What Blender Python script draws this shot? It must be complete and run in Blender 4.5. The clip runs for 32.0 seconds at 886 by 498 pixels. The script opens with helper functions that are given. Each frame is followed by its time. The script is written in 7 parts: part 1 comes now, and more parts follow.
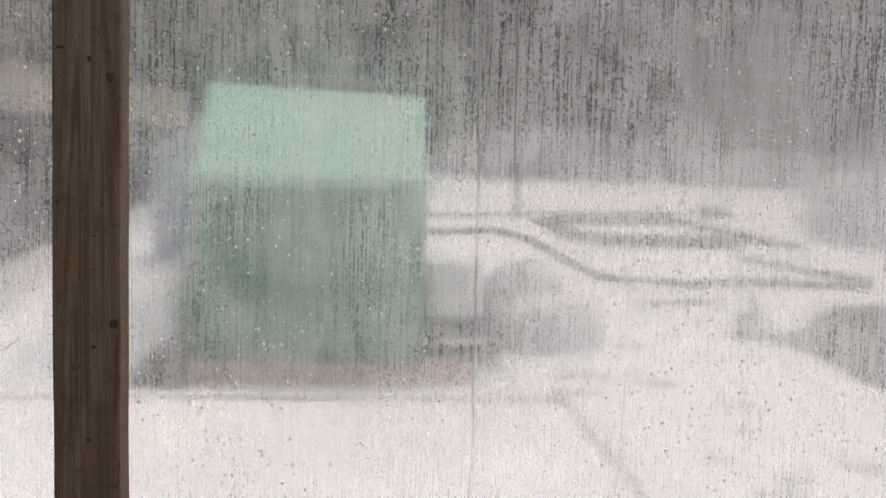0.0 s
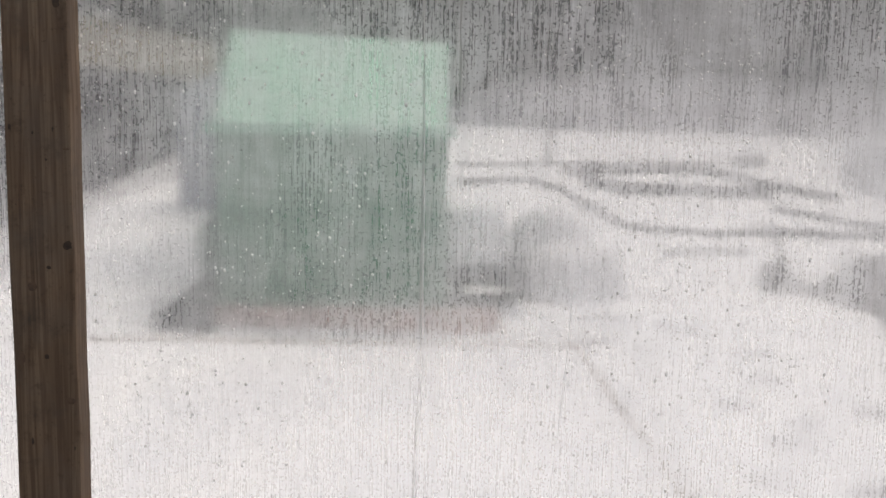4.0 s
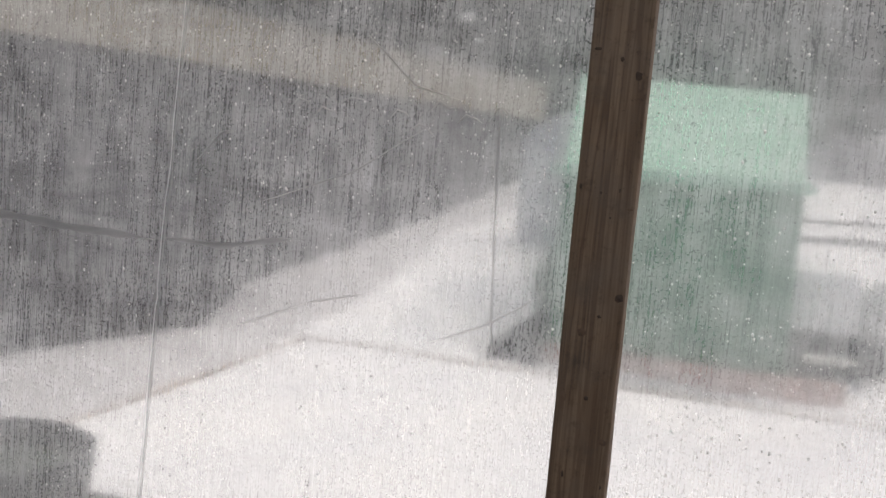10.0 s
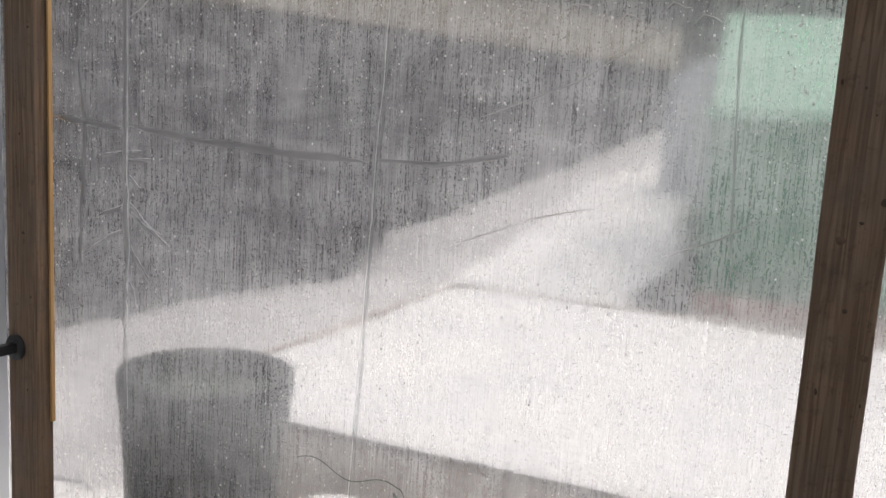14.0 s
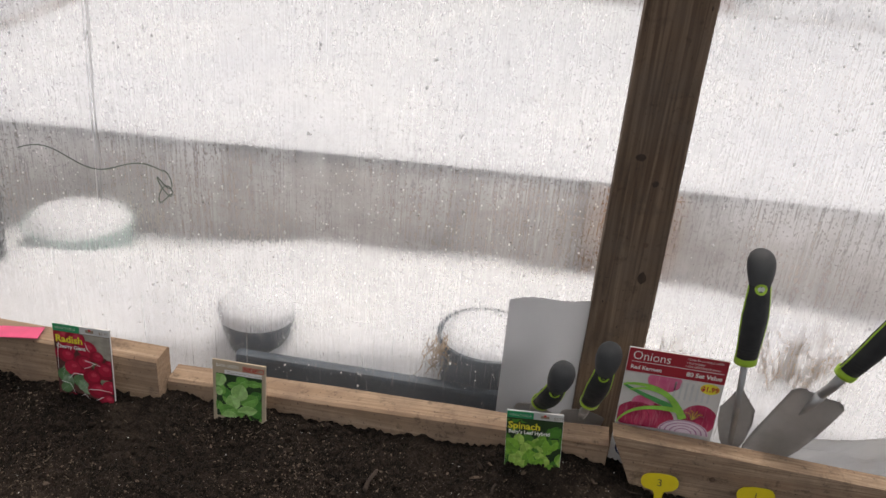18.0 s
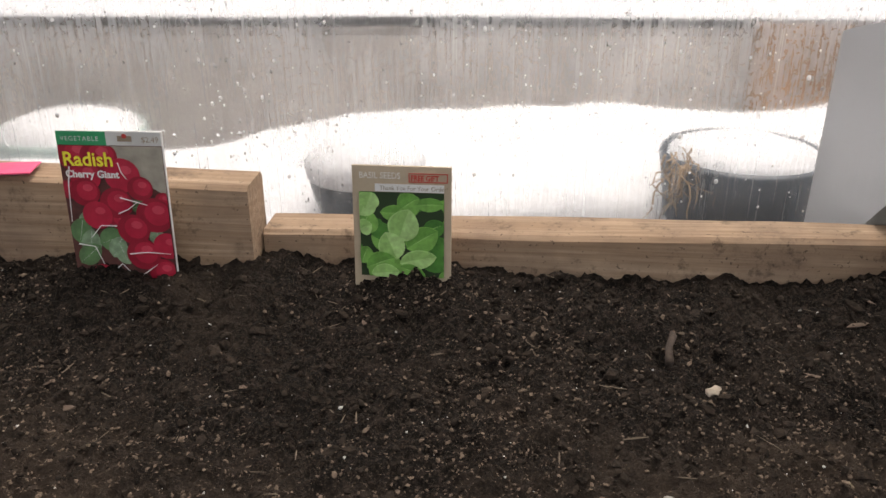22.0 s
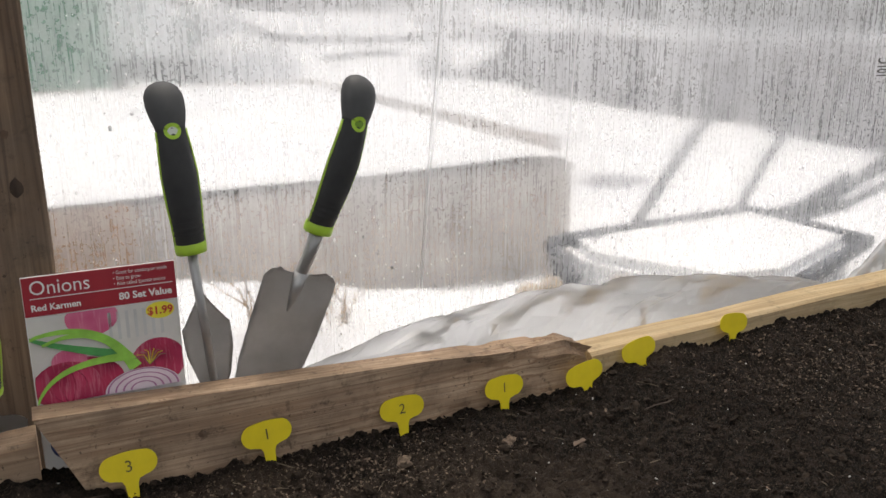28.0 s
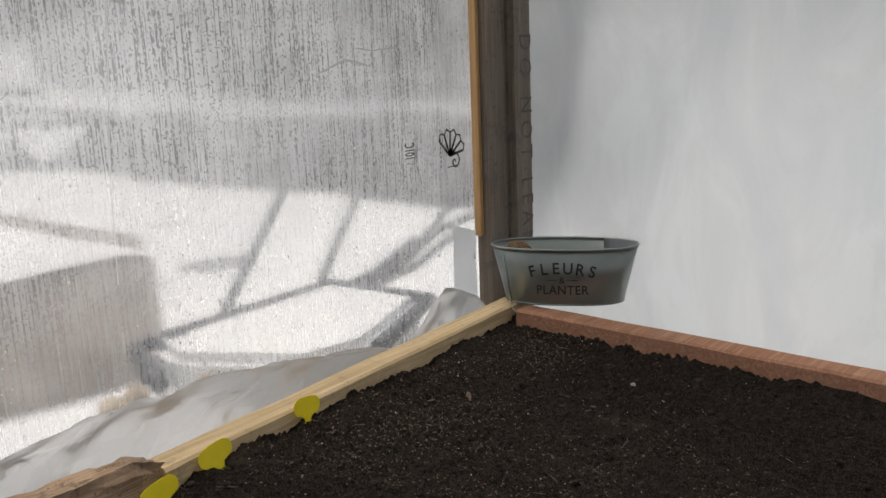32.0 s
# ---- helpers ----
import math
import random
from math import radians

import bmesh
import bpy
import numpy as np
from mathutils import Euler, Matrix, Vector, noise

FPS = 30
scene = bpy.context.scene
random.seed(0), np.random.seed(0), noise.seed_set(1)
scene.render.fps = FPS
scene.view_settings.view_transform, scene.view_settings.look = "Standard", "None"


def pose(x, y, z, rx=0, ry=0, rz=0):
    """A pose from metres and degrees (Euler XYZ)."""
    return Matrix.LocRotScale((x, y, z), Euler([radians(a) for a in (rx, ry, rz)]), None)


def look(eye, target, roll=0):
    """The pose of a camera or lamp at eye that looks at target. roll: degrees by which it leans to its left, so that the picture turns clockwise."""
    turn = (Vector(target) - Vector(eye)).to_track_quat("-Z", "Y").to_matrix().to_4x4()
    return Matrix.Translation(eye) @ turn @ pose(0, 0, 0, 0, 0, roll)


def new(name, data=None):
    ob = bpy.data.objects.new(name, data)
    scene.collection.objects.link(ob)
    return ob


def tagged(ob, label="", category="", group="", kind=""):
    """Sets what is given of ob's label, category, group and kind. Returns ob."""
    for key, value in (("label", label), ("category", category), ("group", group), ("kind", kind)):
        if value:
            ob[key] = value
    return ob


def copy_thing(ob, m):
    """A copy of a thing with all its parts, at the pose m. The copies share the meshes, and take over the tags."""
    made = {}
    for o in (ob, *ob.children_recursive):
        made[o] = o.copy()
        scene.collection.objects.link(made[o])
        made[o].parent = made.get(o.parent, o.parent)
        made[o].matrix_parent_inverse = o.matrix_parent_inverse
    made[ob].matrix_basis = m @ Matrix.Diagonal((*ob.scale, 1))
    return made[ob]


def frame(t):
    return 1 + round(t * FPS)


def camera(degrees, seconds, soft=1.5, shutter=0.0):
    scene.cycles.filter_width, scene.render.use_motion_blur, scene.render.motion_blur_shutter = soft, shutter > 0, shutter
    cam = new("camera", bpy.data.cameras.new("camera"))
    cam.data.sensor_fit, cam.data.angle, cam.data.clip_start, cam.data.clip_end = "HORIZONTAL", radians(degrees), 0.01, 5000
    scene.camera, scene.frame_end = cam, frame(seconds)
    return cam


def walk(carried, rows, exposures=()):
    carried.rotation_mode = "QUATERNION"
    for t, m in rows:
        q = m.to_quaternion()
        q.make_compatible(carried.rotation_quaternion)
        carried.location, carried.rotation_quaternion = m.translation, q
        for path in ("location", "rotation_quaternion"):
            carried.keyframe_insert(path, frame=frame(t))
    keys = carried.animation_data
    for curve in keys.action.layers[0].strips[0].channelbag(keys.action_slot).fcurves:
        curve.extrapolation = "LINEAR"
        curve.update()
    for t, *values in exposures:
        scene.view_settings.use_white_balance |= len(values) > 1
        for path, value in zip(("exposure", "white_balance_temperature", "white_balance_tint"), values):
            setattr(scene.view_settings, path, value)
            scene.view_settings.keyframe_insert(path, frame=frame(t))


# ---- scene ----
cam = camera(54.99, 32.0)
PATH = [
    (0, (0.045, 0.039, 1.498), (0.149, 2.033, 1.377), 1.3),
    (0.5, (0.108, 0.035, 1.5), (0.173, 2.031, 1.39), 2.0),
    (1, (0.167, 0.041, 1.491), (0.21, 2.036, 1.359), 2.0),
    (1.5, (0.188, 0.042, 1.484), (0.219, 2.034, 1.306), 1.1),
    (2, (0.171, 0.036, 1.481), (0.157, 2.024, 1.263), 1.1),
    (2.5, (0.163, 0.034, 1.464), (0.112, 2.02, 1.237), 0.8),
    (3, (0.163, 0.027, 1.464), (0.104, 2.012, 1.23), 0.5),
    (3.5, (0.163, 0.025, 1.457), (0.11, 2.008, 1.207), 1.0),
    (4, (0.171, 0.018, 1.464), (0.194, 2.004, 1.228), 1.2),
    (4.5, (0.195, 0.021, 1.472), (0.312, 2.009, 1.286), 0.4),
    (6.5, (0.199, 0.035, 1.475), (0.349, 2.023, 1.309), 0.4),
    (7, (0.203, 0.034, 1.473), (0.368, 2.021, 1.317), 0.6),
    (7.5, (0.2, 0.03, 1.472), (0.352, 2.019, 1.324), 0.9),
    (8, (0.181, 0.022, 1.482), (0.274, 2.014, 1.326), 1.9),
    (8.5, (0.152, 0.017, 1.477), (0.061, 2.008, 1.311), 3.2),
    (9, (0.067, -0.025, 1.466), (-0.292, 1.936, 1.308), 4.6),
    (9.5, (-0.042, -0.058, 1.465), (-0.579, 1.862, 1.306), 5.2),
    (10, (-0.174, -0.082, 1.484), (-0.826, 1.8, 1.303), 5.0),
    (10.5, (-0.263, -0.091, 1.47), (-1.002, 1.76, 1.303), 5.2),
    (11, (-0.305, -0.105, 1.479), (-1.11, 1.716, 1.292), 5.1),
    (11.5, (-0.308, -0.102, 1.478), (-1.211, 1.673, 1.284), 4.8),
    (12, (-0.307, -0.093, 1.459), (-1.242, 1.662, 1.247), 3.6),
    (12.5, (-0.312, -0.11, 1.446), (-1.236, 1.647, 1.207), 2.4),
    (13, (-0.33, -0.124, 1.419), (-1.233, 1.643, 1.17), 2.9),
    (13.5, (-0.337, -0.121, 1.413), (-1.237, 1.643, 1.136), 3.2),
    (15.5, (-0.33, -0.141, 1.322), (-1.214, 1.592, 0.861), 3.0),
    (16, (-0.276, -0.113, 1.324), (-1.159, 1.565, 0.688), 2.4),
    (16.5, (-0.254, -0.083, 1.306), (-1.06, 1.568, 0.516), 2.7),
    (17, (-0.3, -0.013, 1.263), (-0.974, 1.655, 0.39), 2.6),
    (17.5, (-0.454, 0.03, 1.232), (-0.852, 1.79, 0.37), 3.7),
    (18, (-0.499, 0.079, 1.228), (-0.722, 1.84, 0.306), 4.7),
    (18.5, (-0.497, 0.137, 1.202), (-0.668, 1.861, 0.203), 6.4),
    (19, (-0.588, 0.216, 1.145), (-0.686, 1.882, 0.042), 4.2),
    (19.5, (-0.721, 0.268, 1.116), (-0.741, 1.87, -0.081), 3.4),
    (20, (-0.745, 0.31, 1.034), (-0.824, 1.931, -0.135), 3.3),
    (20.5, (-0.77, 0.344, 0.792), (-0.939, 2.113, -0.126), 1.4),
    (21, (-0.804, 0.396, 0.74), (-1.03, 2.188, -0.119), -0.4),
    (21.5, (-0.846, 0.412, 0.727), (-1.066, 2.228, -0.082), -0.9),
    (22, (-0.81, 0.405, 0.712), (-0.99, 2.213, -0.123), -0.2),
    (22.5, (-0.717, 0.401, 0.699), (-0.825, 2.207, -0.153), -0.6),
    (23, (-0.634, 0.408, 0.681), (-0.639, 2.22, -0.166), -0.3),
    (23.5, (-0.582, 0.405, 0.67), (-0.518, 2.224, -0.159), -0.3),
    (24, (-0.547, 0.396, 0.679), (-0.425, 2.226, -0.119), -0.4),
    (24.5, (-0.516, 0.378, 0.701), (-0.325, 2.23, -0.031), -0.4),
    (26.5, (-0.386, 0.339, 0.77), (0.041, 2.172, 0.094), -1.9),
    (27, (-0.359, 0.312, 0.785), (0.222, 2.113, 0.138), -0.8),
    (27.5, (-0.343, 0.291, 0.808), (0.379, 2.054, 0.2), 0.0),
    (28, (-0.33, 0.269, 0.818), (0.51, 1.998, 0.266), -0.2),
    (28.5, (-0.328, 0.255, 0.821), (0.637, 1.928, 0.304), -0.7),
    (29, (-0.33, 0.238, 0.838), (0.771, 1.842, 0.373), -2.2),
    (29.5, (-0.336, 0.229, 0.864), (0.887, 1.763, 0.471), -3.5),
    (30, (-0.33, 0.233, 0.87), (0.993, 1.69, 0.51), -3.2),
    (30.5, (-0.334, 0.207, 0.896), (1.076, 1.594, 0.599), -2.5),
    (31, (-0.327, 0.203, 0.9), (1.161, 1.516, 0.653), -2.2),
    (31.5, (-0.301, 0.203, 0.886), (1.227, 1.457, 0.583), -2.4),
    (32, (-0.273, 0.202, 0.861), (1.261, 1.418, 0.451), -2.3),
]
EXPOSURES = [(0, 0.28, 7150, 13), (8, 0.25, 7150, 13), (10, 0.36, 7100, 13), (13, 0.42, 7100, 13), (16, 0.40, 7050, 13), (17, 0.45, 7050, 13), (18, 0.38, 7050, 13), (19, 0.55, 7100, 13), (20, 0.82, 7150, 13), (21, 1.27, 7150, 13), (22, 0.84, 7200, 13), (23, 1.34, 7150, 13), (24, 1.42, 7150, 13), (27, 0.86, 7150, 12), (28, 0.71, 7100, 11), (29, 0.55, 7050, 10), (30, 0.34, 7000, 9), (32, 0.38, 7100, 10)]
walk(cam, [(t, look(eye, target, roll)) for t, eye, target, roll in PATH], EXPOSURES)

SKY, SUN = 0.155, 0.45

# ---- world, sun ----
world = bpy.data.worlds.new("sky")
scene.world = world
world.use_nodes = True
wn = world.node_tree
sky = wn.nodes.new("ShaderNodeTexSky")
sky.sky_type = "NISHITA"
sky.sun_disc = False
sky.sun_elevation, sky.sun_rotation = radians(72), radians(22)
sky.air_density, sky.dust_density, sky.ozone_density = 1.0, 4.0, 1.0
haze = wn.nodes.new("ShaderNodeHueSaturation")
haze.inputs["Saturation"].default_value = 0.28
wn.links.new(sky.outputs["Color"], haze.inputs["Color"])
wn.links.new(haze.outputs["Color"], wn.nodes["Background"].inputs["Color"])
wn.nodes["Background"].inputs["Strength"].default_value = SKY

sun_data = bpy.data.lights.new("sun", "SUN")
sun_data.energy, sun_data.angle, sun_data.color = SUN, radians(14), (1.0, 0.96, 0.9)
sun_ob = new("sun", sun_data)
sun_ob.matrix_world = look((0.98, 2.4, 8), (0, 0, 0))


# ---- helpers of this scene ----
def part(name, bm, material, parent=None, label="", smooth=False):
    me = bpy.data.meshes.new(name)
    bm.to_mesh(me)
    bm.free()
    if smooth:
        me.shade_smooth()
    me.materials.append(material)
    ob = new(name, me)
    if parent is not None:
        ob.parent = parent
    if label:
        tagged(ob, label)
    return ob


def grid_part(name, xs, ys, f, material, parent=None, label="", smooth=True):
    """A sheet over the grid xs by ys; f(u, v) gives the place of each corner."""
    verts = [f(u, v) for v in ys for u in xs]
    n = len(xs)
    faces = [(j * n + i, j * n + i + 1, (j + 1) * n + i + 1, (j + 1) * n + i) for j in range(len(ys) - 1) for i in range(n - 1)]
    me = bpy.data.meshes.new(name)
    me.from_pydata(verts, [], faces)
    if smooth:
        me.shade_smooth()
    me.materials.append(material)
    ob = new(name, me)
    if parent is not None:
        ob.parent = parent
    if label:
        tagged(ob, label)
    return ob


def thing(name, label, category, m=None, group="", kind=""):
    ob = new(name)
    ob.empty_display_size = 0.05
    if m is not None:
        ob.matrix_basis = m
    return tagged(ob, label, category, group, kind)


def box(x0, y0, z0, x1, y1, z1, bevel=0.0, bm=None, seg=2):
    own = bmesh.new()
    bmesh.ops.create_cube(own, size=1.0)
    for v in own.verts:
        v.co = ((x0 + x1) / 2 + v.co.x * (x1 - x0), (y0 + y1) / 2 + v.co.y * (y1 - y0), (z0 + z1) / 2 + v.co.z * (z1 - z0))
    if bevel:
        bmesh.ops.bevel(own, geom=own.edges[:], offset=bevel, segments=seg, affect="EDGES", profile=0.6)
    if bm is None:
        return own
    tmp = bpy.data.meshes.new("tmp")
    own.to_mesh(tmp)
    own.free()
    bm.from_mesh(tmp)
    bpy.data.meshes.remove(tmp)
    return bm


def lathe(profile, seg=32, sx=1.0, sy=1.0, bm=None):
    """A turned body round z from pairs of radius and height."""
    bm = bm or bmesh.new()
    rings = []
    for r, z in profile:
        rings.append([bm.verts.new((sx * r * math.cos(2 * math.pi * k / seg), sy * r * math.sin(2 * math.pi * k / seg), z)) for k in range(seg)])
    for a, b in zip(rings, rings[1:]):
        for k in range(seg):
            bm.faces.new((a[k], a[(k + 1) % seg], b[(k + 1) % seg], b[k]))
    return bm


def tube(points, radius, seg=8, bm=None, flat=1.0):
    """A round bar along points; radius is a number or one per point."""
    bm = bm or bmesh.new()
    pts = [Vector(p) for p in points]
    rings = []
    for i, p in enumerate(pts):
        d = (pts[min(i + 1, len(pts) - 1)] - pts[max(i - 1, 0)]).normalized()
        a = d.cross(Vector((0, 0, 1))) if abs(d.z) < 0.95 else d.cross(Vector((0, 1, 0)))
        a.normalize()
        b = d.cross(a)
        r = radius[i] if isinstance(radius, (list, tuple)) else radius
        rings.append([bm.verts.new(p + a * r * math.cos(2 * math.pi * k / seg) + b * r * flat * math.sin(2 * math.pi * k / seg)) for k in range(seg)])
    for a, b in zip(rings, rings[1:]):
        for k in range(seg):
            bm.faces.new((a[k], a[(k + 1) % seg], b[(k + 1) % seg], b[k]))
    bm.faces.new(rings[0][::-1])
    bm.faces.new(rings[-1])
    return bm


def outline(points, depth, bevel=0.0):
    """A plate in the xz plane from an outline, with its front at y = 0 and its back at y = depth."""
    bm = bmesh.new()
    f = bm.faces.new([bm.verts.new((x, 0, z)) for x, z in points])
    bm.normal_update()
    if f.normal.y > 0:
        f.normal_flip()
    if depth:
        out = bmesh.ops.extrude_face_region(bm, geom=[f])
        for v in [g for g in out["geom"] if isinstance(g, bmesh.types.BMVert)]:
            v.co.y += depth
        bmesh.ops.recalc_face_normals(bm, faces=bm.faces[:])
    return bm


def words(text, size, material, parent, m, name="lettering", align="LEFT", depth=0.0, spacing=1.0, wide=1.0, heavy=0.0):
    """Raised lettering as a mesh: it reads along x and stands up along z, facing -y, under the pose m."""
    cu = bpy.data.curves.new("text", "FONT")
    cu.body, cu.size, cu.align_x, cu.extrude, cu.space_character, cu.offset = text, size, align, depth, spacing, heavy
    cu.resolution_u = 3
    tmp = bpy.data.objects.new("text", cu)
    scene.collection.objects.link(tmp)
    me = bpy.data.meshes.new_from_object(tmp.evaluated_get(bpy.context.evaluated_depsgraph_get()))
    bpy.data.objects.remove(tmp)
    me.transform(m @ pose(0, 0, 0, 90, 0, 0) @ Matrix.Diagonal((wide, 1, 1, 1)))
    me.name = name
    me.materials.clear()
    me.materials.append(material)
    ob = new(name, me)
    ob.parent = parent
    return ob


# ---- materials ----
def nodes_of(name):
    m = bpy.data.materials.new(name)
    m.use_nodes = True
    nt = m.node_tree
    return m, nt, nt.nodes["Principled BSDF"], nt.nodes["Material Output"]


def ramp(nt, src, stops, mode="LINEAR"):
    r = nt.nodes.new("ShaderNodeValToRGB")
    r.color_ramp.interpolation = mode
    while len(r.color_ramp.elements) < len(stops):
        r.color_ramp.elements.new(0.5)
    for e, (p, c) in zip(r.color_ramp.elements, stops):
        e.position = p
        e.color = (c, c, c, 1) if isinstance(c, (int, float)) else (*c, 1)
    nt.links.new(src, r.inputs["Fac"])
    return r.outputs["Color"]


def coords(nt, scale=(1, 1, 1), kind="Object", rot=(0, 0, 0)):
    tc = nt.nodes.new("ShaderNodeTexCoord")
    mp = nt.nodes.new("ShaderNodeMapping")
    mp.inputs["Scale"].default_value = scale
    mp.inputs["Rotation"].default_value = [radians(a) for a in rot]
    nt.links.new(tc.outputs[kind], mp.inputs["Vector"])
    return mp.outputs["Vector"]


def noisy(nt, vec, scale, detail=4.0, rough=0.55, dist=0.0):
    n = nt.nodes.new("ShaderNodeTexNoise")
    n.inputs["Scale"].default_value, n.inputs["Detail"].default_value = scale, detail
    n.inputs["Roughness"].default_value, n.inputs["Distortion"].default_value = rough, dist
    nt.links.new(vec, n.inputs["Vector"])
    return n.outputs["Fac"]


def blend(nt, fac, a, b, mode="MIX"):
    m = nt.nodes.new("ShaderNodeMix")
    m.data_type, m.blend_type = "RGBA", mode
    for key, v in (("Factor", fac), ("A", a), ("B", b)):
        sock = [s for s in m.inputs if s.name == key and s.type == ("VALUE" if key == "Factor" else "RGBA")][0]
        if isinstance(v, (int, float)):
            sock.default_value = v
        elif isinstance(v, tuple):
            sock.default_value = (*v, 1)
        else:
            nt.links.new(v, sock)
    return [s for s in m.outputs if s.type == "RGBA"][0]


def bump(nt, height, bsdf, strength=0.3, distance=0.002):
    b = nt.nodes.new("ShaderNodeBump")
    b.inputs["Strength"].default_value, b.inputs["Distance"].default_value = strength, distance
    nt.links.new(height, b.inputs["Height"])
    nt.links.new(b.outputs["Normal"], bsdf.inputs["Normal"])


def plain(name, color, rough=0.5, metal=0.0, vary=0.12, scale=30.0, relief=0.1, relief_scale=200.0, spec=0.5):
    """Paint, rubber, metal or plastic with slight mottling and relief."""
    m, nt, b, out = nodes_of(name)
    v = coords(nt)
    dark = tuple(c * (1 - vary) for c in color)
    light = tuple(min(1, c * (1 + vary)) for c in color)
    n = noisy(nt, v, scale, 5)
    nt.links.new(ramp(nt, n, ((0.3, dark), (0.7, light))), b.inputs["Base Color"])
    nt.links.new(ramp(nt, noisy(nt, v, scale * 2.3, 3), ((0.3, max(0.02, rough - 0.08)), (0.7, min(1, rough + 0.08)))), b.inputs["Roughness"])
    b.inputs["Metallic"].default_value = metal
    b.inputs["Specular IOR Level"].default_value = spec
    if relief:
        bump(nt, noisy(nt, v, relief_scale, 3), b, relief, 0.001)
    return m


def timber(name, light, dark, grain_axis=0, weather=0.3, grey=(0.23, 0.2, 0.17), ring=1.0):
    """Sawn softwood with grain along one axis (0 x, 1 y, 2 z), knots, dirt and stains."""
    m, nt, b, out = nodes_of(name)
    s = [34.0, 34.0, 34.0]
    s[grain_axis] = 1.3
    v = coords(nt, tuple(s))
    fine = [260.0, 260.0, 260.0]
    fine[grain_axis] = 7.0
    wide = noisy(nt, v, 1.0, 4, 0.6, 1.2)
    grain = noisy(nt, coords(nt, tuple(fine)), 1.0, 3, 0.6)
    sw = [70.0, 70.0, 70.0]
    sw[grain_axis] = 2.2
    bands = noisy(nt, coords(nt, tuple(sw)), ring, 2, 0.5, 2.5)
    col = ramp(nt, bands, ((0.36, light), (0.48, tuple(0.6 * a + 0.4 * c for a, c in zip(light, dark))), (0.62, dark)))
    col = blend(nt, ramp(nt, wide, ((0.35, 0.0), (0.7, 0.75))), col, dark)
    col = blend(nt, ramp(nt, grain, ((0.45, 0.0), (0.75, 0.45))), col, tuple(c * 0.55 for c in dark))
    obj = coords(nt)
    stain = noisy(nt, obj, 9.0, 6, 0.65)
    col = blend(nt, ramp(nt, stain, ((0.42, 0.0), (0.66, weather))), col, grey)
    spots = noisy(nt, obj, 45.0, 5, 0.7)
    col = blend(nt, ramp(nt, spots, ((0.58, 0.0), (0.68, 0.8 * weather))), col, (0.03, 0.022, 0.016))
    blotch = noisy(nt, obj, 17.0, 6, 0.75)
    col = blend(nt, ramp(nt, blotch, ((0.54, 0.0), (0.70, 1.1 * weather))), col, tuple(0.55 * c for c in grey))
    flecks = noisy(nt, obj, 230.0, 3, 0.6)
    col = blend(nt, ramp(nt, flecks, ((0.64, 0.0), (0.70, 1.0 * weather))), col, (0.04, 0.03, 0.022))
    nt.links.new(col, b.inputs["Base Color"])
    b.inputs["Roughness"].default_value = 0.78
    b.inputs["Specular IOR Level"].default_value = 0.25
    bump(nt, blend(nt, 0.5, grain, bands), b, 0.8, 0.002)
    return m


def math_node(nt, op, a, b=0.0):
    m = nt.nodes.new("ShaderNodeMath")
    m.operation = op
    for k, v in enumerate((a, b)):
        if isinstance(v, (int, float)):
            m.inputs[k].default_value = v
        else:
            nt.links.new(v, m.inputs[k])
    return m.outputs[0]


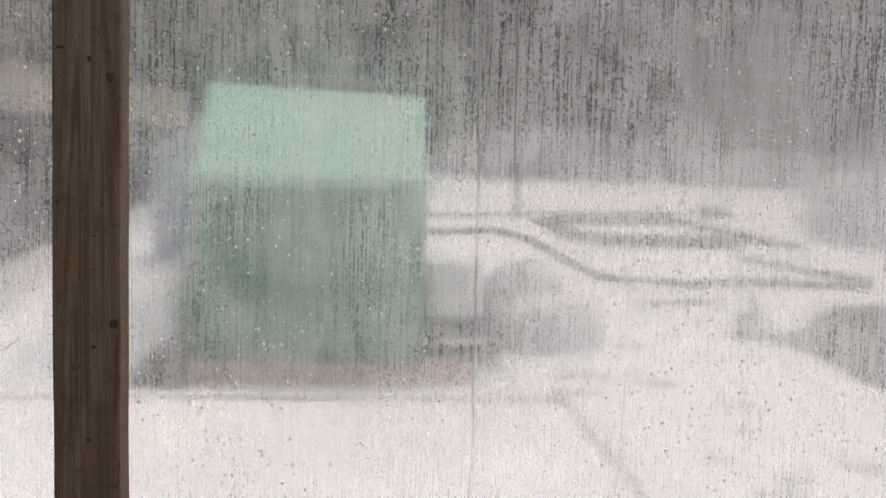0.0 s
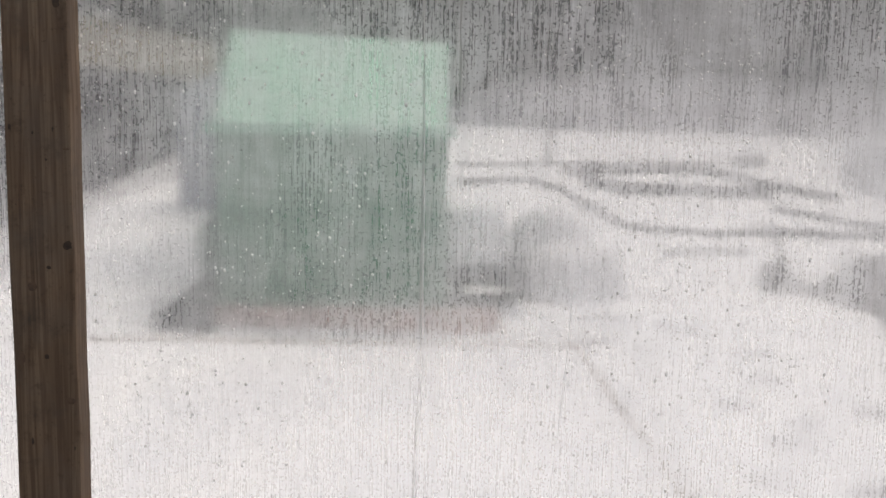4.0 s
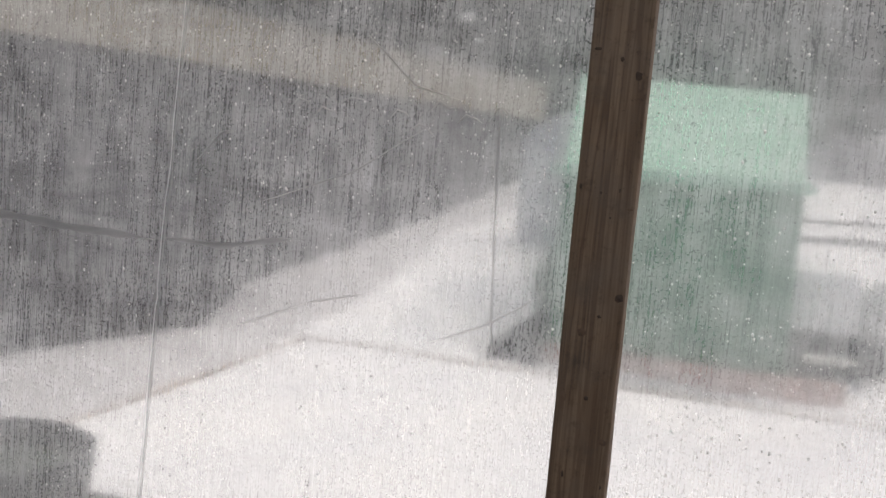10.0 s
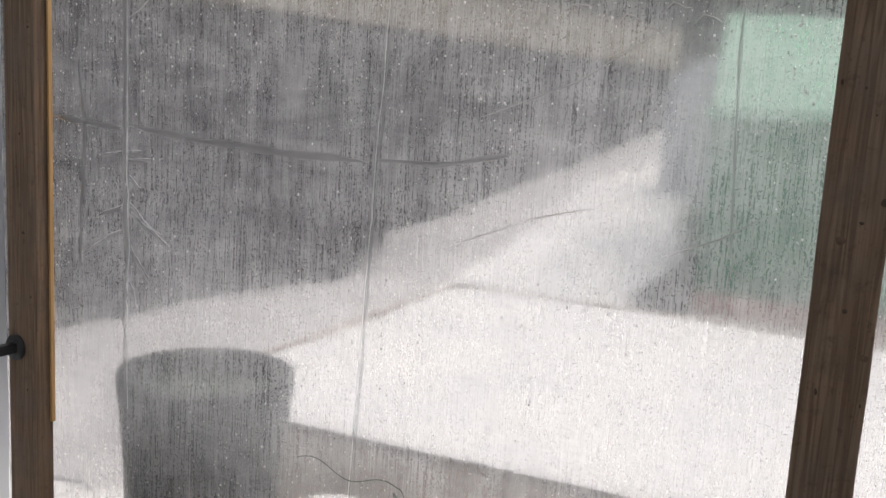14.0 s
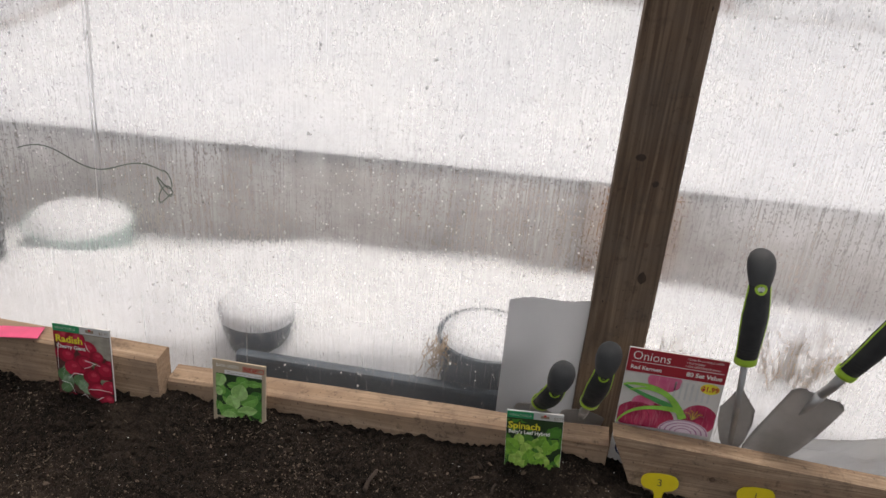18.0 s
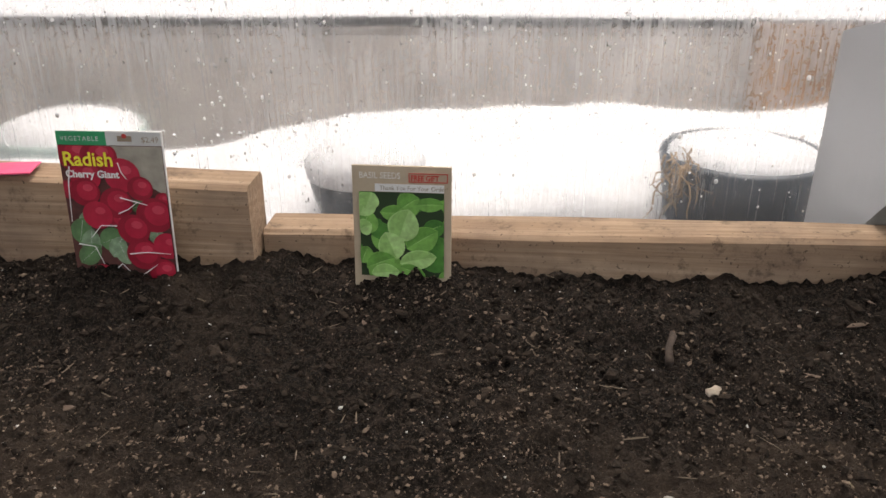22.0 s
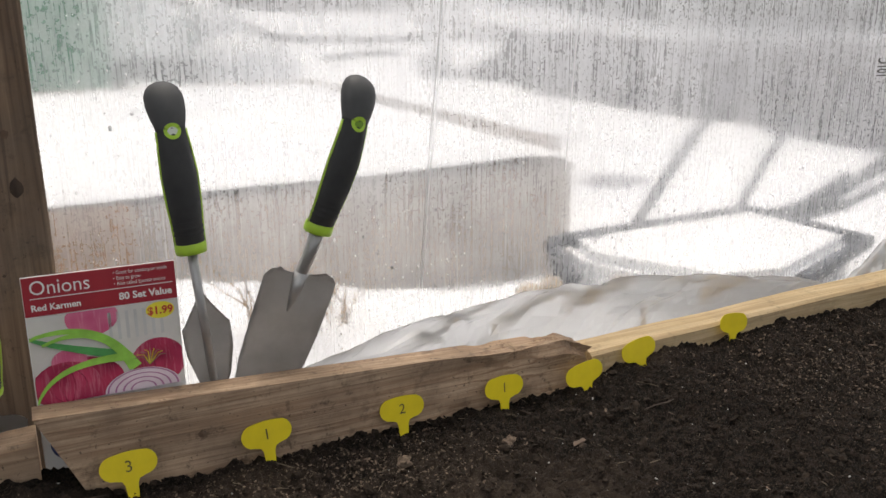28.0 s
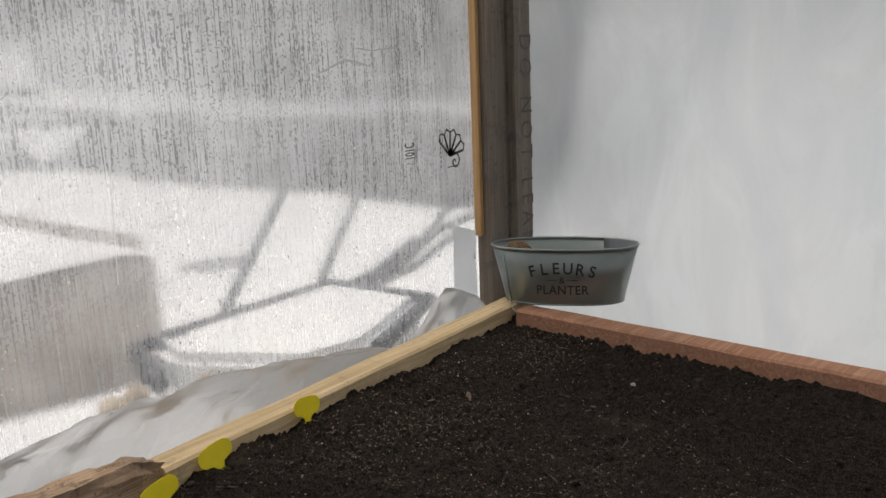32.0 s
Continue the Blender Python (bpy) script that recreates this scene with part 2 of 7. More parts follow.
def film(name, low, high, rough, clear, streak=(240.0, 240.0, 3.5), color=(0.80, 0.82, 0.84), ior=1.035, tint=0.86, runs_on=0.0, slope=0.0, wide_ior=1.22, mottle=None):
    """Greenhouse film: a fogged sheet that blurs what lies behind it, with clear runs and beads where drops have slid down."""
    m, nt, b, out = nodes_of(name)
    nt.nodes.remove(b)
    v = coords(nt)
    cloud = noisy(nt, coords(nt, (1, 1, 0.7)), 2.4, 4, 0.6)
    specks = noisy(nt, coords(nt, (1, 1, 0.75)), 420.0, 2, 0.6)
    faint = noisy(nt, coords(nt, streak), 1.0, 4, 0.65, 0.2)
    mist = blend(nt, 0.45, cloud, faint)
    mist = blend(nt, 0.25, mist, specks)
    fac = ramp(nt, mist, ((0.38, low), (0.62, high)))
    if runs_on:
        # wiped smears and slack wrinkles at arm's length scale
        smear = noisy(nt, coords(nt, (3.5, 3.5, 13.0), rot=(0, 38, 0)), 1.0, 5, 0.62, 0.8)
        drape = noisy(nt, coords(nt, (13.0, 13.0, 4.0), rot=(0, -20, 0)), 1.0, 4, 0.6, 1.2)
        fac = math_node(nt, "ADD", fac, ramp(nt, smear, ((0.34, 0.0), (0.68, 0.20))))
        fac = math_node(nt, "SUBTRACT", fac, ramp(nt, drape, ((0.40, 0.0), (0.66, 0.16))))
        # a patch by the middle post that has run clear
        wiped = nt.nodes.new("ShaderNodeTexGradient")
        wiped.gradient_type = "SPHERICAL"
        spot = coords(nt, (2.4, 0, 2.0))
        spot.node.inputs["Location"].default_value = (0.22 * 2.4, 0, -1.46 * 2.0)
        nt.links.new(spot, wiped.inputs["Vector"])
        fac = math_node(nt, "SUBTRACT", fac, math_node(nt, "MULTIPLY", wiped.outputs["Fac"], 0.14))
        # thicker fog low down beside the big pot
        thick = nt.nodes.new("ShaderNodeTexGradient")
        thick.gradient_type = "SPHERICAL"
        spot = coords(nt, (1.5, 0, 1.7))
        spot.node.inputs["Location"].default_value = (1.75 * 1.5, 0, -0.72 * 1.7)
        nt.links.new(spot, thick.inputs["Vector"])
        fac = math_node(nt, "ADD", fac, math_node(nt, "MULTIPLY", thick.outputs["Fac"], 0.42))
        # and low down towards the far corner
        low_fog = nt.nodes.new("ShaderNodeTexGradient")
        low_fog.gradient_type = "SPHERICAL"
        spot = coords(nt, (1.3, 0, 2.0))
        spot.node.inputs["Location"].default_value = (-0.40 * 1.3, 0, -0.86 * 2.0)
        nt.links.new(spot, low_fog.inputs["Vector"])
        fac = math_node(nt, "ADD", fac, math_node(nt, "MULTIPLY", low_fog.outputs["Fac"], 0.34))
    if slope:
        sep = nt.nodes.new("ShaderNodeSeparateXYZ")
        nt.links.new(v, sep.inputs[0])
        fac = math_node(nt, "ADD", fac, math_node(nt, "MULTIPLY", sep.outputs["X"], slope))
        # the fog thins out towards the cold foot of the wall
        fac = math_node(nt, "MULTIPLY", fac, ramp(nt, sep.outputs["Z"], ((0.34, 0.28), (0.55, 0.55), (0.80, 0.92), (1.0, 1.0))))
    if runs_on:
        runs = noisy(nt, coords(nt, (310.0, 310.0, 8.0)), 1.0, 3, 0.65, 0.15)
        chain = noisy(nt, coords(nt, (1, 1, 0.45)), 300.0, 2, 0.5)
        where = noisy(nt, coords(nt, (1, 1, 0.5), rot=(0, 12, 0)), 6.0, 4, 0.65)
        line = ramp(nt, runs, ((0.51, 0.0), (0.56, 1.0)))
        bead = ramp(nt, chain, ((0.42, 0.1), (0.52, 1.0)))
        patch = ramp(nt, where, ((0.34, 0.15), (0.50, 1.0)))
        cut = math_node(nt, "MULTIPLY", math_node(nt, "MULTIPLY", line, bead), patch)
        spots = ramp(nt, noisy(nt, v, 230.0, 2, 0.5), ((0.60, 0.0), (0.64, 0.9)))
        cut = math_node(nt, "MAXIMUM", cut, math_node(nt, "MULTIPLY", spots, patch))
        keep = math_node(nt, "SUBTRACT", 1.0, math_node(nt, "MULTIPLY", cut, runs_on))
        fac = math_node(nt, "MULTIPLY", fac, keep)
        fine = ramp(nt, noisy(nt, coords(nt, (420.0, 420.0, 5.0)), 1.0, 3, 0.6), ((0.58, 0.0), (0.70, 0.14)))
        fac = math_node(nt, "ADD", fac, math_node(nt, "MULTIPLY", fine, patch))
    milky = None
    if mottle:
        sheen = noisy(nt, coords(nt, (1, 2.6, 1.1), rot=(35, 0, 0)), 2.6, 5, 0.6, 1.2)
        milky = ramp(nt, sheen, ((0.36, mottle), (0.52, color), (0.62, tuple(min(1, 1.10 * c) for c in color))))
    relief = nt.nodes.new("ShaderNodeBump")
    relief.inputs["Strength"].default_value, relief.inputs["Distance"].default_value = 0.3, 0.001
    nt.links.new(cut if runs_on else mist, relief.inputs["Height"])
    back = nt.nodes.new("ShaderNodeBsdfRefraction")
    back.distribution = "GGX"
    back.inputs["IOR"].default_value = ior
    back.inputs["Roughness"].default_value = rough
    back.inputs["Color"].default_value = (tint, tint, tint * 1.005, 1)
    clean = nt.nodes.new("ShaderNodeBsdfTransparent")
    clean.inputs["Color"].default_value = (tint, tint, tint * 1.005, 1)
    see = nt.nodes.new("ShaderNodeMixShader")
    see.inputs["Fac"].default_value = clear
    nt.links.new(back.outputs[0], see.inputs[1])
    nt.links.new(clean.outputs[0], see.inputs[2])
    glow = nt.nodes.new("ShaderNodeBsdfTranslucent")
    glow.inputs["Color"].default_value = (*color, 1)
    skin = nt.nodes.new("ShaderNodeBsdfDiffuse")
    skin.inputs["Color"].default_value = (*color, 1)
    wide = nt.nodes.new("ShaderNodeBsdfRefraction")
    wide.inputs["IOR"].default_value = wide_ior
    wide.inputs["Roughness"].default_value = 0.75
    wide.inputs["Color"].default_value = (*color, 1)
    for node in (back, glow, skin, wide):
        nt.links.new(relief.outputs["Normal"], node.inputs["Normal"])
    if milky is not None:
        for node in (glow, skin, wide):
            nt.links.new(milky, node.inputs["Color"])
    milk = nt.nodes.new("ShaderNodeMixShader")
    milk.inputs["Fac"].default_value = 0.25
    nt.links.new(glow.outputs[0], milk.inputs[1])
    nt.links.new(skin.outputs[0], milk.inputs[2])
    fog = nt.nodes.new("ShaderNodeMixShader")
    fog.inputs["Fac"].default_value = 0.45
    nt.links.new(milk.outputs[0], fog.inputs[1])
    nt.links.new(wide.outputs[0], fog.inputs[2])
    body = nt.nodes.new("ShaderNodeMixShader")
    nt.links.new(fac, body.inputs["Fac"])
    nt.links.new(see.outputs[0], body.inputs[1])
    nt.links.new(fog.outputs[0], body.inputs[2])
    gloss = nt.nodes.new("ShaderNodeBsdfGlossy")
    gloss.inputs["Roughness"].default_value = 0.18
    fres = nt.nodes.new("ShaderNodeFresnel")
    fres.inputs["IOR"].default_value = 1.2
    coat = nt.nodes.new("ShaderNodeMixShader")
    nt.links.new(fres.outputs[0], coat.inputs["Fac"])
    nt.links.new(body.outputs[0], coat.inputs[1])
    nt.links.new(gloss.outputs[0], coat.inputs[2])
    nt.links.new(coat.outputs[0], out.inputs["Surface"])
    return m


POST_WOOD = timber("weathered_post_wood", (0.26, 0.178, 0.118), (0.12, 0.078, 0.052), 2, 0.45, (0.14, 0.115, 0.095))
GREY_WOOD = timber("grey_post_wood", (0.27, 0.22, 0.17), (0.17, 0.135, 0.105), 2, 0.6, (0.19, 0.17, 0.15))
BOARD_WOOD = timber("bed_board_wood", (0.56, 0.41, 0.285), (0.38, 0.255, 0.165), 0, 0.7, (0.22, 0.15, 0.11))
PLANK_WOOD = timber("rough_plank_wood", (0.66, 0.49, 0.34), (0.34, 0.22, 0.14), 0, 0.75, (0.20, 0.14, 0.10), 1.6)
PALE_WOOD = timber("pale_new_wood", (0.70, 0.55, 0.34), (0.50, 0.36, 0.20), 0, 0.3, (0.4, 0.3, 0.2))
RED_WOOD = timber("reddish_wood", (0.52, 0.29, 0.19), (0.36, 0.17, 0.10), 1, 0.25, (0.3, 0.18, 0.13))
LATH_WOOD = timber("orange_lath_wood", (0.62, 0.40, 0.20), (0.48, 0.28, 0.12), 2, 0.1, (0.4, 0.25, 0.1))
FILM = film("fogged_film", 0.46, 0.66, 0.27, 0.10, (260.0, 260.0, 3.0), (0.90, 0.917, 0.945), 1.035, 0.80, 0.62, 0.14)
FILM_CLOUDY = film("cloudy_film", 0.55, 0.80, 0.8, 0.0, (2.5, 2.5, 1.2), (0.50, 0.54, 0.57), 1.12, 0.66, 0.0, 0.0, 1.22, (0.45, 0.49, 0.54))
FILM_FOLD = film("folded_film", 0.14, 0.36, 0.30, 0.12, (9, 30, 14), (0.58, 0.59, 0.59), 1.05, 0.84)


def soil_material():
    m, nt, b, out = nodes_of("dark_potting_soil")
    v = coords(nt)
    dry = noisy(nt, v, 5.0, 5, 0.6)
    fine = noisy(nt, v, 420.0, 4, 0.75)
    mid = noisy(nt, v, 40.0, 5, 0.7)
    col = ramp(nt, fine, ((0.32, (0.004, 0.003, 0.0024)), (0.52, (0.0150, 0.0106, 0.0076)), (0.66, (0.082, 0.060, 0.044))))
    col = blend(nt, ramp(nt, noisy(nt, v, 110.0, 5, 0.7), ((0.50, 0.0), (0.68, 0.75))), col, (0.062, 0.044, 0.033))
    gr = nt.nodes.new("ShaderNodeTexGradient")
    gr.gradient_type = "SPHERICAL"
    at = coords(nt, (1.6, 3.6, 0))
    at.node.inputs["Location"].default_value = (0.30 * 1.6, -0.82 * 3.6, 0)
    nt.links.new(at, gr.inputs["Vector"])
    dry = math_node(nt, "ADD", dry, math_node(nt, "SUBTRACT", math_node(nt, "MULTIPLY", gr.outputs["Fac"], 0.52), 0.075))
    gr2 = nt.nodes.new("ShaderNodeTexGradient")
    gr2.gradient_type = "SPHERICAL"
    at = coords(nt, (1.8, 4.2, 0))
    at.node.inputs["Location"].default_value = (1.13 * 1.8, -0.79 * 4.2, 0)
    nt.links.new(at, gr2.inputs["Vector"])
    dry = math_node(nt, "ADD", dry, math_node(nt, "MULTIPLY", gr2.outputs["Fac"], 0.17))
    sep = nt.nodes.new("ShaderNodeSeparateXYZ")
    nt.links.new(v, sep.inputs[0])
    # shade over the east end, put into the soil colour as fewer pale patches
    dim = math_node(nt, "MAXIMUM", math_node(nt, "SUBTRACT", sep.outputs["X"], 0.35), 0.0)
    dry = math_node(nt, "SUBTRACT", dry, math_node(nt, "MULTIPLY", dim, 0.16))
    col = blend(nt, ramp(nt, dry, ((0.49, 0.0), (0.66, 0.55))), col, blend(nt, mid, (0.026, 0.0185, 0.0135), (0.18, 0.130, 0.096)))
    nt.links.new(col, b.inputs["Base Color"])
    b.inputs["Roughness"].default_value, b.inputs["Specular IOR Level"].default_value = 0.92, 0.2
    bump(nt, fine, b, 1.0, 0.008)
    return m


def snow_material():
    m, nt, b, out = nodes_of("old_snow")
    v = coords(nt)
    n = noisy(nt, v, 1.6, 6, 0.6)
    col = ramp(nt, n, ((0.3, (0.74, 0.76, 0.80)), (0.62, (0.86, 0.87, 0.88))))
    nt.links.new(col, b.inputs["Base Color"])
    b.inputs["Roughness"].default_value = 0.8
    bump(nt, noisy(nt, v, 30.0, 5), b, 0.4, 0.01)
    return m


SOIL = soil_material()
SNOW = snow_material()
def cover_material():
    """Woven green plastic cover that lets some light through."""
    m, nt, b, out = nodes_of("green_woven_cover")
    n = noisy(nt, coords(nt), 3.0, 4)
    nt.links.new(ramp(nt, n, ((0.3, (0.10, 0.24, 0.17)), (0.7, (0.14, 0.30, 0.215)))), b.inputs["Base Color"])
    b.inputs["Roughness"].default_value = 0.5
    see = nt.nodes.new("ShaderNodeBsdfTransparent")
    see.inputs["Color"].default_value = (0.62, 0.85, 0.74, 1)
    mix = nt.nodes.new("ShaderNodeMixShader")
    mix.inputs["Fac"].default_value = 0.12
    nt.links.new(b.outputs[0], mix.inputs[1])
    nt.links.new(see.outputs[0], mix.inputs[2])
    nt.links.new(mix.outputs[0], out.inputs["Surface"])
    return m


SHED_GREEN = cover_material()
SHED_MINT = plain("mint_roof_metal", (0.29, 0.51, 0.405), 0.75, 0, 0.08, 2)
SHED_GREY = plain("lavender_grey_panel", (0.62, 0.63, 0.69), 0.6, 0, 0.1, 3)
HOUSE_WALL = plain("dark_grey_siding", (0.050, 0.049, 0.058), 0.7, 0, 0.25, 2)
HOUSE_EAVE = plain("tan_eave_paint", (0.35, 0.32, 0.265), 0.7, 0, 0.12, 3)
BED_SIDE = plain("damp_brown_concrete", (0.45, 0.405, 0.37), 0.85, 0, 0.3, 6)
POT = plain("dark_grey_plastic", (0.03, 0.036, 0.04), 0.45, 0, 0.2, 8)
BARK = plain("bark", (0.06, 0.05, 0.045), 0.9, 0, 0.3, 12)
NEEDLES = plain("conifer_needles", (0.14, 0.16, 0.165), 0.8, 0, 0.4, 6)

FILM_Y = 1.228
GX0, GX1, GY0, GZ1 = -2.24, 1.25, -2.4, 2.5


def lerp(u, pairs):
    return float(np.interp(u, [p[0] for p in pairs], [p[1] for p in pairs]))


# ---- greenhouse film walls ----
def crease(d, width, high):
    return high * math.exp(-(d / width) ** 2)


def wall_film(u, v):
    wrinkle = 0.007 * noise.noise((u * 3, v * 1.2, 0)) + 0.002 * noise.noise((u * 14, v * 3, 4))
    wrinkle += crease(u + 1.845 + 0.01 * (v - 1), 0.012, 0.010) + crease(u + 1.165 + 0.07 * (v - 1.4), 0.006, 0.005) + crease(v - 1.23 - 0.02 * u, 0.014, 0.004)
    fan = noise.noise((math.atan2(v - 0.95, u + 1.85) * 5, 0, 7)) * math.exp(-((u + 1.85) / 0.16) ** 2 - ((v - 1.0) / 0.28) ** 2)
    return (u, FILM_Y + wrinkle + 0.012 * fan, v)


film_front = grid_part("wall_north", list(np.linspace(GX0, GX1, 320)), list(np.linspace(-0.05, GZ1, 150)), wall_film, FILM)
tagged(film_front, "fogged clear greenhouse film with water drops and runs", "greenhouse film", "", "structure")


def right_x(y):
    return 1.25 - 0.155 * (1.2 - y)


film_right = grid_part("wall_east", list(np.linspace(GY0, FILM_Y, 160)), list(np.linspace(-0.05, GZ1, 90)),
                       lambda u, v: (right_x(u) + 0.016 * noise.noise((u * 3, v * 1.5, 9)) + 0.03 * abs(noise.noise((u * 3 + v * 2.2, v * 1.1 - u, 5))), u, v), FILM_CLOUDY)
tagged(film_right, "cloudy white greenhouse film with soft creases", "greenhouse film", "", "structure")
film_left = grid_part("wall_west", list(np.linspace(GY0, FILM_Y, 60)), list(np.linspace(-0.05, GZ1, 50)), lambda u, v: (GX0 + 0.012 * noise.noise((u * 4, v * 2, 3)), u, v), FILM_CLOUDY)
tagged(film_left, "cloudy white greenhouse film", "greenhouse film", "", "structure")
film_back = grid_part("wall_south", list(np.linspace(GX0, right_x(GY0), 30)), list(np.linspace(-0.05, GZ1, 30)), lambda u, v: (u, GY0, v), FILM_CLOUDY)
tagged(film_back, "cloudy white greenhouse film", "greenhouse film", "", "structure")
film_roof = grid_part("ceiling", list(np.linspace(GX0, GX1, 30)), list(np.linspace(GY0, FILM_Y, 30)), lambda u, v: (u, v, GZ1), FILM_CLOUDY)
tagged(film_roof, "cloudy white greenhouse roof film", "greenhouse film", "", "structure")
for f in (film_front, film_right, film_left, film_back, film_roof):
    f.visible_shadow = False

# ---- posts ----
PX0, PX1, PY0, PY1 = -0.412, -0.323, 1.185, 1.223


def knot(parent, x, y, z, rx, rz, mat_, label=""):
    """A knot as a low lens-shaped boss on a face that looks to -y."""
    rx, rz = rx * 0.55, rz * 0.55
    rnd = random.Random(int((x + 5) * 1000) + int(z * 1000))
    bm = bmesh.new()
    mid = bm.verts.new((x, y - 0.0012, z))
    ring = [bm.verts.new((x + rx * (1 + rnd.uniform(-0.2, 0.2)) * math.cos(a), y - 0.0003, z + rz * (1 + rnd.uniform(-0.2, 0.2)) * math.sin(a))) for a in [2 * math.pi * k / 12 for k in range(12)]]
    for k in range(12):
        bm.faces.new((mid, ring[(k + 1) % 12], ring[k]))
    return part("knot", bm, mat_, parent, label)


KNOT = plain("dark_knot_wood", (0.045, 0.027, 0.017), 0.8, 0, 0.4, 120, 0.4, 300)
KNOT_SOFT = plain("brown_knot_wood", (0.10, 0.062, 0.04), 0.8, 0, 0.35, 90, 0.3, 300)
post = thing("wall_post", "weathered brown wooden stud with dark knots", "post", kind="structure")
stud = box(PX0, PY0, 0.0, PX1, PY1, GZ1, 0.003)
bmesh.ops.subdivide_edges(stud, edges=[e for e in stud.edges if e.calc_length() > 1], cuts=60)
for v in stud.verts:
    v.co += Vector((0.0012 * noise.noise((0, v.co.z * 9, v.co.x * 40)), 0.001 * noise.noise((3, v.co.z * 11, v.co.x * 30)), 0))
stud_ob = part("stud", stud, POST_WOOD, post)
for x, z, rx, rz, soft in ((-0.337, 1.645, 0.009, 0.012, 0), (-0.363, 1.668, 0.005, 0.006, 0), (-0.400, 1.682, 0.011, 0.004, 0), (-0.374, 1.473, 0.003, 0.004, 0), (-0.347, 1.478, 0.0022, 0.006, 0), (-0.405, 1.480, 0.004, 0.007, 0), (-0.330, 1.452, 0.009, 0.003, 1),
                           (-0.357, 1.437, 0.003, 0.003, 0), (-0.332, 1.320, 0.012, 0.012, 0), (-0.358, 1.289, 0.006, 0.005, 0), (-0.382, 1.262, 0.012, 0.012, 1), (-0.400, 1.160, 0.011, 0.016, 1), (-0.365, 1.163, 0.006, 0.006, 0), (-0.389, 1.041, 0.004, 0.009, 0),
                           (-0.330, 1.031, 0.0025, 0.006, 0), (-0.334, 1.10, 0.012, 0.009, 1), (-0.356, 0.793, 0.008, 0.008, 0), (-0.382, 0.828, 0.012, 0.010, 0), (-0.348, 0.647, 0.011, 0.017, 0), (-0.352, 0.700, 0.007, 0.008, 1), (-0.397, 0.600, 0.002, 0.004, 0), (-0.37, 0.56, 0.003, 0.003, 0)):
    knot(post, x, PY0, z, rx, rz, KNOT_SOFT if soft else KNOT)

post_l = thing("corner_post", "brown wooden corner post with a thin lath strip", "post", kind="structure")
part("stud", box(-2.165, 1.180, 0.0, -2.062, 1.222, GZ1, 0.003), POST_WOOD, post_l)
part("lath", box(-2.061, 1.212, 0.62, -2.054, 1.222, GZ1, 0.001), LATH_WOOD, post_l, "pale orange lath strip")
for z, rx in ((1.55, 0.008), (1.31, 0.007), (1.08, 0.009), (0.93, 0.006), (0.70, 0.005)):
    knot(post_l, -2.10 + 0.02 * math.sin(z * 9), 1.180, z, rx, 0.006, KNOT)
latch = thing("black_hook", "black plastic hook on the corner post", "hook")
part("plate", lathe([(0.001, -0.012), (0.028, -0.012), (0.031, -0.006), (0.031, 0.004), (0.001, 0.006)], 24), plain("black_plastic", (0.012, 0.012, 0.014), 0.4), latch, "", True)
part("stem", box(-0.012, -0.012, -0.012, 0.012, 0.012, 0.05, 0.003), bpy.data.materials["black_plastic"], latch)
latch.matrix_basis = pose(-2.135, 1.176, 0.80, 90, 0, 0)
post_r = thing("corner_post", "grey weathered corner post with handwriting on it", "post", kind="structure")
part("stud", box(1.134, 1.188, 0.0, 1.200, 1.224, GZ1, 0.003), GREY_WOOD, post_r)
stud_r = part("stud", box(1.202, 1.168, 0.0, 1.262, 1.224, GZ1, 0.003), GREY_WOOD, post_r)
part("lath", box(1.122, 1.206, 0.525, 1.133, 1.222, GZ1, 0.001), LATH_WOOD, post_r, "pale orange lath strip")
INK = plain("black_marker_ink", (0.02, 0.018, 0.018), 0.6)
FADED_INK = plain("faded_marker_ink", (0.095, 0.08, 0.068), 0.7, 0, 0.6, 60)
words("DO NOT LEAN", 0.062, FADED_INK, post_r, pose(1.220, 1.1672, 0.93, 0, 90, 0), "handwriting", spacing=1.45, wide=0.8)

# ---- bed: boards and soil ----
bed = thing("bed_frame", "weathered wooden boards edging the soil bed", "garden bed", kind="structure")


def board(name, x0, x1, y, thick, z0, top0, top1, mat_, parent, end0=0.0, label="", yaw=0.0, rough=0.0025):
    """A sawn board along x with its front at y; the top runs from top0 to top1, end0 slants the first end."""
    bm = bmesh.new()
    n = max(6, int((x1 - x0) / 0.03))
    rows = []
    for i in range(n + 1):
        u = i / n
        top = top0 + (top1 - top0) * u
        x = x0 + (x1 - x0) * u
        row = []
        for j, (yy, zz) in enumerate(((0, z0), (0, top - 0.004), (0.004, top), (thick - 0.004, top), (thick, top - 0.004), (thick, z0))):
            shift = end0 * max(0.0, 1 - (x - x0) / 0.16) * (1 - (zz - z0) / max(1e-6, top - z0))
            q = Vector((x * 7, yy * 20, zz * 20))
            row.append(bm.verts.new((x + shift, y + yy + yaw * (x - x0) + rough * noise.noise(q), zz + rough * noise.noise(q + Vector((9, 3, 1))))))
        rows.append(row)
    for a, b in zip(rows, rows[1:]):
        for j in range(6):
            bm.faces.new((a[j], a[(j + 1) % 6], b[(j + 1) % 6], b[j]))
    bm.faces.new(rows[0])
    bm.faces.new(rows[-1][::-1])
    bmesh.ops.recalc_face_normals(bm, faces=bm.faces[:])
    return part(name, bm, mat_, parent, label)


b_left = board("board", -1.86, -1.040, 1.056, 0.042, 0.15, 0.470, 0.462, BOARD_WOOD, bed)
b_mid = board("board", -1.038, -0.360, 1.080, 0.044, 0.15, 0.412, 0.424, BOARD_WOOD, bed)


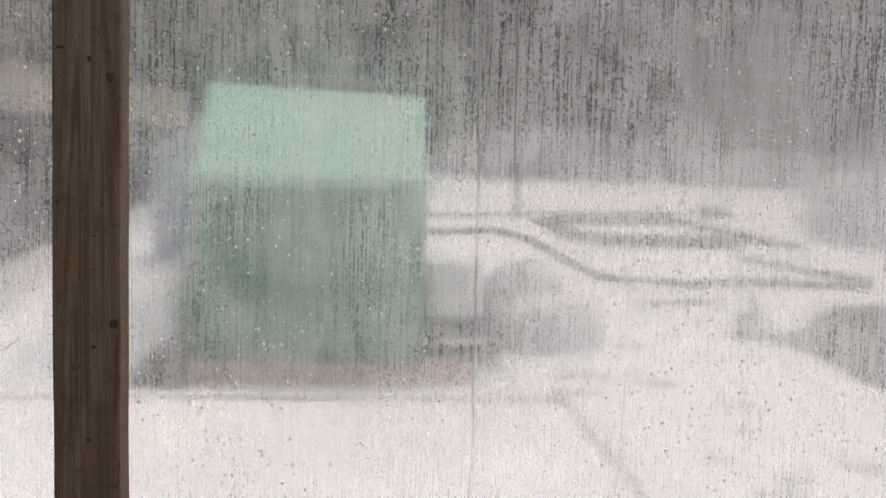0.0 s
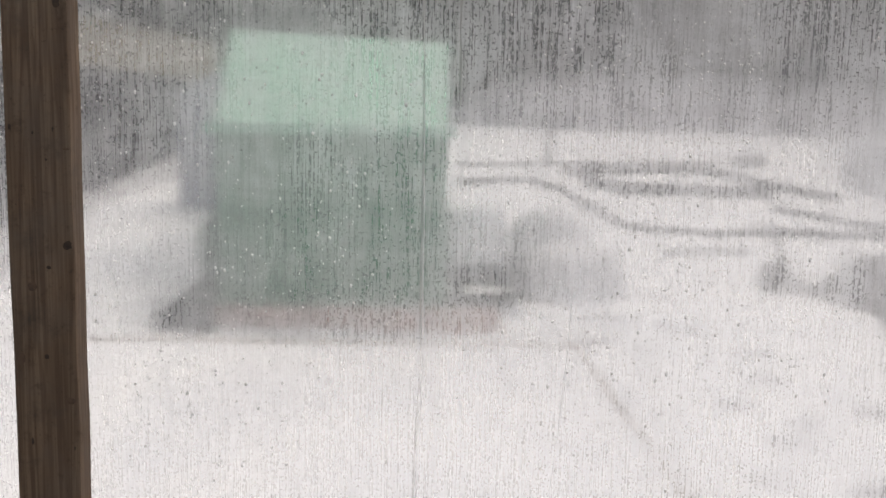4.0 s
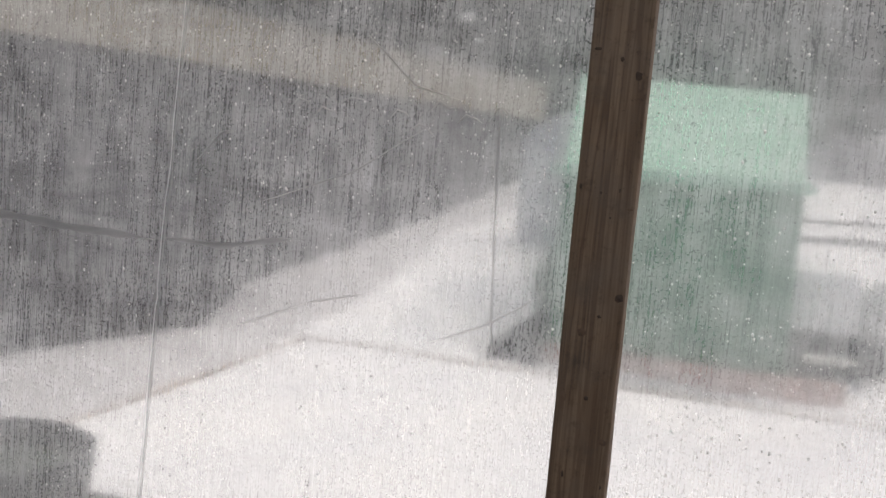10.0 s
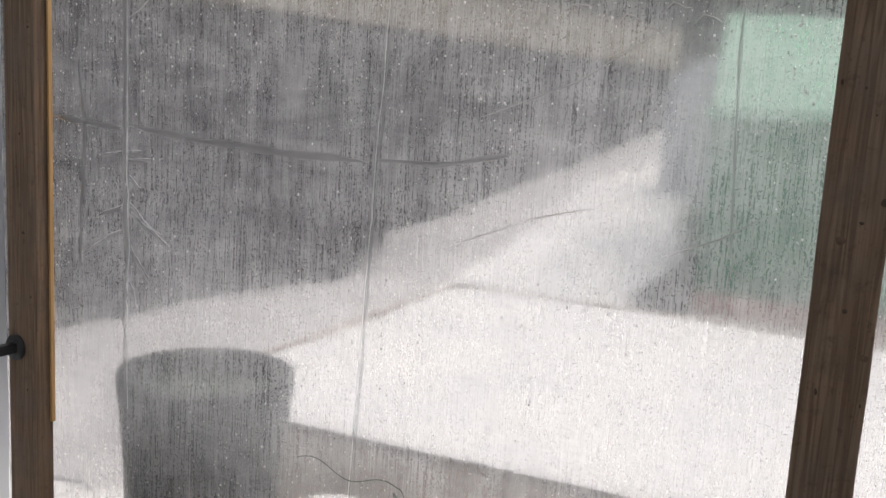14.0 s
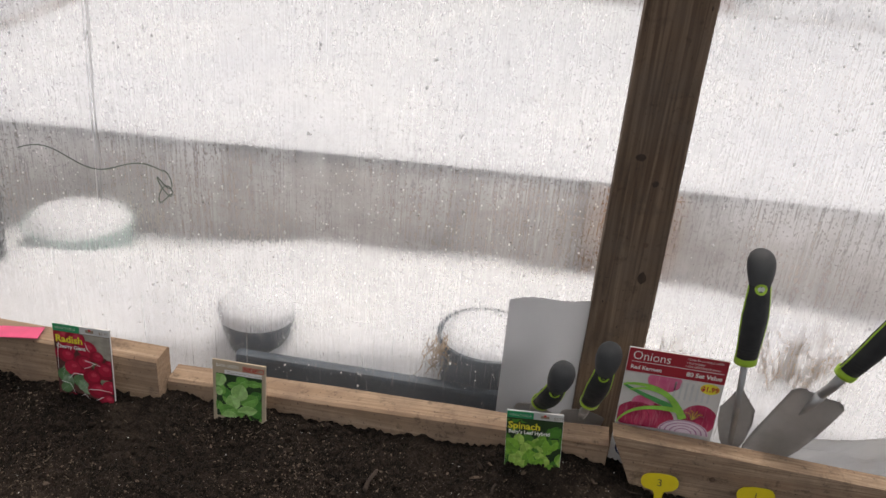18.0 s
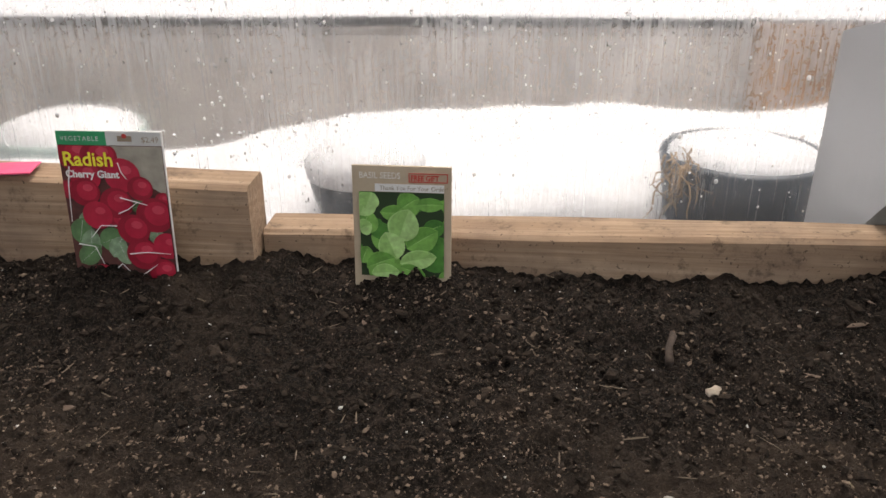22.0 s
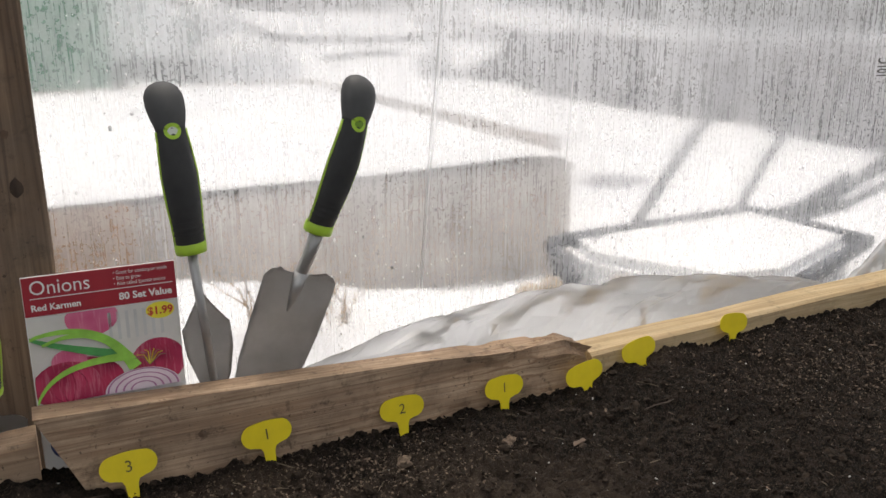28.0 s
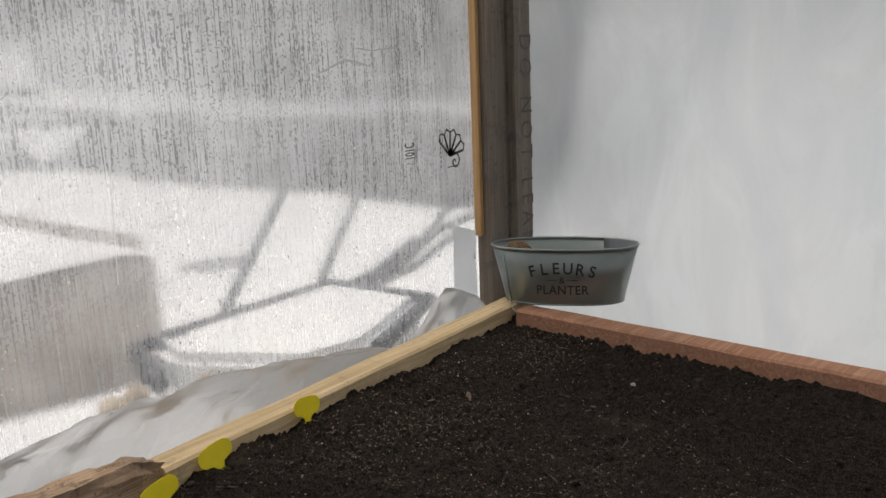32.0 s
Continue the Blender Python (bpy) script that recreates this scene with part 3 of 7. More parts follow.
def rough_plank(x0, x1, y, thick, z0, top0, top1, slant):
    """A weathered plank: slanted first end, worn grain, and a rotten, splintered far end."""
    bm = bmesh.new()
    n, ring = 90, []
    for k in range(9):
        ring.append((0.0, k / 8))
    for k in range(1, 6):
        ring.append((k / 5, 1.0))
    for k in range(1, 5):
        ring.append((1.0, 1 - k / 4))
    rows = []
    for i in range(n + 1):
        u = i / n
        x = x0 + (x1 - x0) * u
        top = top0 + (top1 - top0) * u - 0.016 * max(0.0, (u - 0.93) / 0.07) ** 2
        rot = max(0.0, min(1.0, (u - 0.62) / 0.3))
        row = []
        for d, h in ring:
            z = z0 + (top - z0) * h
            q = Vector((x * 5, d * 1.5, z * 60))
            g = noise.noise(q) + 0.5 * noise.noise(q * 2.3)
            grain = 0.0014 + 0.0085 * rot
            chip = 0.020 * rot * max(0.0, noise.noise((x * 22, z * 30, d * 3 + 7)))
            end = (0.022 * noise.noise((z * 90, d * 3, 5)) if u > 0.985 else 0.0)
            sh = slant * max(0.0, 1 - (x - x0) / 0.16) * (1 - h)
            row.append(bm.verts.new((x + sh + end, y + thick * d + (grain * g + chip) * (1 - 2 * d), z - (0.5 * grain * abs(g) + chip) * (h > 0.95))))
        rows.append(row)
    m = len(ring)
    for a, b in zip(rows, rows[1:]):
        for j in range(m):
            bm.faces.new((a[j], a[(j + 1) % m], b[(j + 1) % m], b[j]))
    bm.faces.new(rows[0])
    bm.faces.new(rows[-1][::-1])
    bmesh.ops.recalc_face_normals(bm, faces=bm.faces[:])
    return part("plank", bm, PLANK_WOOD, bed, "rough split plank with a rotten end on the bed edge")


b_plank = rough_plank(-0.360, 0.254, 1.061, 0.030, 0.30, 0.457, 0.428, 0.070)
b_pale = board("board", 0.258, 1.10, 1.062, 0.046, 0.15, 0.405, 0.414, PALE_WOOD, bed, 0, "fresh pale yellow board", 0.03)
b_red = board("board", -2.4, 0.0, 0.0, 0.048, 0.15, 0.40, 0.412, RED_WOOD, bed, 0, "reddish board")
b_red.matrix_basis = pose(1.077, 1.06, 0, 0, 0, 86.5)
b_red2 = board("board", -2.4, 0.0, 0.0, 0.045, 0.15, 0.43, 0.445, BOARD_WOOD, bed)
b_red2.matrix_basis = pose(-1.84, 1.05, 0, 0, 0, 90)
for x, z, r in ((-1.615, 0.44, 0.011), (-1.30, 0.43, 0.005)):
    knot(bed, x, 1.055, z, r, r * 1.3, KNOT)
knot(bed, -0.212, 1.060, 0.409, 0.007, 0.007, KNOT_SOFT)


def soil_height(x, y):
    p = Vector((x, y, 0))
    left = lerp(y, ((-1.0, 0.31), (0.5, 0.322), (0.80, 0.334), (0.95, 0.355), (1.0, 0.371), (1.03, 0.383), (1.08, 0.391)))
    mid = lerp(y, ((-1.0, 0.31), (0.5, 0.322), (0.80, 0.334), (0.95, 0.349), (1.03, 0.360), (1.08, 0.366)))
    right = lerp(y, ((-1.0, 0.31), (0.5, 0.322), (0.80, 0.340), (0.95, 0.362), (1.03, 0.376), (1.08, 0.384)))
    k = max(0.0, min(1.0, (x + 0.38) / 0.08))
    r = max(0.0, min(1.0, (x - 0.22) / 0.15))
    base = left * (1 - k) + (mid * (1 - r) + right * r) * k
    side = 1.072 - 0.06 * (1.06 - y) - x
    base = max(base, 0.394 - 0.30 * max(0.0, side))
    base = max(base, 0.395 - 0.30 * max(0.0, x + 1.80)) if x < -1.5 else base
    front = max(0.0, min(1.0, (y - 0.96) * 12))
    base += (0.026 * math.exp(-((x + 0.465) / 0.06) ** 2) + 0.012 * math.exp(-((x + 1.156) / 0.06) ** 2) + 0.010 * math.exp(-((x + 0.905) / 0.05) ** 2)) * front
    base -= 0.008 * max(0.0, min(1.0, (x + 1.03) * 20)) * max(0.0, min(1.0, (-0.37 - x) * 10)) * (1 - math.exp(-((x + 0.91) / 0.055) ** 2)) * front
    edge = 0.009 * noise.noise(p * 8) * max(0.0, min(1.0, (y - 0.95) * 10))
    out = base + edge + 0.009 * noise.noise(p * 5) + 0.007 * noise.noise(p * 16)
    if y > 0.2:
        out += 0.0060 * noise.noise(p * 42) - 0.0085 * abs(noise.noise(p * 85)) + 0.0045 * noise.noise(p * 130) - 0.0050 * abs(noise.noise(p * 210)) + 0.0035
    if side < 0.06:
        out = min(out, 0.400 if side > 0.004 else 0.36)
    return out


rows_y = sorted(set([round(-0.6 + 0.02 * i, 4) for i in range(55)] + [round(0.5 + 0.005 * i, 4) for i in range(40)] + [round(0.70 + 0.0026 * i, 4) for i in range(154)]))
soil = grid_part("soil_bed", list(np.linspace(-1.83, 1.10, 1000)), rows_y, lambda x, y: (x, y, soil_height(x, y)), SOIL)
tagged(soil, "dark crumbly potting soil filling the bed", "soil", "", "stuff")
soil_far = grid_part("floor", list(np.linspace(GX0, 1.2, 40)), list(np.linspace(GY0, -0.59, 30)), lambda x, y: (x, y, 0.30 + 0.02 * noise.noise((x * 4, y * 4, 1))), SOIL)
tagged(soil_far, "dark soil floor of the greenhouse", "floor", "", "structure")


# ---- hand tools ----
def blade_sheet(profile, bow, length, mat_, parent, name="blade"):
    """A dished steel blade: profile gives (distance from the shoulder down, half width); it hangs down -z, hollow towards -y."""
    bm = bmesh.new()
    n = 10
    rows = []
    for d, w in profile:
        row = []
        for k in range(n + 1):
            s = k / n * 2 - 1
            row.append(bm.verts.new((s * w, bow * (1 - s * s) * min(1.0, w / 0.03) + 0.02 * (d / length) ** 2, -d + 0.012 * (abs(s) ** 3 if d < 0.02 else 0) * 0.6)))
        rows.append(row)
    for a, b in zip(rows, rows[1:]):
        for k in range(n):
            bm.faces.new((a[k], a[k + 1], b[k + 1], b[k]))
    out = bmesh.ops.solidify(bm, geom=bm.faces[:], thickness=0.0015)
    bmesh.ops.recalc_face_normals(bm, faces=bm.faces[:])
    return part(name, bm, mat_, parent, smooth=True)


def hand_tool(label, m, kind):
    """A garden tool with its handle up: origin where the shaft meets the handle."""
    tool = thing("garden_trowel" if kind != "weeder" else "hand_weeder", label, "hand tool", m, "garden tools")
    h = 0.152
    # handle: a bowed grip, thicker in the middle, with a swollen end
    bm = bmesh.new()
    rings, seg = [], 20
    prof = [(0.0, 0.0125), (0.004, 0.0150), (0.02, 0.0150), (0.05, 0.0168), (0.08, 0.0175), (0.105, 0.0158), (0.122, 0.0142), (0.132, 0.0150), (0.143, 0.0178), (0.152, 0.0185), (0.161, 0.0165), (0.167, 0.0105), (0.169, 0.002)]
    for z, r in prof:
        lean = 0.010 * math.sin(z / 0.169 * math.pi) - 0.012 * max(0, (z - 0.12) / 0.05)
        rings.append([bm.verts.new((r * math.cos(2 * math.pi * k / seg), r * 0.82 * math.sin(2 * math.pi * k / seg) - lean, z)) for k in range(seg)])
    for a, b in zip(rings, rings[1:]):
        for k in range(seg):
            bm.faces.new((a[k], a[(k + 1) % seg], b[(k + 1) % seg], b[k]))
    bm.faces.new(rings[0][::-1])
    bm.faces.new(rings[-1])
    part("grip", bm, RUBBER, tool, "dark grey soft rubber grip", True)
    # swollen end cap, a shade lighter
    cap = lathe([(0.0148, 0.127), (0.0165, 0.133), (0.0184, 0.141), (0.0193, 0.149), (0.0188, 0.157), (0.0162, 0.1635), (0.0114, 0.1678), (0.0055, 0.1702), (0.0005, 0.1708)], 28, 1, 0.92)
    for v in cap.verts:
        v.co.y -= 0.010 * math.sin(v.co.z / 0.169 * math.pi) - 0.012 * max(0, (v.co.z - 0.12) / 0.05)
    cap_ob = part("end_cap", cap, RUBBER_GREY, tool, "grey rubber end cap", True)
    # green ring round the hanging hole, green collar, green side seams
    def front(x, z):
        r = float(np.interp(z, [p[0] for p in prof], [p[1] for p in prof]))
        if z > 0.127:
            r = max(r, float(np.interp(z, (0.127, 0.133, 0.142), (0.0148, 0.0168, 0.0192))) * 1.08)
        return -(0.010 * math.sin(z / 0.169 * math.pi) - 0.012 * max(0, (z - 0.12) / 0.05)) - r * 0.83 * math.sqrt(max(0.0, 1 - (x / r) ** 2))

    ring = bmesh.new()
    span = range(20) if kind in ("weeder", "trowel") else range(10, 20)
    for k in span:
        a0, a1 = 2 * math.pi * k / 20, 2 * math.pi * (k + 1) / 20
        q = [ring.verts.new((r * math.cos(a), front(r * math.cos(a), 0.1245 + r * 0.95 * math.sin(a)) - 0.0009, 0.1245 + r * 0.95 * math.sin(a))) for r in (0.0084, 0.0046) for a in (a0, a1)]
        ring.faces.new((q[0], q[1], q[3], q[2]))
    ring_ob = part("hole_ring", ring, LIME, tool, "lime green ring round the hanging hole", True)
    hole = bmesh.new()
    bmesh.ops.create_circle(hole, cap_ends=True, radius=0.0049 if kind in ("weeder", "trowel") else 0.0025, segments=16, matrix=pose(0, front(0, 0.1245) - 0.0006, 0.1245 if kind in ("weeder", "trowel") else 0.121, 90))
    part("hanging_hole", hole, PALE_GAP if kind == "weeder" else LIME_DARK, ring_ob)
    part("collar", lathe([(0.0118, -0.005), (0.0158, -0.004), (0.0164, 0.001), (0.0160, 0.007), (0.0150, 0.008)], 20, 1, 0.86), LIME, tool, "lime green collar", True)
    for s in (-1, 1):
        pts = []
        for i in range(12):
            z = 0.006 + 0.118 * i / 11
            r = np.interp(z, [p[0] for p in prof], [p[1] for p in prof])
            lean = 0.010 * math.sin(z / 0.169 * math.pi) - 0.012 * max(0, (z - 0.12) / 0.05)
            pts.append((s * (r - 0.0003), -lean - 0.001, z))
        part("seam", tube(pts, 0.0016, 6), LIME, tool, "lime green seam", True)
    for k in range(4):
        rib = lathe([(0.0150, 0.016 + 0.006 * k), (0.0159, 0.018 + 0.006 * k), (0.0152, 0.020 + 0.006 * k)], 20, 1.0, 0.84)
        for v in rib.verts:
            v.co.y -= 0.010 * math.sin(v.co.z / 0.169 * math.pi)
        part("grip_rib", rib, RUBBER, tool, "", True)
    if kind == "weeder":
        part("shaft", tube([(0, 0, 0), (0, 0.001, -0.07), (0, 0.003, -0.15)], [0.0052, 0.0048, 0.0044], 10), STEEL, tool, "", True)
        blade_sheet([(0, 0.003), (0.010, 0.0075), (0.026, 0.0220), (0.030, 0.0255), (0.045, 0.0255), (0.060, 0.0250), (0.090, 0.0180), (0.118, 0.0050), (0.124, 0.001)], 0.007, 0.30, STEEL, tool).location = (0.002, 0.0060, -0.058)
    else:
        w = {"trowel": 0.0435, "transplanter": 0.031, "scoop": 0.036}[kind]
        part("shaft", tube([(0, 0, 0), (0, 0.002, -0.03), (0, 0.008, -0.055), (0, 0.010, -0.085)], [0.0078, 0.0074, 0.0072, 0.0050], 12), STEEL, tool, "", True)
        rise = part("socket", tube([(0, 0.0075, -0.055), (0, 0.0082, -0.08), (0, 0.0122, -0.105)], [0.0082, 0.0062, 0.0015], 12), STEEL, tool, "", True)
        blade = blade_sheet([(0, w * 0.62), (0.004, w * 0.86), (0.012, w), (0.03, w * 1.0), (0.07, w * 0.98), (0.11, w * 0.93), (0.145, w * 0.80), (0.168, w * 0.5), (0.178, w * 0.22), (0.181, w * 0.04)], 0.009, 0.181, STEEL, tool)
        blade.location = (0, 0.004, -0.058)
    return tool


# ---- seed packets ----
def plate(parent, name, x0, z0, x1, z1, y, mat_, label=""):
    return part(name, box(x0, y - 0.0002, z0, x1, y + 0.0002, z1), mat_, parent, label)


def disc_points(cx, cz, rx, rz, n=18, wob=0.0, rnd=None):
    return [(cx + rx * (1 + (rnd.uniform(-wob, wob) if rnd else 0)) * math.cos(2 * math.pi * k / n), cz + rz * (1 + (rnd.uniform(-wob, wob) if rnd else 0)) * math.sin(2 * math.pi * k / n)) for k in range(n)]


def leaf_points(cx, cz, ln, w, ang, n=7):
    ca, sa = math.cos(ang), math.sin(ang)
    side = []
    for k in range(n + 1):
        t = k / n
        side.append((t * ln, w * max(0.0, math.sin(math.pi * t ** 0.9)) ** 0.65))
    pts = side + [(x, -y) for x, y in side[-2:0:-1]]
    return [(cx + x * ca - y * sa, cz + x * sa + y * ca) for x, y in pts]


def clip_pts(pts, x0, z0, x1, z1):
    return [(min(max(x, x0), x1), min(max(z, z0), z1)) for x, z in pts]


def printed(parent, name, pts, y, mat_, label=""):
    bm = bmesh.new()
    seen, keep = None, []
    for p in pts:
        if seen is None or abs(p[0] - seen[0]) + abs(p[1] - seen[1]) > 1e-5:
            keep.append(p)
        seen = p
    if len(keep) > 3 and abs(keep[0][0] - keep[-1][0]) + abs(keep[0][1] - keep[-1][1]) < 1e-5:
        keep.pop()
    if len(keep) < 3:
        bm.free()
        return None
    f = bm.faces.new([bm.verts.new((x, y, z)) for x, z in keep])
    bm.normal_update()
    if f.normal.y > 0:
        f.normal_flip()
    return part(name, bm, mat_, parent, label)


def packet_base(label, m, w, h, mat_, thick=0.003):
    p = thing("seed_packet", label, "seed packet", m, "seed packets")
    bm = box(-w / 2, 0, 0, w / 2, thick, h, 0.0008)
    for v in bm.verts:
        v.co.y -= 0.0
    part("envelope", bm, mat_, p)
    return p


def leafy_picture(p, x0, z0, x1, z1, y, seed, mats, count, size, upright, ribs=True):
    """A printed photo of leaves: overlapping leaf shapes with pale midribs."""
    rnd = random.Random(seed)
    for i in range(count):
        cx, cz = rnd.uniform(x0, x1), rnd.uniform(z0, z1)
        ang = rnd.uniform(0.3, 2.8) if upright else rnd.uniform(0, 6.28)
        ln = size * rnd.uniform(0.7, 1.25)
        pts = clip_pts(leaf_points(cx, cz, ln, ln * rnd.uniform(0.30, 0.42), ang, 9), x0, z0, x1, z1)
        yy = y - 0.00004 * (i + 1)
        leaf = printed(p, "printed_leaf", pts, yy, mats[rnd.randrange(len(mats))])
        if ribs and leaf is not None and i > count * 0.35:
            rib = [(cx, cz), (cx + ln * 0.9 * math.cos(ang) - 0.0005 * math.sin(ang), cz + ln * 0.9 * math.sin(ang) + 0.0005 * math.cos(ang)), (cx + ln * 0.9 * math.cos(ang), cz + ln * 0.9 * math.sin(ang)), (cx + 0.0008 * math.sin(ang), cz - 0.0008 * math.cos(ang))]
            if all(x0 < x < x1 and z0 < z < z1 for x, z in rib):
                printed(leaf, "leaf_rib", rib, yy - 0.00002, LEAF_RIB)


def bars(p, name, x, z, widths, h, gap, y, mat_):
    """Plain bars in the place of small print."""
    for w in widths:
        plate(p, name, x, z, x + w, z + h, y, mat_)
        x += w + gap


# ---- materials of the small things ----
RUBBER = plain("dark_grey_rubber", (0.028, 0.029, 0.030), 0.62, 0, 0.15, 40, 0.15, 700)
RUBBER_GREY = plain("grey_rubber", (0.05, 0.052, 0.054), 0.6, 0, 0.12, 40, 0.15, 700)
LIME = plain("lime_green_plastic", (0.38, 0.60, 0.05), 0.42, 0, 0.1, 40, 0.05)
LIME_DARK = plain("shaded_green_plastic", (0.20, 0.36, 0.04), 0.5)
PALE_GAP = plain("pale_gap", (0.75, 0.80, 0.72), 0.6)
STEEL = plain("dull_stainless_steel", (0.47, 0.465, 0.46), 0.42, 0.85, 0.14, 25, 0.08, 300)
PAPER_KRAFT = plain("kraft_paper", (0.52, 0.42, 0.30), 0.75, 0, 0.08, 60)
PAPER_WHITE = plain("white_card", (0.80, 0.79, 0.77), 0.6, 0, 0.04, 30)
PRINT_DARK = plain("print_dark_green", (0.02, 0.045, 0.015), 0.5)
PRINT_GREEN = plain("print_green", (0.02, 0.30, 0.12), 0.45)
PRINT_SILVER = plain("print_silver", (0.60, 0.60, 0.58), 0.45)
PRINT_YELLOW = plain("print_yellow", (0.88, 0.78, 0.06), 0.5)
PRINT_WHITE = plain("print_white", (0.85, 0.85, 0.82), 0.5)
PRINT_RED = plain("print_red", (0.55, 0.05, 0.04), 0.5)
PRINT_BROWN = plain("print_brown", (0.30, 0.23, 0.16), 0.5)
PRINT_TAN = plain("print_tan", (0.36, 0.33, 0.27), 0.55, 0, 0.2, 90)
PRINT_NAVY = plain("print_navy", (0.03, 0.04, 0.11), 0.5)
CRIMSON = plain("print_crimson", (0.36, 0.022, 0.035), 0.45, 0, 0.06, 20)
LEAF_RIB = plain("print_leaf_rib", (0.34, 0.60, 0.20), 0.5)
BASIL = [plain("print_basil_" + n, c, 0.5, 0, 0.25, 160) for n, c in (("deep", (0.07, 0.24, 0.04)), ("mid", (0.19, 0.44, 0.09)), ("light", (0.40, 0.64, 0.24)))]
SPINACH = [plain("print_spinach_" + n, c, 0.5, 0, 0.25, 160) for n, c in (("deep", (0.07, 0.22, 0.03)), ("mid", (0.21, 0.44, 0.05)), ("light", (0.42, 0.62, 0.13)))]
BASIL_FOLD = [plain("print_basil_fold_" + n, c, 0.5, 0, 0.25, 160) for n, c in (("deep", (0.05, 0.18, 0.03)), ("mid", (0.13, 0.34, 0.06)), ("light", (0.29, 0.53, 0.16)))]
SPINACH_FOLD = [plain("print_spinach_fold_" + n, c, 0.5, 0, 0.25, 160) for n, c in (("deep", (0.05, 0.16, 0.02)), ("mid", (0.15, 0.34, 0.04)), ("light", (0.31, 0.51, 0.09)))]
RADISH = [plain("print_radish_" + n, c, 0.45, 0, 0.15, 90) for n, c in (("deep", (0.30, 0.010, 0.030)), ("mid", (0.46, 0.016, 0.048)), ("light", (0.60, 0.06, 0.10)))]
RADISH_PALE = plain("print_radish_leaf_pale", (0.22, 0.33, 0.20), 0.5, 0, 0.35, 200)
RADISH_LEAF = plain("print_radish_leaf", (0.11, 0.22, 0.09), 0.5, 0, 0.3, 120)
ONION = [plain("print_onion_" + n, c, 0.45, 0, 0.22, 60) for n, c in (("deep", (0.22, 0.012, 0.045)), ("mid", (0.38, 0.02, 0.085)), ("light", (0.60, 0.10, 0.20)))]


def onion_skin(name, deep, mid, pale, rot):
    m, nt, b, out = nodes_of(name)
    streaks = noisy(nt, coords(nt, (330.0, 330.0, 28.0), rot=(0, rot, 0)), 1.0, 4, 0.6, 0.6)
    shade = noisy(nt, coords(nt, rot=(0, rot, 0)), 34.0, 2, 0.4)
    col = blend(nt, ramp(nt, shade, ((0.38, 0.0), (0.66, 1.0))), deep, mid)
    col = blend(nt, ramp(nt, streaks, ((0.52, 0.0), (0.74, 0.5))), col, pale)
    nt.links.new(col, b.inputs["Base Color"])
    b.inputs["Roughness"].default_value = 0.45
    return m


ONION = [onion_skin("print_onion_deep", (0.25, 0.010, 0.045), (0.46, 0.03, 0.09), (0.66, 0.22, 0.30), 30), onion_skin("print_onion_mid", (0.30, 0.012, 0.055), (0.54, 0.045, 0.12), (0.76, 0.36, 0.44), 55), onion_skin("print_onion_light", (0.62, 0.10, 0.22), (0.72, 0.2, 0.32), (0.8, 0.42, 0.5), 10)]
ONION_CUT = plain("print_onion_cut", (0.72, 0.60, 0.66), 0.5)
ONION_RING = plain("print_onion_ring", (0.42, 0.18, 0.32), 0.5)
STALK = plain("print_stalk_green", (0.30, 0.62, 0.09), 0.5, 0, 0.2, 60)
STALK_DEEP = plain("print_stalk_deep", (0.08, 0.34, 0.10), 0.5, 0, 0.2, 60)
WOODY_PRINT = plain("print_pale_wood", (0.68, 0.66, 0.62), 0.5, 0, 0.12, 25)
TAG_YELLOW = plain("yellow_label_plastic", (0.78, 0.62, 0.02), 0.45, 0, 0.05, 60)
PENCIL = plain("pencil_line", (0.12, 0.10, 0.04), 0.6)
NEON = plain("neon_pink_plastic", (0.95, 0.12, 0.26), 0.5)

# ---- radish packet ----
W, HH = 0.090, 0.128
lean = -11


def packet_pose(x, y, z, roll, back=lean, yaw=0):
    return pose(x, y, z, back, roll, yaw)


rad = packet_base("radish seed packet with red radishes printed on it", packet_pose(-1.146, 1.034, 0.384, -0.5, -4), W, HH, PAPER_WHITE)
plate(rad, "photo", -W / 2 + 0.0005, 0, W / 2 - 0.0005, HH - 0.012, -0.0006, plain("print_deep_red_brown", (0.10, 0.035, 0.03), 0.5, 0, 0.3, 120))
plate(rad, "band", -W / 2 + 0.0005, HH - 0.012, -0.002, HH - 0.0008, -0.0006, PRINT_GREEN)
plate(rad, "band", -0.002, HH - 0.012, W / 2 - 0.0005, HH - 0.0008, -0.0006, PRINT_SILVER)
printed(rad, "photo_ground", [(-0.012, HH - 0.0125), (0.004, HH - 0.027), (0.022, HH - 0.042), (W / 2 - 0.0008, HH - 0.054), (W / 2 - 0.0008, HH - 0.0125)], -0.0009, PRINT_TAN)
rx0, rx1, rz0, rz1 = -W / 2 + 0.0008, W / 2 - 0.0008, 0.0005, HH - 0.0125
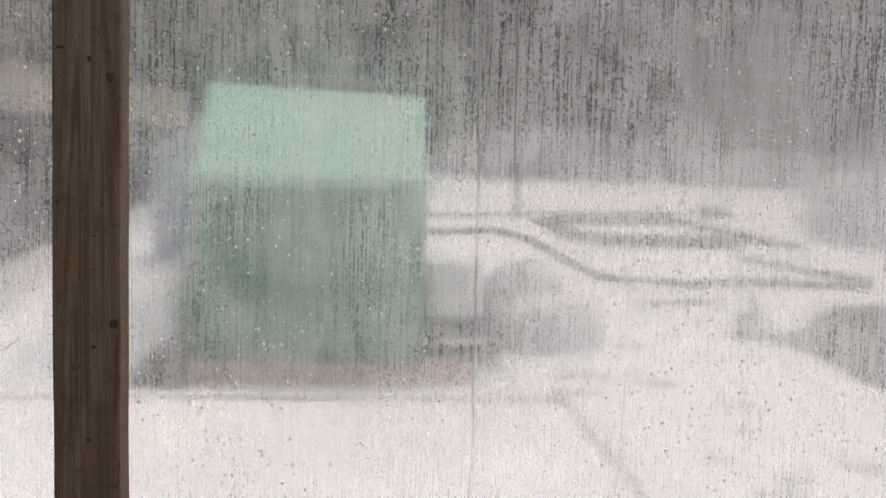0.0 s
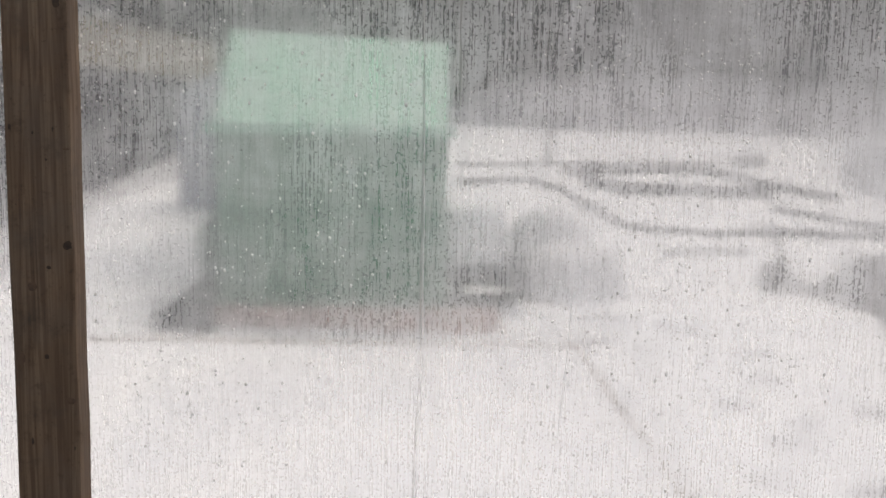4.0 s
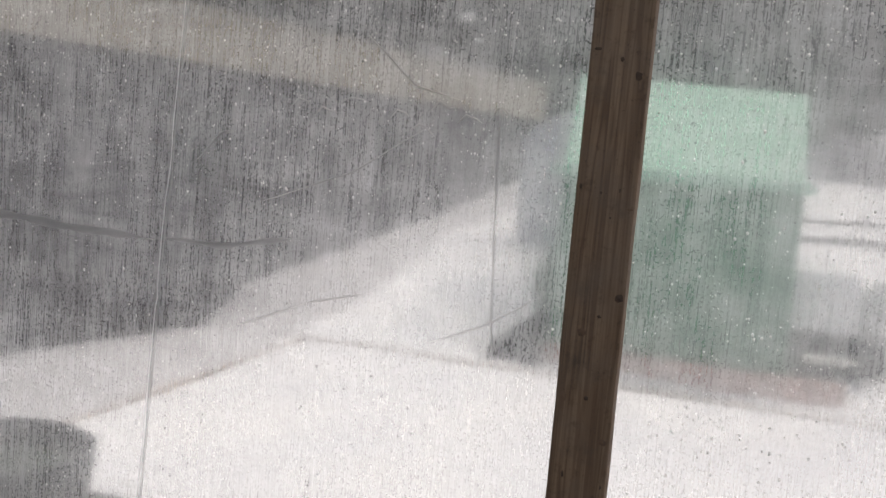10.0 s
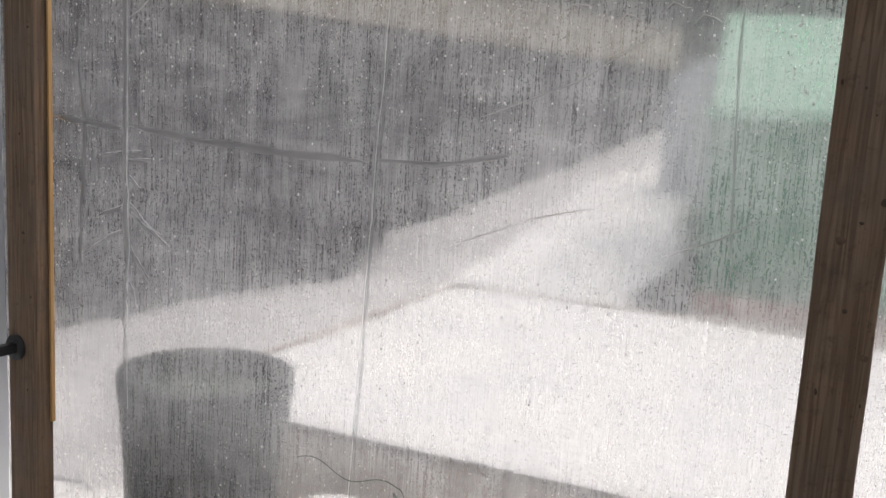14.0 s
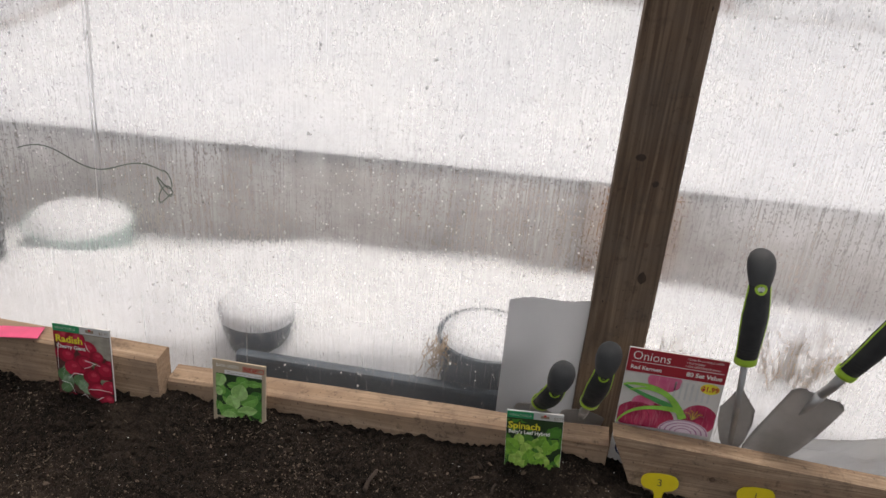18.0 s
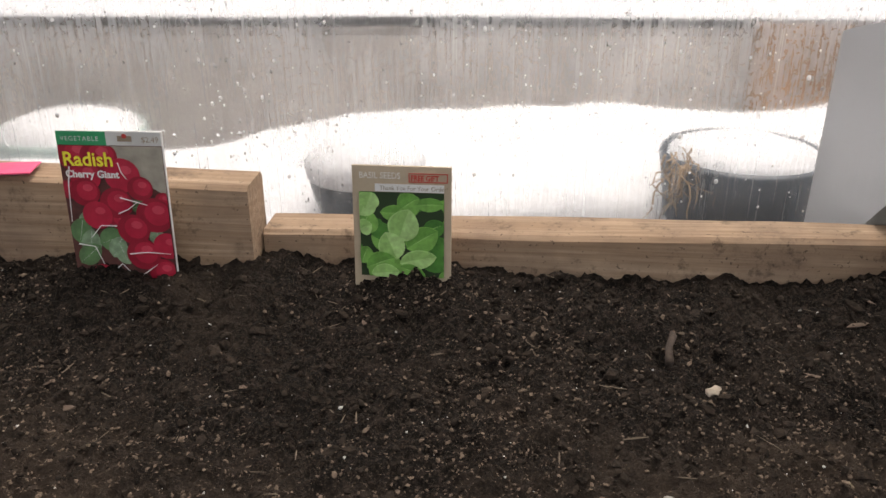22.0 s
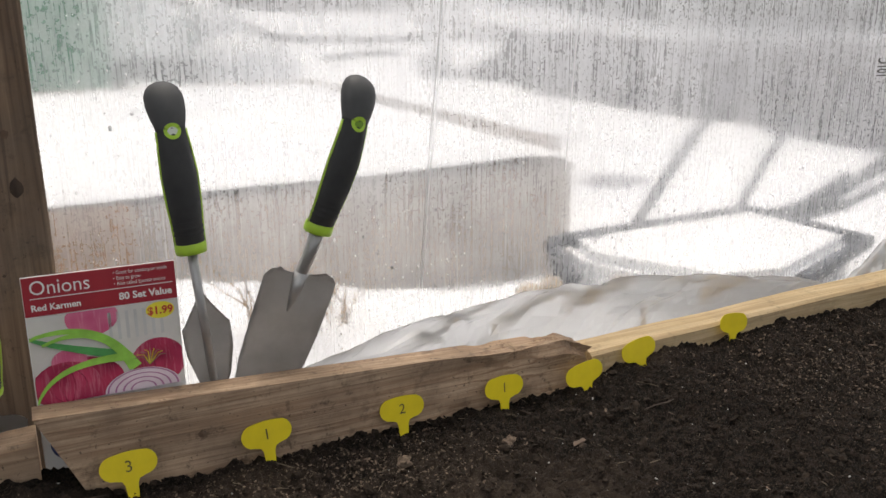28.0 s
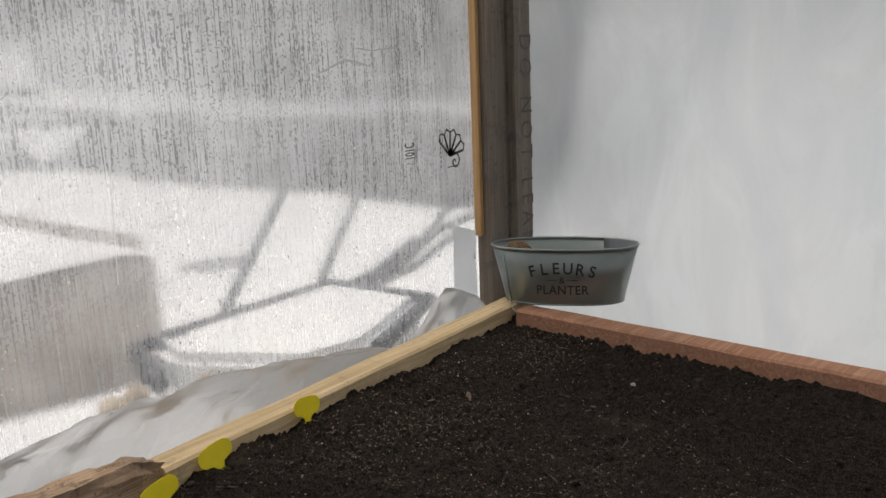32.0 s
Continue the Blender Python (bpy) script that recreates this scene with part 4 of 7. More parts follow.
for i, (x, z, ln, w, ang) in enumerate(((-0.036, 0.052, 0.020, 0.007, 0), (-0.038, 0.030, 0.024, 0.010, 75), (-0.030, 0.018, 0.026, 0.009, 80), (-0.020, 0.030, 0.026, 0.011, 20), (-0.010, 0.018, 0.022, 0.008, 60), (-0.040, 0.012, 0.026, 0.009, 40), (0.004, 0.012, 0.020, 0.008, 110), (-0.016, 0.058, 0.022, 0.006, 10), (0.018, 0.034, 0.016, 0.006, 150), (0.012, 0.062, 0.016, 0.006, 20), (0.030, 0.030, 0.016, 0.007, 80))):
    y = -0.0011 - 0.00003 * i
    lf = printed(rad, "printed_leaf", clip_pts(leaf_points(x, z, ln, w, radians(ang), 8), rx0, rz0, rx1, rz1), y, (RADISH_PALE, RADISH_LEAF)[i % 2])
    c, d = math.cos(radians(ang)), math.sin(radians(ang))
    printed(lf, "leaf_rib", clip_pts([(x, z), (x + 0.9 * ln * c - 0.0004 * d, z + 0.9 * ln * d + 0.0004 * c), (x + 0.9 * ln * c, z + 0.9 * ln * d)], rx0, rz0, rx1, rz1), y - 0.00001, PRINT_SILVER)
for i, (x, z, r) in enumerate(((-0.030, 0.108, 0.013), (-0.010, 0.106, 0.013), (-0.024, 0.090, 0.011), (-0.040, 0.078, 0.007), (0.000, 0.052, 0.007), (0.041, 0.070, 0.006), (0.008, 0.091, 0.0125), (0.022, 0.080, 0.009), (0.000, 0.067, 0.0115), (-0.026, 0.076, 0.0105), (-0.018, 0.056, 0.0105), (0.032, 0.057, 0.0130), (0.012, 0.044, 0.0115), (0.018, 0.022, 0.0120), (0.040, 0.030, 0.0100), (0.034, 0.006, 0.0105), (-0.020, 0.004, 0.0070))):
    y, r = -0.0015 - 0.00006 * i, 1.24 * r
    fruit = printed(rad, "printed_radish", clip_pts(disc_points(x, z, r, r * 0.94, 24), rx0, rz0, rx1, rz1), y, RADISH[(0, 0, 1, 0, 0, 0, 1, 0)[i % 8]])
    printed(fruit, "printed_sheen", clip_pts(disc_points(x + r * 0.15, z + r * 0.1, r * 0.70, r * 0.66, 18), rx0, rz0, rx1, rz1), y - 0.00002, RADISH[1])
    printed(fruit, "printed_gloss", clip_pts(disc_points(x + r * 0.22, z + r * 0.30, r * 0.34, r * 0.24, 14), rx0, rz0, rx1, rz1), y - 0.00004, RADISH[2])
for k, pts in enumerate((((-0.036, 0.098), (-0.039, 0.082), (-0.041, 0.050)), ((0.006, 0.102), (0.008, 0.094), (0.012, 0.088)), ((0.004, 0.072), (0.016, 0.069), (0.027, 0.066)), ((0.001, 0.058), (0.010, 0.062), (0.018, 0.068)), ((-0.002, 0.047), (-0.016, 0.047), (-0.026, 0.036)), ((-0.038, 0.030), (-0.024, 0.028), (-0.018, 0.012)), ((0.006, 0.022), (0.022, 0.024), (0.042, 0.023)), ((0.014, 0.002), (0.022, 0.008), (0.029, 0.013)), ((-0.012, 0.004), (-0.002, 0.013), (0.006, 0.004)), ((-0.022, 0.002), (-0.028, 0.006), (-0.030, 0.003)))):
    part("printed_root", tube([(x, -0.0028, z) for x, z in pts], [0.0006, 0.00055, 0.0003], 4), PRINT_WHITE, rad)
words("Radish", 0.0165, PRINT_YELLOW, rad, pose(-W / 2 + 0.004, -0.0027, 0.099), "lettering", heavy=0.0004)
words("Cherry Giant", 0.0085, PRINT_WHITE, rad, pose(-W / 2 + 0.005, -0.0027, 0.089), "lettering", heavy=0.0003)
words("VEGETABLE", 0.0055, PRINT_SILVER, rad, pose(-W / 2 + 0.004, -0.0010, HH - 0.0085), "lettering", spacing=1.2)
words("$2.49", 0.0065, PRINT_BROWN, rad, pose(0.028, -0.0010, HH - 0.009), "lettering")
bars(rad, "mark", 0.008, HH - 0.0085, (0.012,), 0.0045, 0.001, -0.0011, PRINT_BROWN)
printed(rad, "mark", disc_points(0.014, HH - 0.004, 0.0022, 0.002, 8), -0.0014, PRINT_RED)

# ---- basil packet ----
W, HH = 0.082, 0.106
bas = packet_base("brown paper basil seed packet with a leaf photo", packet_pose(-0.908, 1.044, 0.380, 0.0, -4), W, HH, PAPER_KRAFT)
x0, x1, z0, z1 = -W / 2 + 0.006, W / 2 - 0.006, 0.010, HH - 0.022
plate(bas, "photo", x0, z0, x1, z1, -0.0006, PRINT_DARK)
leafy_picture(bas, x0, z0, x1, z1, -0.0009, 3, [BASIL[0], BASIL[1], PRINT_DARK], 30, 0.022, False, False)
for i, (x, z, ln, w, ang, tone) in enumerate(((-0.018, 0.067, 0.030, 0.0055, -4, 1), (-0.002, 0.069, 0.020, 0.0080, 35, 1), (0.012, 0.074, 0.024, 0.0045, 2, 1), (0.018, 0.050, 0.020, 0.0060, 25, 0), (-0.034, 0.048, 0.022, 0.0085, 70, 1), (-0.036, 0.064, 0.022, 0.0075, 60, 2), (-0.030, 0.070, 0.016, 0.0070, 70, 2), (-0.036, 0.052, 0.012, 0.0055, 20, 2), (0.004, 0.036, 0.031, 0.0085, 32, 1), (-0.003, 0.042, 0.030, 0.0098, 72, 2), (-0.004, 0.026, 0.026, 0.0085, 112, 2), (-0.034, 0.022, 0.016, 0.0060, 70, 1), (-0.030, 0.018, 0.026, 0.0075, 22, 1), (-0.026, 0.013, 0.024, 0.0060, 5, 2), (-0.002, 0.023, 0.032, 0.0065, 12, 2), (-0.002, 0.020, 0.024, 0.0045, -22, 1))):
    y, c, d, w = -0.0022 - 0.00008 * i, math.cos(radians(ang)), math.sin(radians(ang)), 1.35 * w
    leaf = printed(bas, "printed_leaf", clip_pts(leaf_points(x, z, ln, w, radians(ang), 10), x0, z0, x1, z1), y, BASIL[tone])
    half = [(x, z)] + [(x + t * ln * c - w * 0.92 * math.sin(math.pi * t ** 0.9) ** 0.65 * d, z + t * ln * d + w * 0.92 * math.sin(math.pi * t ** 0.9) ** 0.65 * c) for t in (0.15, 0.3, 0.5, 0.7, 0.85)] + [(x + 0.97 * ln * c, z + 0.97 * ln * d)]
    printed(leaf, "leaf_half", clip_pts(half, x0, z0, x1, z1), y - 0.00002, BASIL_FOLD[tone])
    printed(leaf, "leaf_rib", clip_pts([(x, z), (x + 0.95 * ln * c, z + 0.95 * ln * d), (x + 0.5 * ln * c - 0.0006 * d, z + 0.5 * ln * d + 0.0006 * c)], x0, z0, x1, z1), y - 0.00004, LEAF_RIB)
words("BASIL SEEDS", 0.0075, PRINT_WHITE, bas, pose(-W / 2 + 0.006, -0.0008, HH - 0.0105), "lettering", wide=0.85)
frame_mat = PRINT_RED
for a, b, c, d in ((0.006, 0.0055, 0.038, 0.0062), (0.006, 0.0125, 0.038, 0.0132), (0.006, 0.0055, 0.0067, 0.0132), (0.0373, 0.0055, 0.038, 0.0132)):
    plate(bas, "stamp_edge", a, HH - d, c, HH - b, -0.0008, PRINT_RED)
words("FREE GIFT", 0.0065, PRINT_RED, bas, pose(0.0078, -0.0008, HH - 0.0118), "lettering", wide=0.8, heavy=0.0002)
plate(bas, "strip", -0.022, HH - 0.0215, W / 2 - 0.006, HH - 0.0150, -0.0008, PAPER_WHITE)
words("Thank You For Your Order!", 0.0052, PRINT_BROWN, bas, pose(-0.018, -0.0013, HH - 0.0200), "lettering", wide=0.93)

# ---- spinach packet ----
W, HH = 0.080, 0.108
spi = packet_base("spinach seed packet with green leaves printed on it", packet_pose(-0.465, 1.042, 0.375, -4.0, -5), W, HH, PAPER_WHITE)
x0, x1, z0, z1 = -W / 2 + 0.0005, W / 2 - 0.0005, 0.0, HH - 0.011
plate(spi, "photo", x0, z0, x1, z1, -0.0006, PRINT_DARK)
leafy_picture(spi, x0, z0, x1, z1 - 0.002, -0.0009, 8, [SPINACH[0], SPINACH[0], PRINT_DARK], 50, 0.020, True, False)
rnd = random.Random(12)
for i in range(44):
    a_ = math.pi * (0.02 + 0.96 * rnd.random())
    far = (1 - i / 44) * 0.046
    x, z = 0.002 + far * 1.15 * math.cos(a_) + rnd.uniform(-0.004, 0.004), 0.010 + far * math.sin(a_) + rnd.uniform(-0.003, 0.003)
    ln, y = rnd.uniform(0.018, 0.027), -0.0026 - 0.00008 * i
    ang = a_ + rnd.uniform(-0.35, 0.35)
    c, d, w = math.cos(ang), math.sin(ang), ln * rnd.uniform(0.32, 0.44)
    tone = rnd.choice((0, 1, 1, 2, 2))
    leaf = printed(spi, "printed_leaf", clip_pts(leaf_points(x, z, ln, w, ang, 9), x0, z0, x1, z1 - 0.014), y, SPINACH[tone])
    half = [(x, z)] + [(x + t * ln * c - w * 0.92 * math.sin(math.pi * t ** 0.9) ** 0.65 * d, z + t * ln * d + w * 0.92 * math.sin(math.pi * t ** 0.9) ** 0.65 * c) for t in (0.2, 0.4, 0.6, 0.8)] + [(x + 0.96 * ln * c, z + 0.96 * ln * d)]
    printed(leaf, "leaf_half", clip_pts(half, x0, z0, x1, z1 - 0.014), y - 0.00002, SPINACH_FOLD[tone])
    printed(leaf, "leaf_rib", clip_pts([(x, z), (x + 0.9 * ln * c, z + 0.9 * ln * d), (x + 0.4 * ln * c - 0.0005 * d, z + 0.4 * ln * d + 0.0005 * c)], x0, z0, x1, z1 - 0.014), y - 0.00004, LEAF_RIB)
plate(spi, "band", x0, z1, -0.002, HH - 0.0006, -0.0006, PRINT_GREEN)
plate(spi, "band", -0.002, z1, x1, HH - 0.0006, -0.0006, PRINT_SILVER)
words("Spinach", 0.0150, PRINT_YELLOW, spi, pose(-W / 2 + 0.003, -0.0068, HH - 0.0245), "lettering", heavy=0.0004)
words("Baby's Leaf Hybrid", 0.0078, PRINT_WHITE, spi, pose(-W / 2 + 0.004, -0.0068, HH - 0.0325), "lettering", heavy=0.0003)
words("VEGETABLE", 0.0052, PRINT_SILVER, spi, pose(-W / 2 + 0.004, -0.0010, HH - 0.008), "lettering", spacing=1.2)
words("$2.79", 0.006, PRINT_BROWN, spi, pose(0.026, -0.0010, HH - 0.0085), "lettering")
bars(spi, "mark", 0.008, HH - 0.008, (0.012,), 0.004, 0.001, -0.0011, PRINT_BROWN)
printed(spi, "mark", disc_points(0.014, HH - 0.004, 0.0022, 0.002, 8), -0.0014, PRINT_RED)

# ---- onion bag card ----
W, HH = 0.138, 0.198
oni = packet_base("onion set card with red onions and a price printed on it", packet_pose(-0.287, 1.098, 0.379, 0.3, -3.5), W, HH, PAPER_WHITE, 0.0025)
hz = HH - 0.038
plate(oni, "header", -W / 2 + 0.0005, hz, W / 2 - 0.0005, HH - 0.0005, -0.0006, CRIMSON)
plate(oni, "rule", -W / 2 + 0.006, HH - 0.0215, W / 2 - 0.004, HH - 0.0208, -0.0010, PRINT_WHITE)
words("Onions", 0.0195, PRINT_WHITE, oni, pose(-W / 2 + 0.006, -0.0010, HH - 0.0175), "lettering", wide=0.92)
words("Red Karmen", 0.0085, PRINT_WHITE, oni, pose(-W / 2 + 0.006, -0.0010, HH - 0.0330), "lettering", heavy=0.00025)
words("80 Set Value", 0.0098, PRINT_WHITE, oni, pose(W / 2 - 0.005, -0.0010, HH - 0.0325), "lettering", "RIGHT", heavy=0.0003)
for k, line in enumerate(("\u2022 Great for cooking or salads", "\u2022 Easy to grow", "\u2022 Also called Spanish onions")):
    words(line, 0.0052, PRINT_WHITE, oni, pose(0.011, -0.0010, HH - 0.0070 - 0.0055 * k), "lettering", wide=0.82)
px0, px1, pz0, pz1 = -W / 2 + 0.001, W / 2 - 0.001, 0.072, hz - 0.001
plate(oni, "photo", px0, pz0, px1, pz1, -0.0006, WOODY_PRINT)
for k in range(7):
    plate(oni, "printed_grain", 0.002 + 0.008 * k, hz - 0.034, 0.005 + 0.008 * k, hz - 0.006, -0.0009, PRINT_SILVER)


def onion(x, z, rx, rz, y, mt, n=26):
    fruit = printed(oni, "printed_onion", clip_pts(disc_points(x, z, rx, rz, n), px0, pz0, px1, pz1), y, mt)
    for k in (-0.55, -0.2, 0.2, 0.55):
        pts = [(x + rx * k * math.sin(math.pi * t), z + rz * (1 - 2 * t) * 0.9) for t in [i / 8 for i in range(9)]]
        line = pts + [(a + 0.0012, b) for a, b in pts[::-1]]
        if mt is not ONION[2]:
            printed(fruit, "printed_vein", clip_pts(line, px0, pz0, px1, pz1), y - 0.00003, ONION[0])
    return fruit


onion(-0.012, hz - 0.008, 0.024, 0.018, -0.0011, ONION[2])
onion(0.045, 0.098, 0.026, 0.024, -0.0013, ONION[1])
onion(-0.030, 0.088, 0.042, 0.027, -0.0015, ONION[0])
onion(-0.036, 0.112, 0.016, 0.012, -0.0017, ONION[2])
onion(-0.040, 0.088, 0.030, 0.024, -0.0019, ONION[1])
cut = printed(oni, "printed_cut_onion", clip_pts(disc_points(0.028, 0.072, 0.036, 0.022, 30), px0, pz0, px1, pz1), -0.0023, ONION_CUT)
for k in range(4):
    r0 = 0.95 - 0.2 * k
    pts = [(0.028 + 0.036 * r0 * math.cos(a), 0.0725 + 0.022 * r0 * math.sin(a)) for a in [math.pi * i / 20 for i in range(21)]]
    pts += [(0.028 + 0.036 * (r0 - 0.05) * math.cos(a), 0.0725 + 0.022 * (r0 - 0.05) * math.sin(a)) for a in [math.pi * (20 - i) / 20 for i in range(21)]]
    printed(cut, "printed_ring", pts, -0.00234, ONION_RING)


def stalk(pts, w, y, mt):
    a, b = [], []
    for i, (x, z) in enumerate(pts):
        x2, z2 = pts[min(i + 1, len(pts) - 1)]
        x1_, z1_ = pts[max(i - 1, 0)]
        dx, dz = x2 - x1_, z2 - z1_
        l = math.hypot(dx, dz)
        ww = w * (0.25 + 0.75 * i / (len(pts) - 1))
        a.append((x - dz / l * ww, z + dx / l * ww))
        b.append((x + dz / l * ww, z - dx / l * ww))
    printed(oni, "printed_stalk", clip_pts(a + b[::-1], px0, pz0, px1, pz1), y, mt)


def arc(p0, p1, p2, n=14):
    return [((1 - t) ** 2 * p0[0] + 2 * t * (1 - t) * p1[0] + t * t * p2[0], (1 - t) ** 2 * p0[1] + 2 * t * (1 - t) * p1[1] + t * t * p2[1]) for t in [i / n for i in range(n + 1)]]


stalk(arc((-0.072, 0.141), (-0.05, 0.128), (0.014, 0.110)), 0.0048, -0.0026, STALK_DEEP)
stalk(arc((-0.072, 0.138), (-0.005, 0.156), (0.022, 0.096)), 0.0056, -0.0028, STALK)
stalk(arc((-0.058, 0.131), (-0.005, 0.152), (0.024, 0.096)), 0.0050, -0.0030, STALK)
stalk(arc((-0.068, 0.074), (-0.052, 0.114), (0.018, 0.108)), 0.0042, -0.0032, STALK)
for k in range(9):
    a = 0.5 + 0.27 * k
    part("printed_root", tube([(0.036, -0.0030, 0.096), (0.036 + 0.009 * math.cos(a) + 0.002, -0.0031, 0.100 + 0.010 * math.sin(a)), (0.037 + 0.017 * math.cos(a), -0.0030, 0.098 + 0.018 * math.sin(a) * 0.8)], 0.0004, 4), PRINT_YELLOW if k % 2 else PRINT_BROWN, oni)
tag = printed(oni, "price_spot", disc_points(W / 2 - 0.018, hz - 0.010, 0.0135, 0.0085, 26), -0.0012, PRINT_YELLOW)
words("$1.99", 0.0108, PRINT_RED, tag, pose(W / 2 - 0.018, -0.0016, hz - 0.0137), "lettering", "CENTER", heavy=0.0003)
seal = printed(oni, "seal", disc_points(-W / 2 + 0.024, 0.030, 0.017, 0.017, 40), -0.0010, PRINT_NAVY)
for r0, r1 in ((0.0140, 0.0133),):
    for k in range(24):
        a0, a1 = 2 * math.pi * k / 24, 2 * math.pi * (k + 1) / 24
        cx, cz = -W / 2 + 0.024, 0.030
        printed(seal, "seal_ring", [(cx + r0 * math.cos(a0), cz + r0 * math.sin(a0)), (cx + r0 * math.cos(a1), cz + r0 * math.sin(a1)), (cx + r1 * math.cos(a1), cz + r1 * math.sin(a1)), (cx + r1 * math.cos(a0), cz + r1 * math.sin(a0))], -0.0012, PRINT_WHITE)
words("GMO", 0.0085, PRINT_WHITE, seal, pose(-W / 2 + 0.024, -0.0013, 0.0305), "lettering", "CENTER", heavy=0.0003)
words("FREE", 0.0085, PRINT_WHITE, seal, pose(-W / 2 + 0.024, -0.0013, 0.0225), "lettering", "CENTER", heavy=0.0003)


# ---- hand tools ----
def tool_pose(collar, cap, spin=0.0, size=0.95):
    """The pose of a tool whose collar and end cap lie at these places."""
    up = (Vector(cap) - Vector(collar)).normalized()
    side = Vector((0, 1, 0)).cross(up).normalized()
    back = up.cross(side)
    m = Matrix((side, back, up)).transposed().to_4x4()
    return Matrix.Translation(collar) @ m @ pose(0, 0, 0, 0, 0, spin) @ Matrix.Scale(size, 4)


hand_tool("dark grey and lime green hand weeder stuck behind the plank", tool_pose((-0.201, 1.102, 0.588), (-0.213, 1.106, 0.737)), "weeder")
hand_tool("dark grey and lime green garden trowel with a steel blade", tool_pose((-0.073, 1.094, 0.595), (-0.027, 1.078, 0.735), 4), "trowel")
hand_tool("hand cultivator with a grey end cap leaning towards the bed", tool_pose((-0.467, 1.050, 0.503), (-0.451, 0.976, 0.596), 0.0, 0.86), "transplanter")
hand_tool("small transplanting trowel leaning against the stud", tool_pose((-0.396, 1.108, 0.474), (-0.388, 1.042, 0.597), 0.0, 0.90), "scoop")

# ---- grey sheet between the boards and the film ----
sheet = thing("plastic_sheet", "pale grey plastic sheet standing against the film", "sheet")
GREY_SHEET = film("pale_grey_sheet", 0.97, 1.0, 0.5, 0.0, (9, 9, 9), (0.62, 0.63, 0.65))
bm = bmesh.new()
cols = []
for i in range(13):
    u = i / 12
    x = -0.533 + 0.128 * u
    top = 0.572 + 0.016 * u + 0.003 * math.sin(u * 7)
    cols.append([bm.verts.new((x, 1.200 + 0.006 * math.sin(u * 3) + 0.01 * (1 - v / 6), 0.34 + (top - 0.34) * v / 6)) for v in range(7)])
for a, b in zip(cols, cols[1:]):
    for k in range(6):
        bm.faces.new((a[k], b[k], b[k + 1], a[k + 1]))
bmesh.ops.solidify(bm, geom=bm.faces[:], thickness=0.002)
part("panel", bm, GREY_SHEET, sheet)


# ---- yellow plant labels ----
def plant_label(x, y, z, yaw, roll, tip, text):
    tag = thing("plant_label", "yellow plastic plant label pushed into the soil", "plant label", pose(x, y, z, tip, roll, yaw), "plant labels")
    pts = []
    for k in range(9):
        a = -math.pi / 2 + math.pi * k / 8
        pts.append((0.014 + 0.0125 * math.cos(a), 0.027 + 0.0125 * math.sin(a)))
    for k in range(5):
        pts.append((0.012 - 0.006 * k, 0.0398 + 0.0008 * math.sin(k * math.pi / 4)))
    for k in range(9):
        a = math.pi / 2 + math.pi * k / 8
        pts.append((-0.014 + 0.0125 * math.cos(a), 0.027 + 0.0125 * math.sin(a)))
    pts += [(-0.008, 0.0125), (-0.006, 0.008), (-0.0055, 0.0), (-0.003, -0.02), (0.0, -0.026), (0.003, -0.02), (0.0055, 0.0), (0.006, 0.008), (0.008, 0.0125)]
    part("head", outline(pts, 0.0009), TAG_YELLOW, tag)
    if text:
        words(text, 0.016, PENCIL, tag, pose(0, -0.0003, 0.021), "handwriting", "CENTER")
    return tag


for x, y, z, yaw, roll, tip, text in ((-0.283, 1.042, 0.372, 0, -3, -12, "3"), (-0.148, 1.050, 0.370, 2, -3, -10, "1"), (0.002, 1.052, 0.364, 0, 0, -10, "2"), (0.127, 1.046, 0.366, 4, 2, -8, "1"),
                                (0.243, 1.042, 0.363, 0, -12, -10, ""), (0.331, 1.050, 0.374, 2, -10, -14, ""), (0.485, 1.057, 0.380, 4, 8, -8, "")):
    plant_label(x, y, z, yaw, roll, tip, text)

# ---- pink marker on the board ----
pink = thing("pink_marker", "neon pink plastic marker lying on the board", "marker", pose(-1.275, 1.060, 0.4675, 0, 0, 11))
part("strip", box(-0.044, -0.014, 0, 0.044, 0.016, 0.0016, 0.0006), NEON, pink)
bit = thing("pink_marker", "small torn bit of pink marker on the soil", "marker", pose(-1.62, 0.86, 0.350, 4, 0, 20))
part("strip", box(-0.012, -0.003, 0, 0.012, 0.003, 0.0014, 0.0005), NEON, bit)

# ---- zinc tub ----
ZINC = plain("galvanised_zinc", (0.27, 0.295, 0.28), 0.36, 0.92, 0.10, 14, 0.0, 60)
tub = thing("zinc_tub", "oval galvanised tub with black lettering on the bed corner", "planter", pose(1.140, 1.022, 0.413, 0, 0, -64.6))
L, D = 0.141, 0.068


def oval(z, k, n=48, inset=0.0):
    return [((L * k - inset) * math.cos(2 * math.pi * i / n), (D * k - inset) * math.sin(2 * math.pi * i / n) * (1 + 0.08 * math.cos(4 * math.pi * i / n)), z) for i in range(n)]


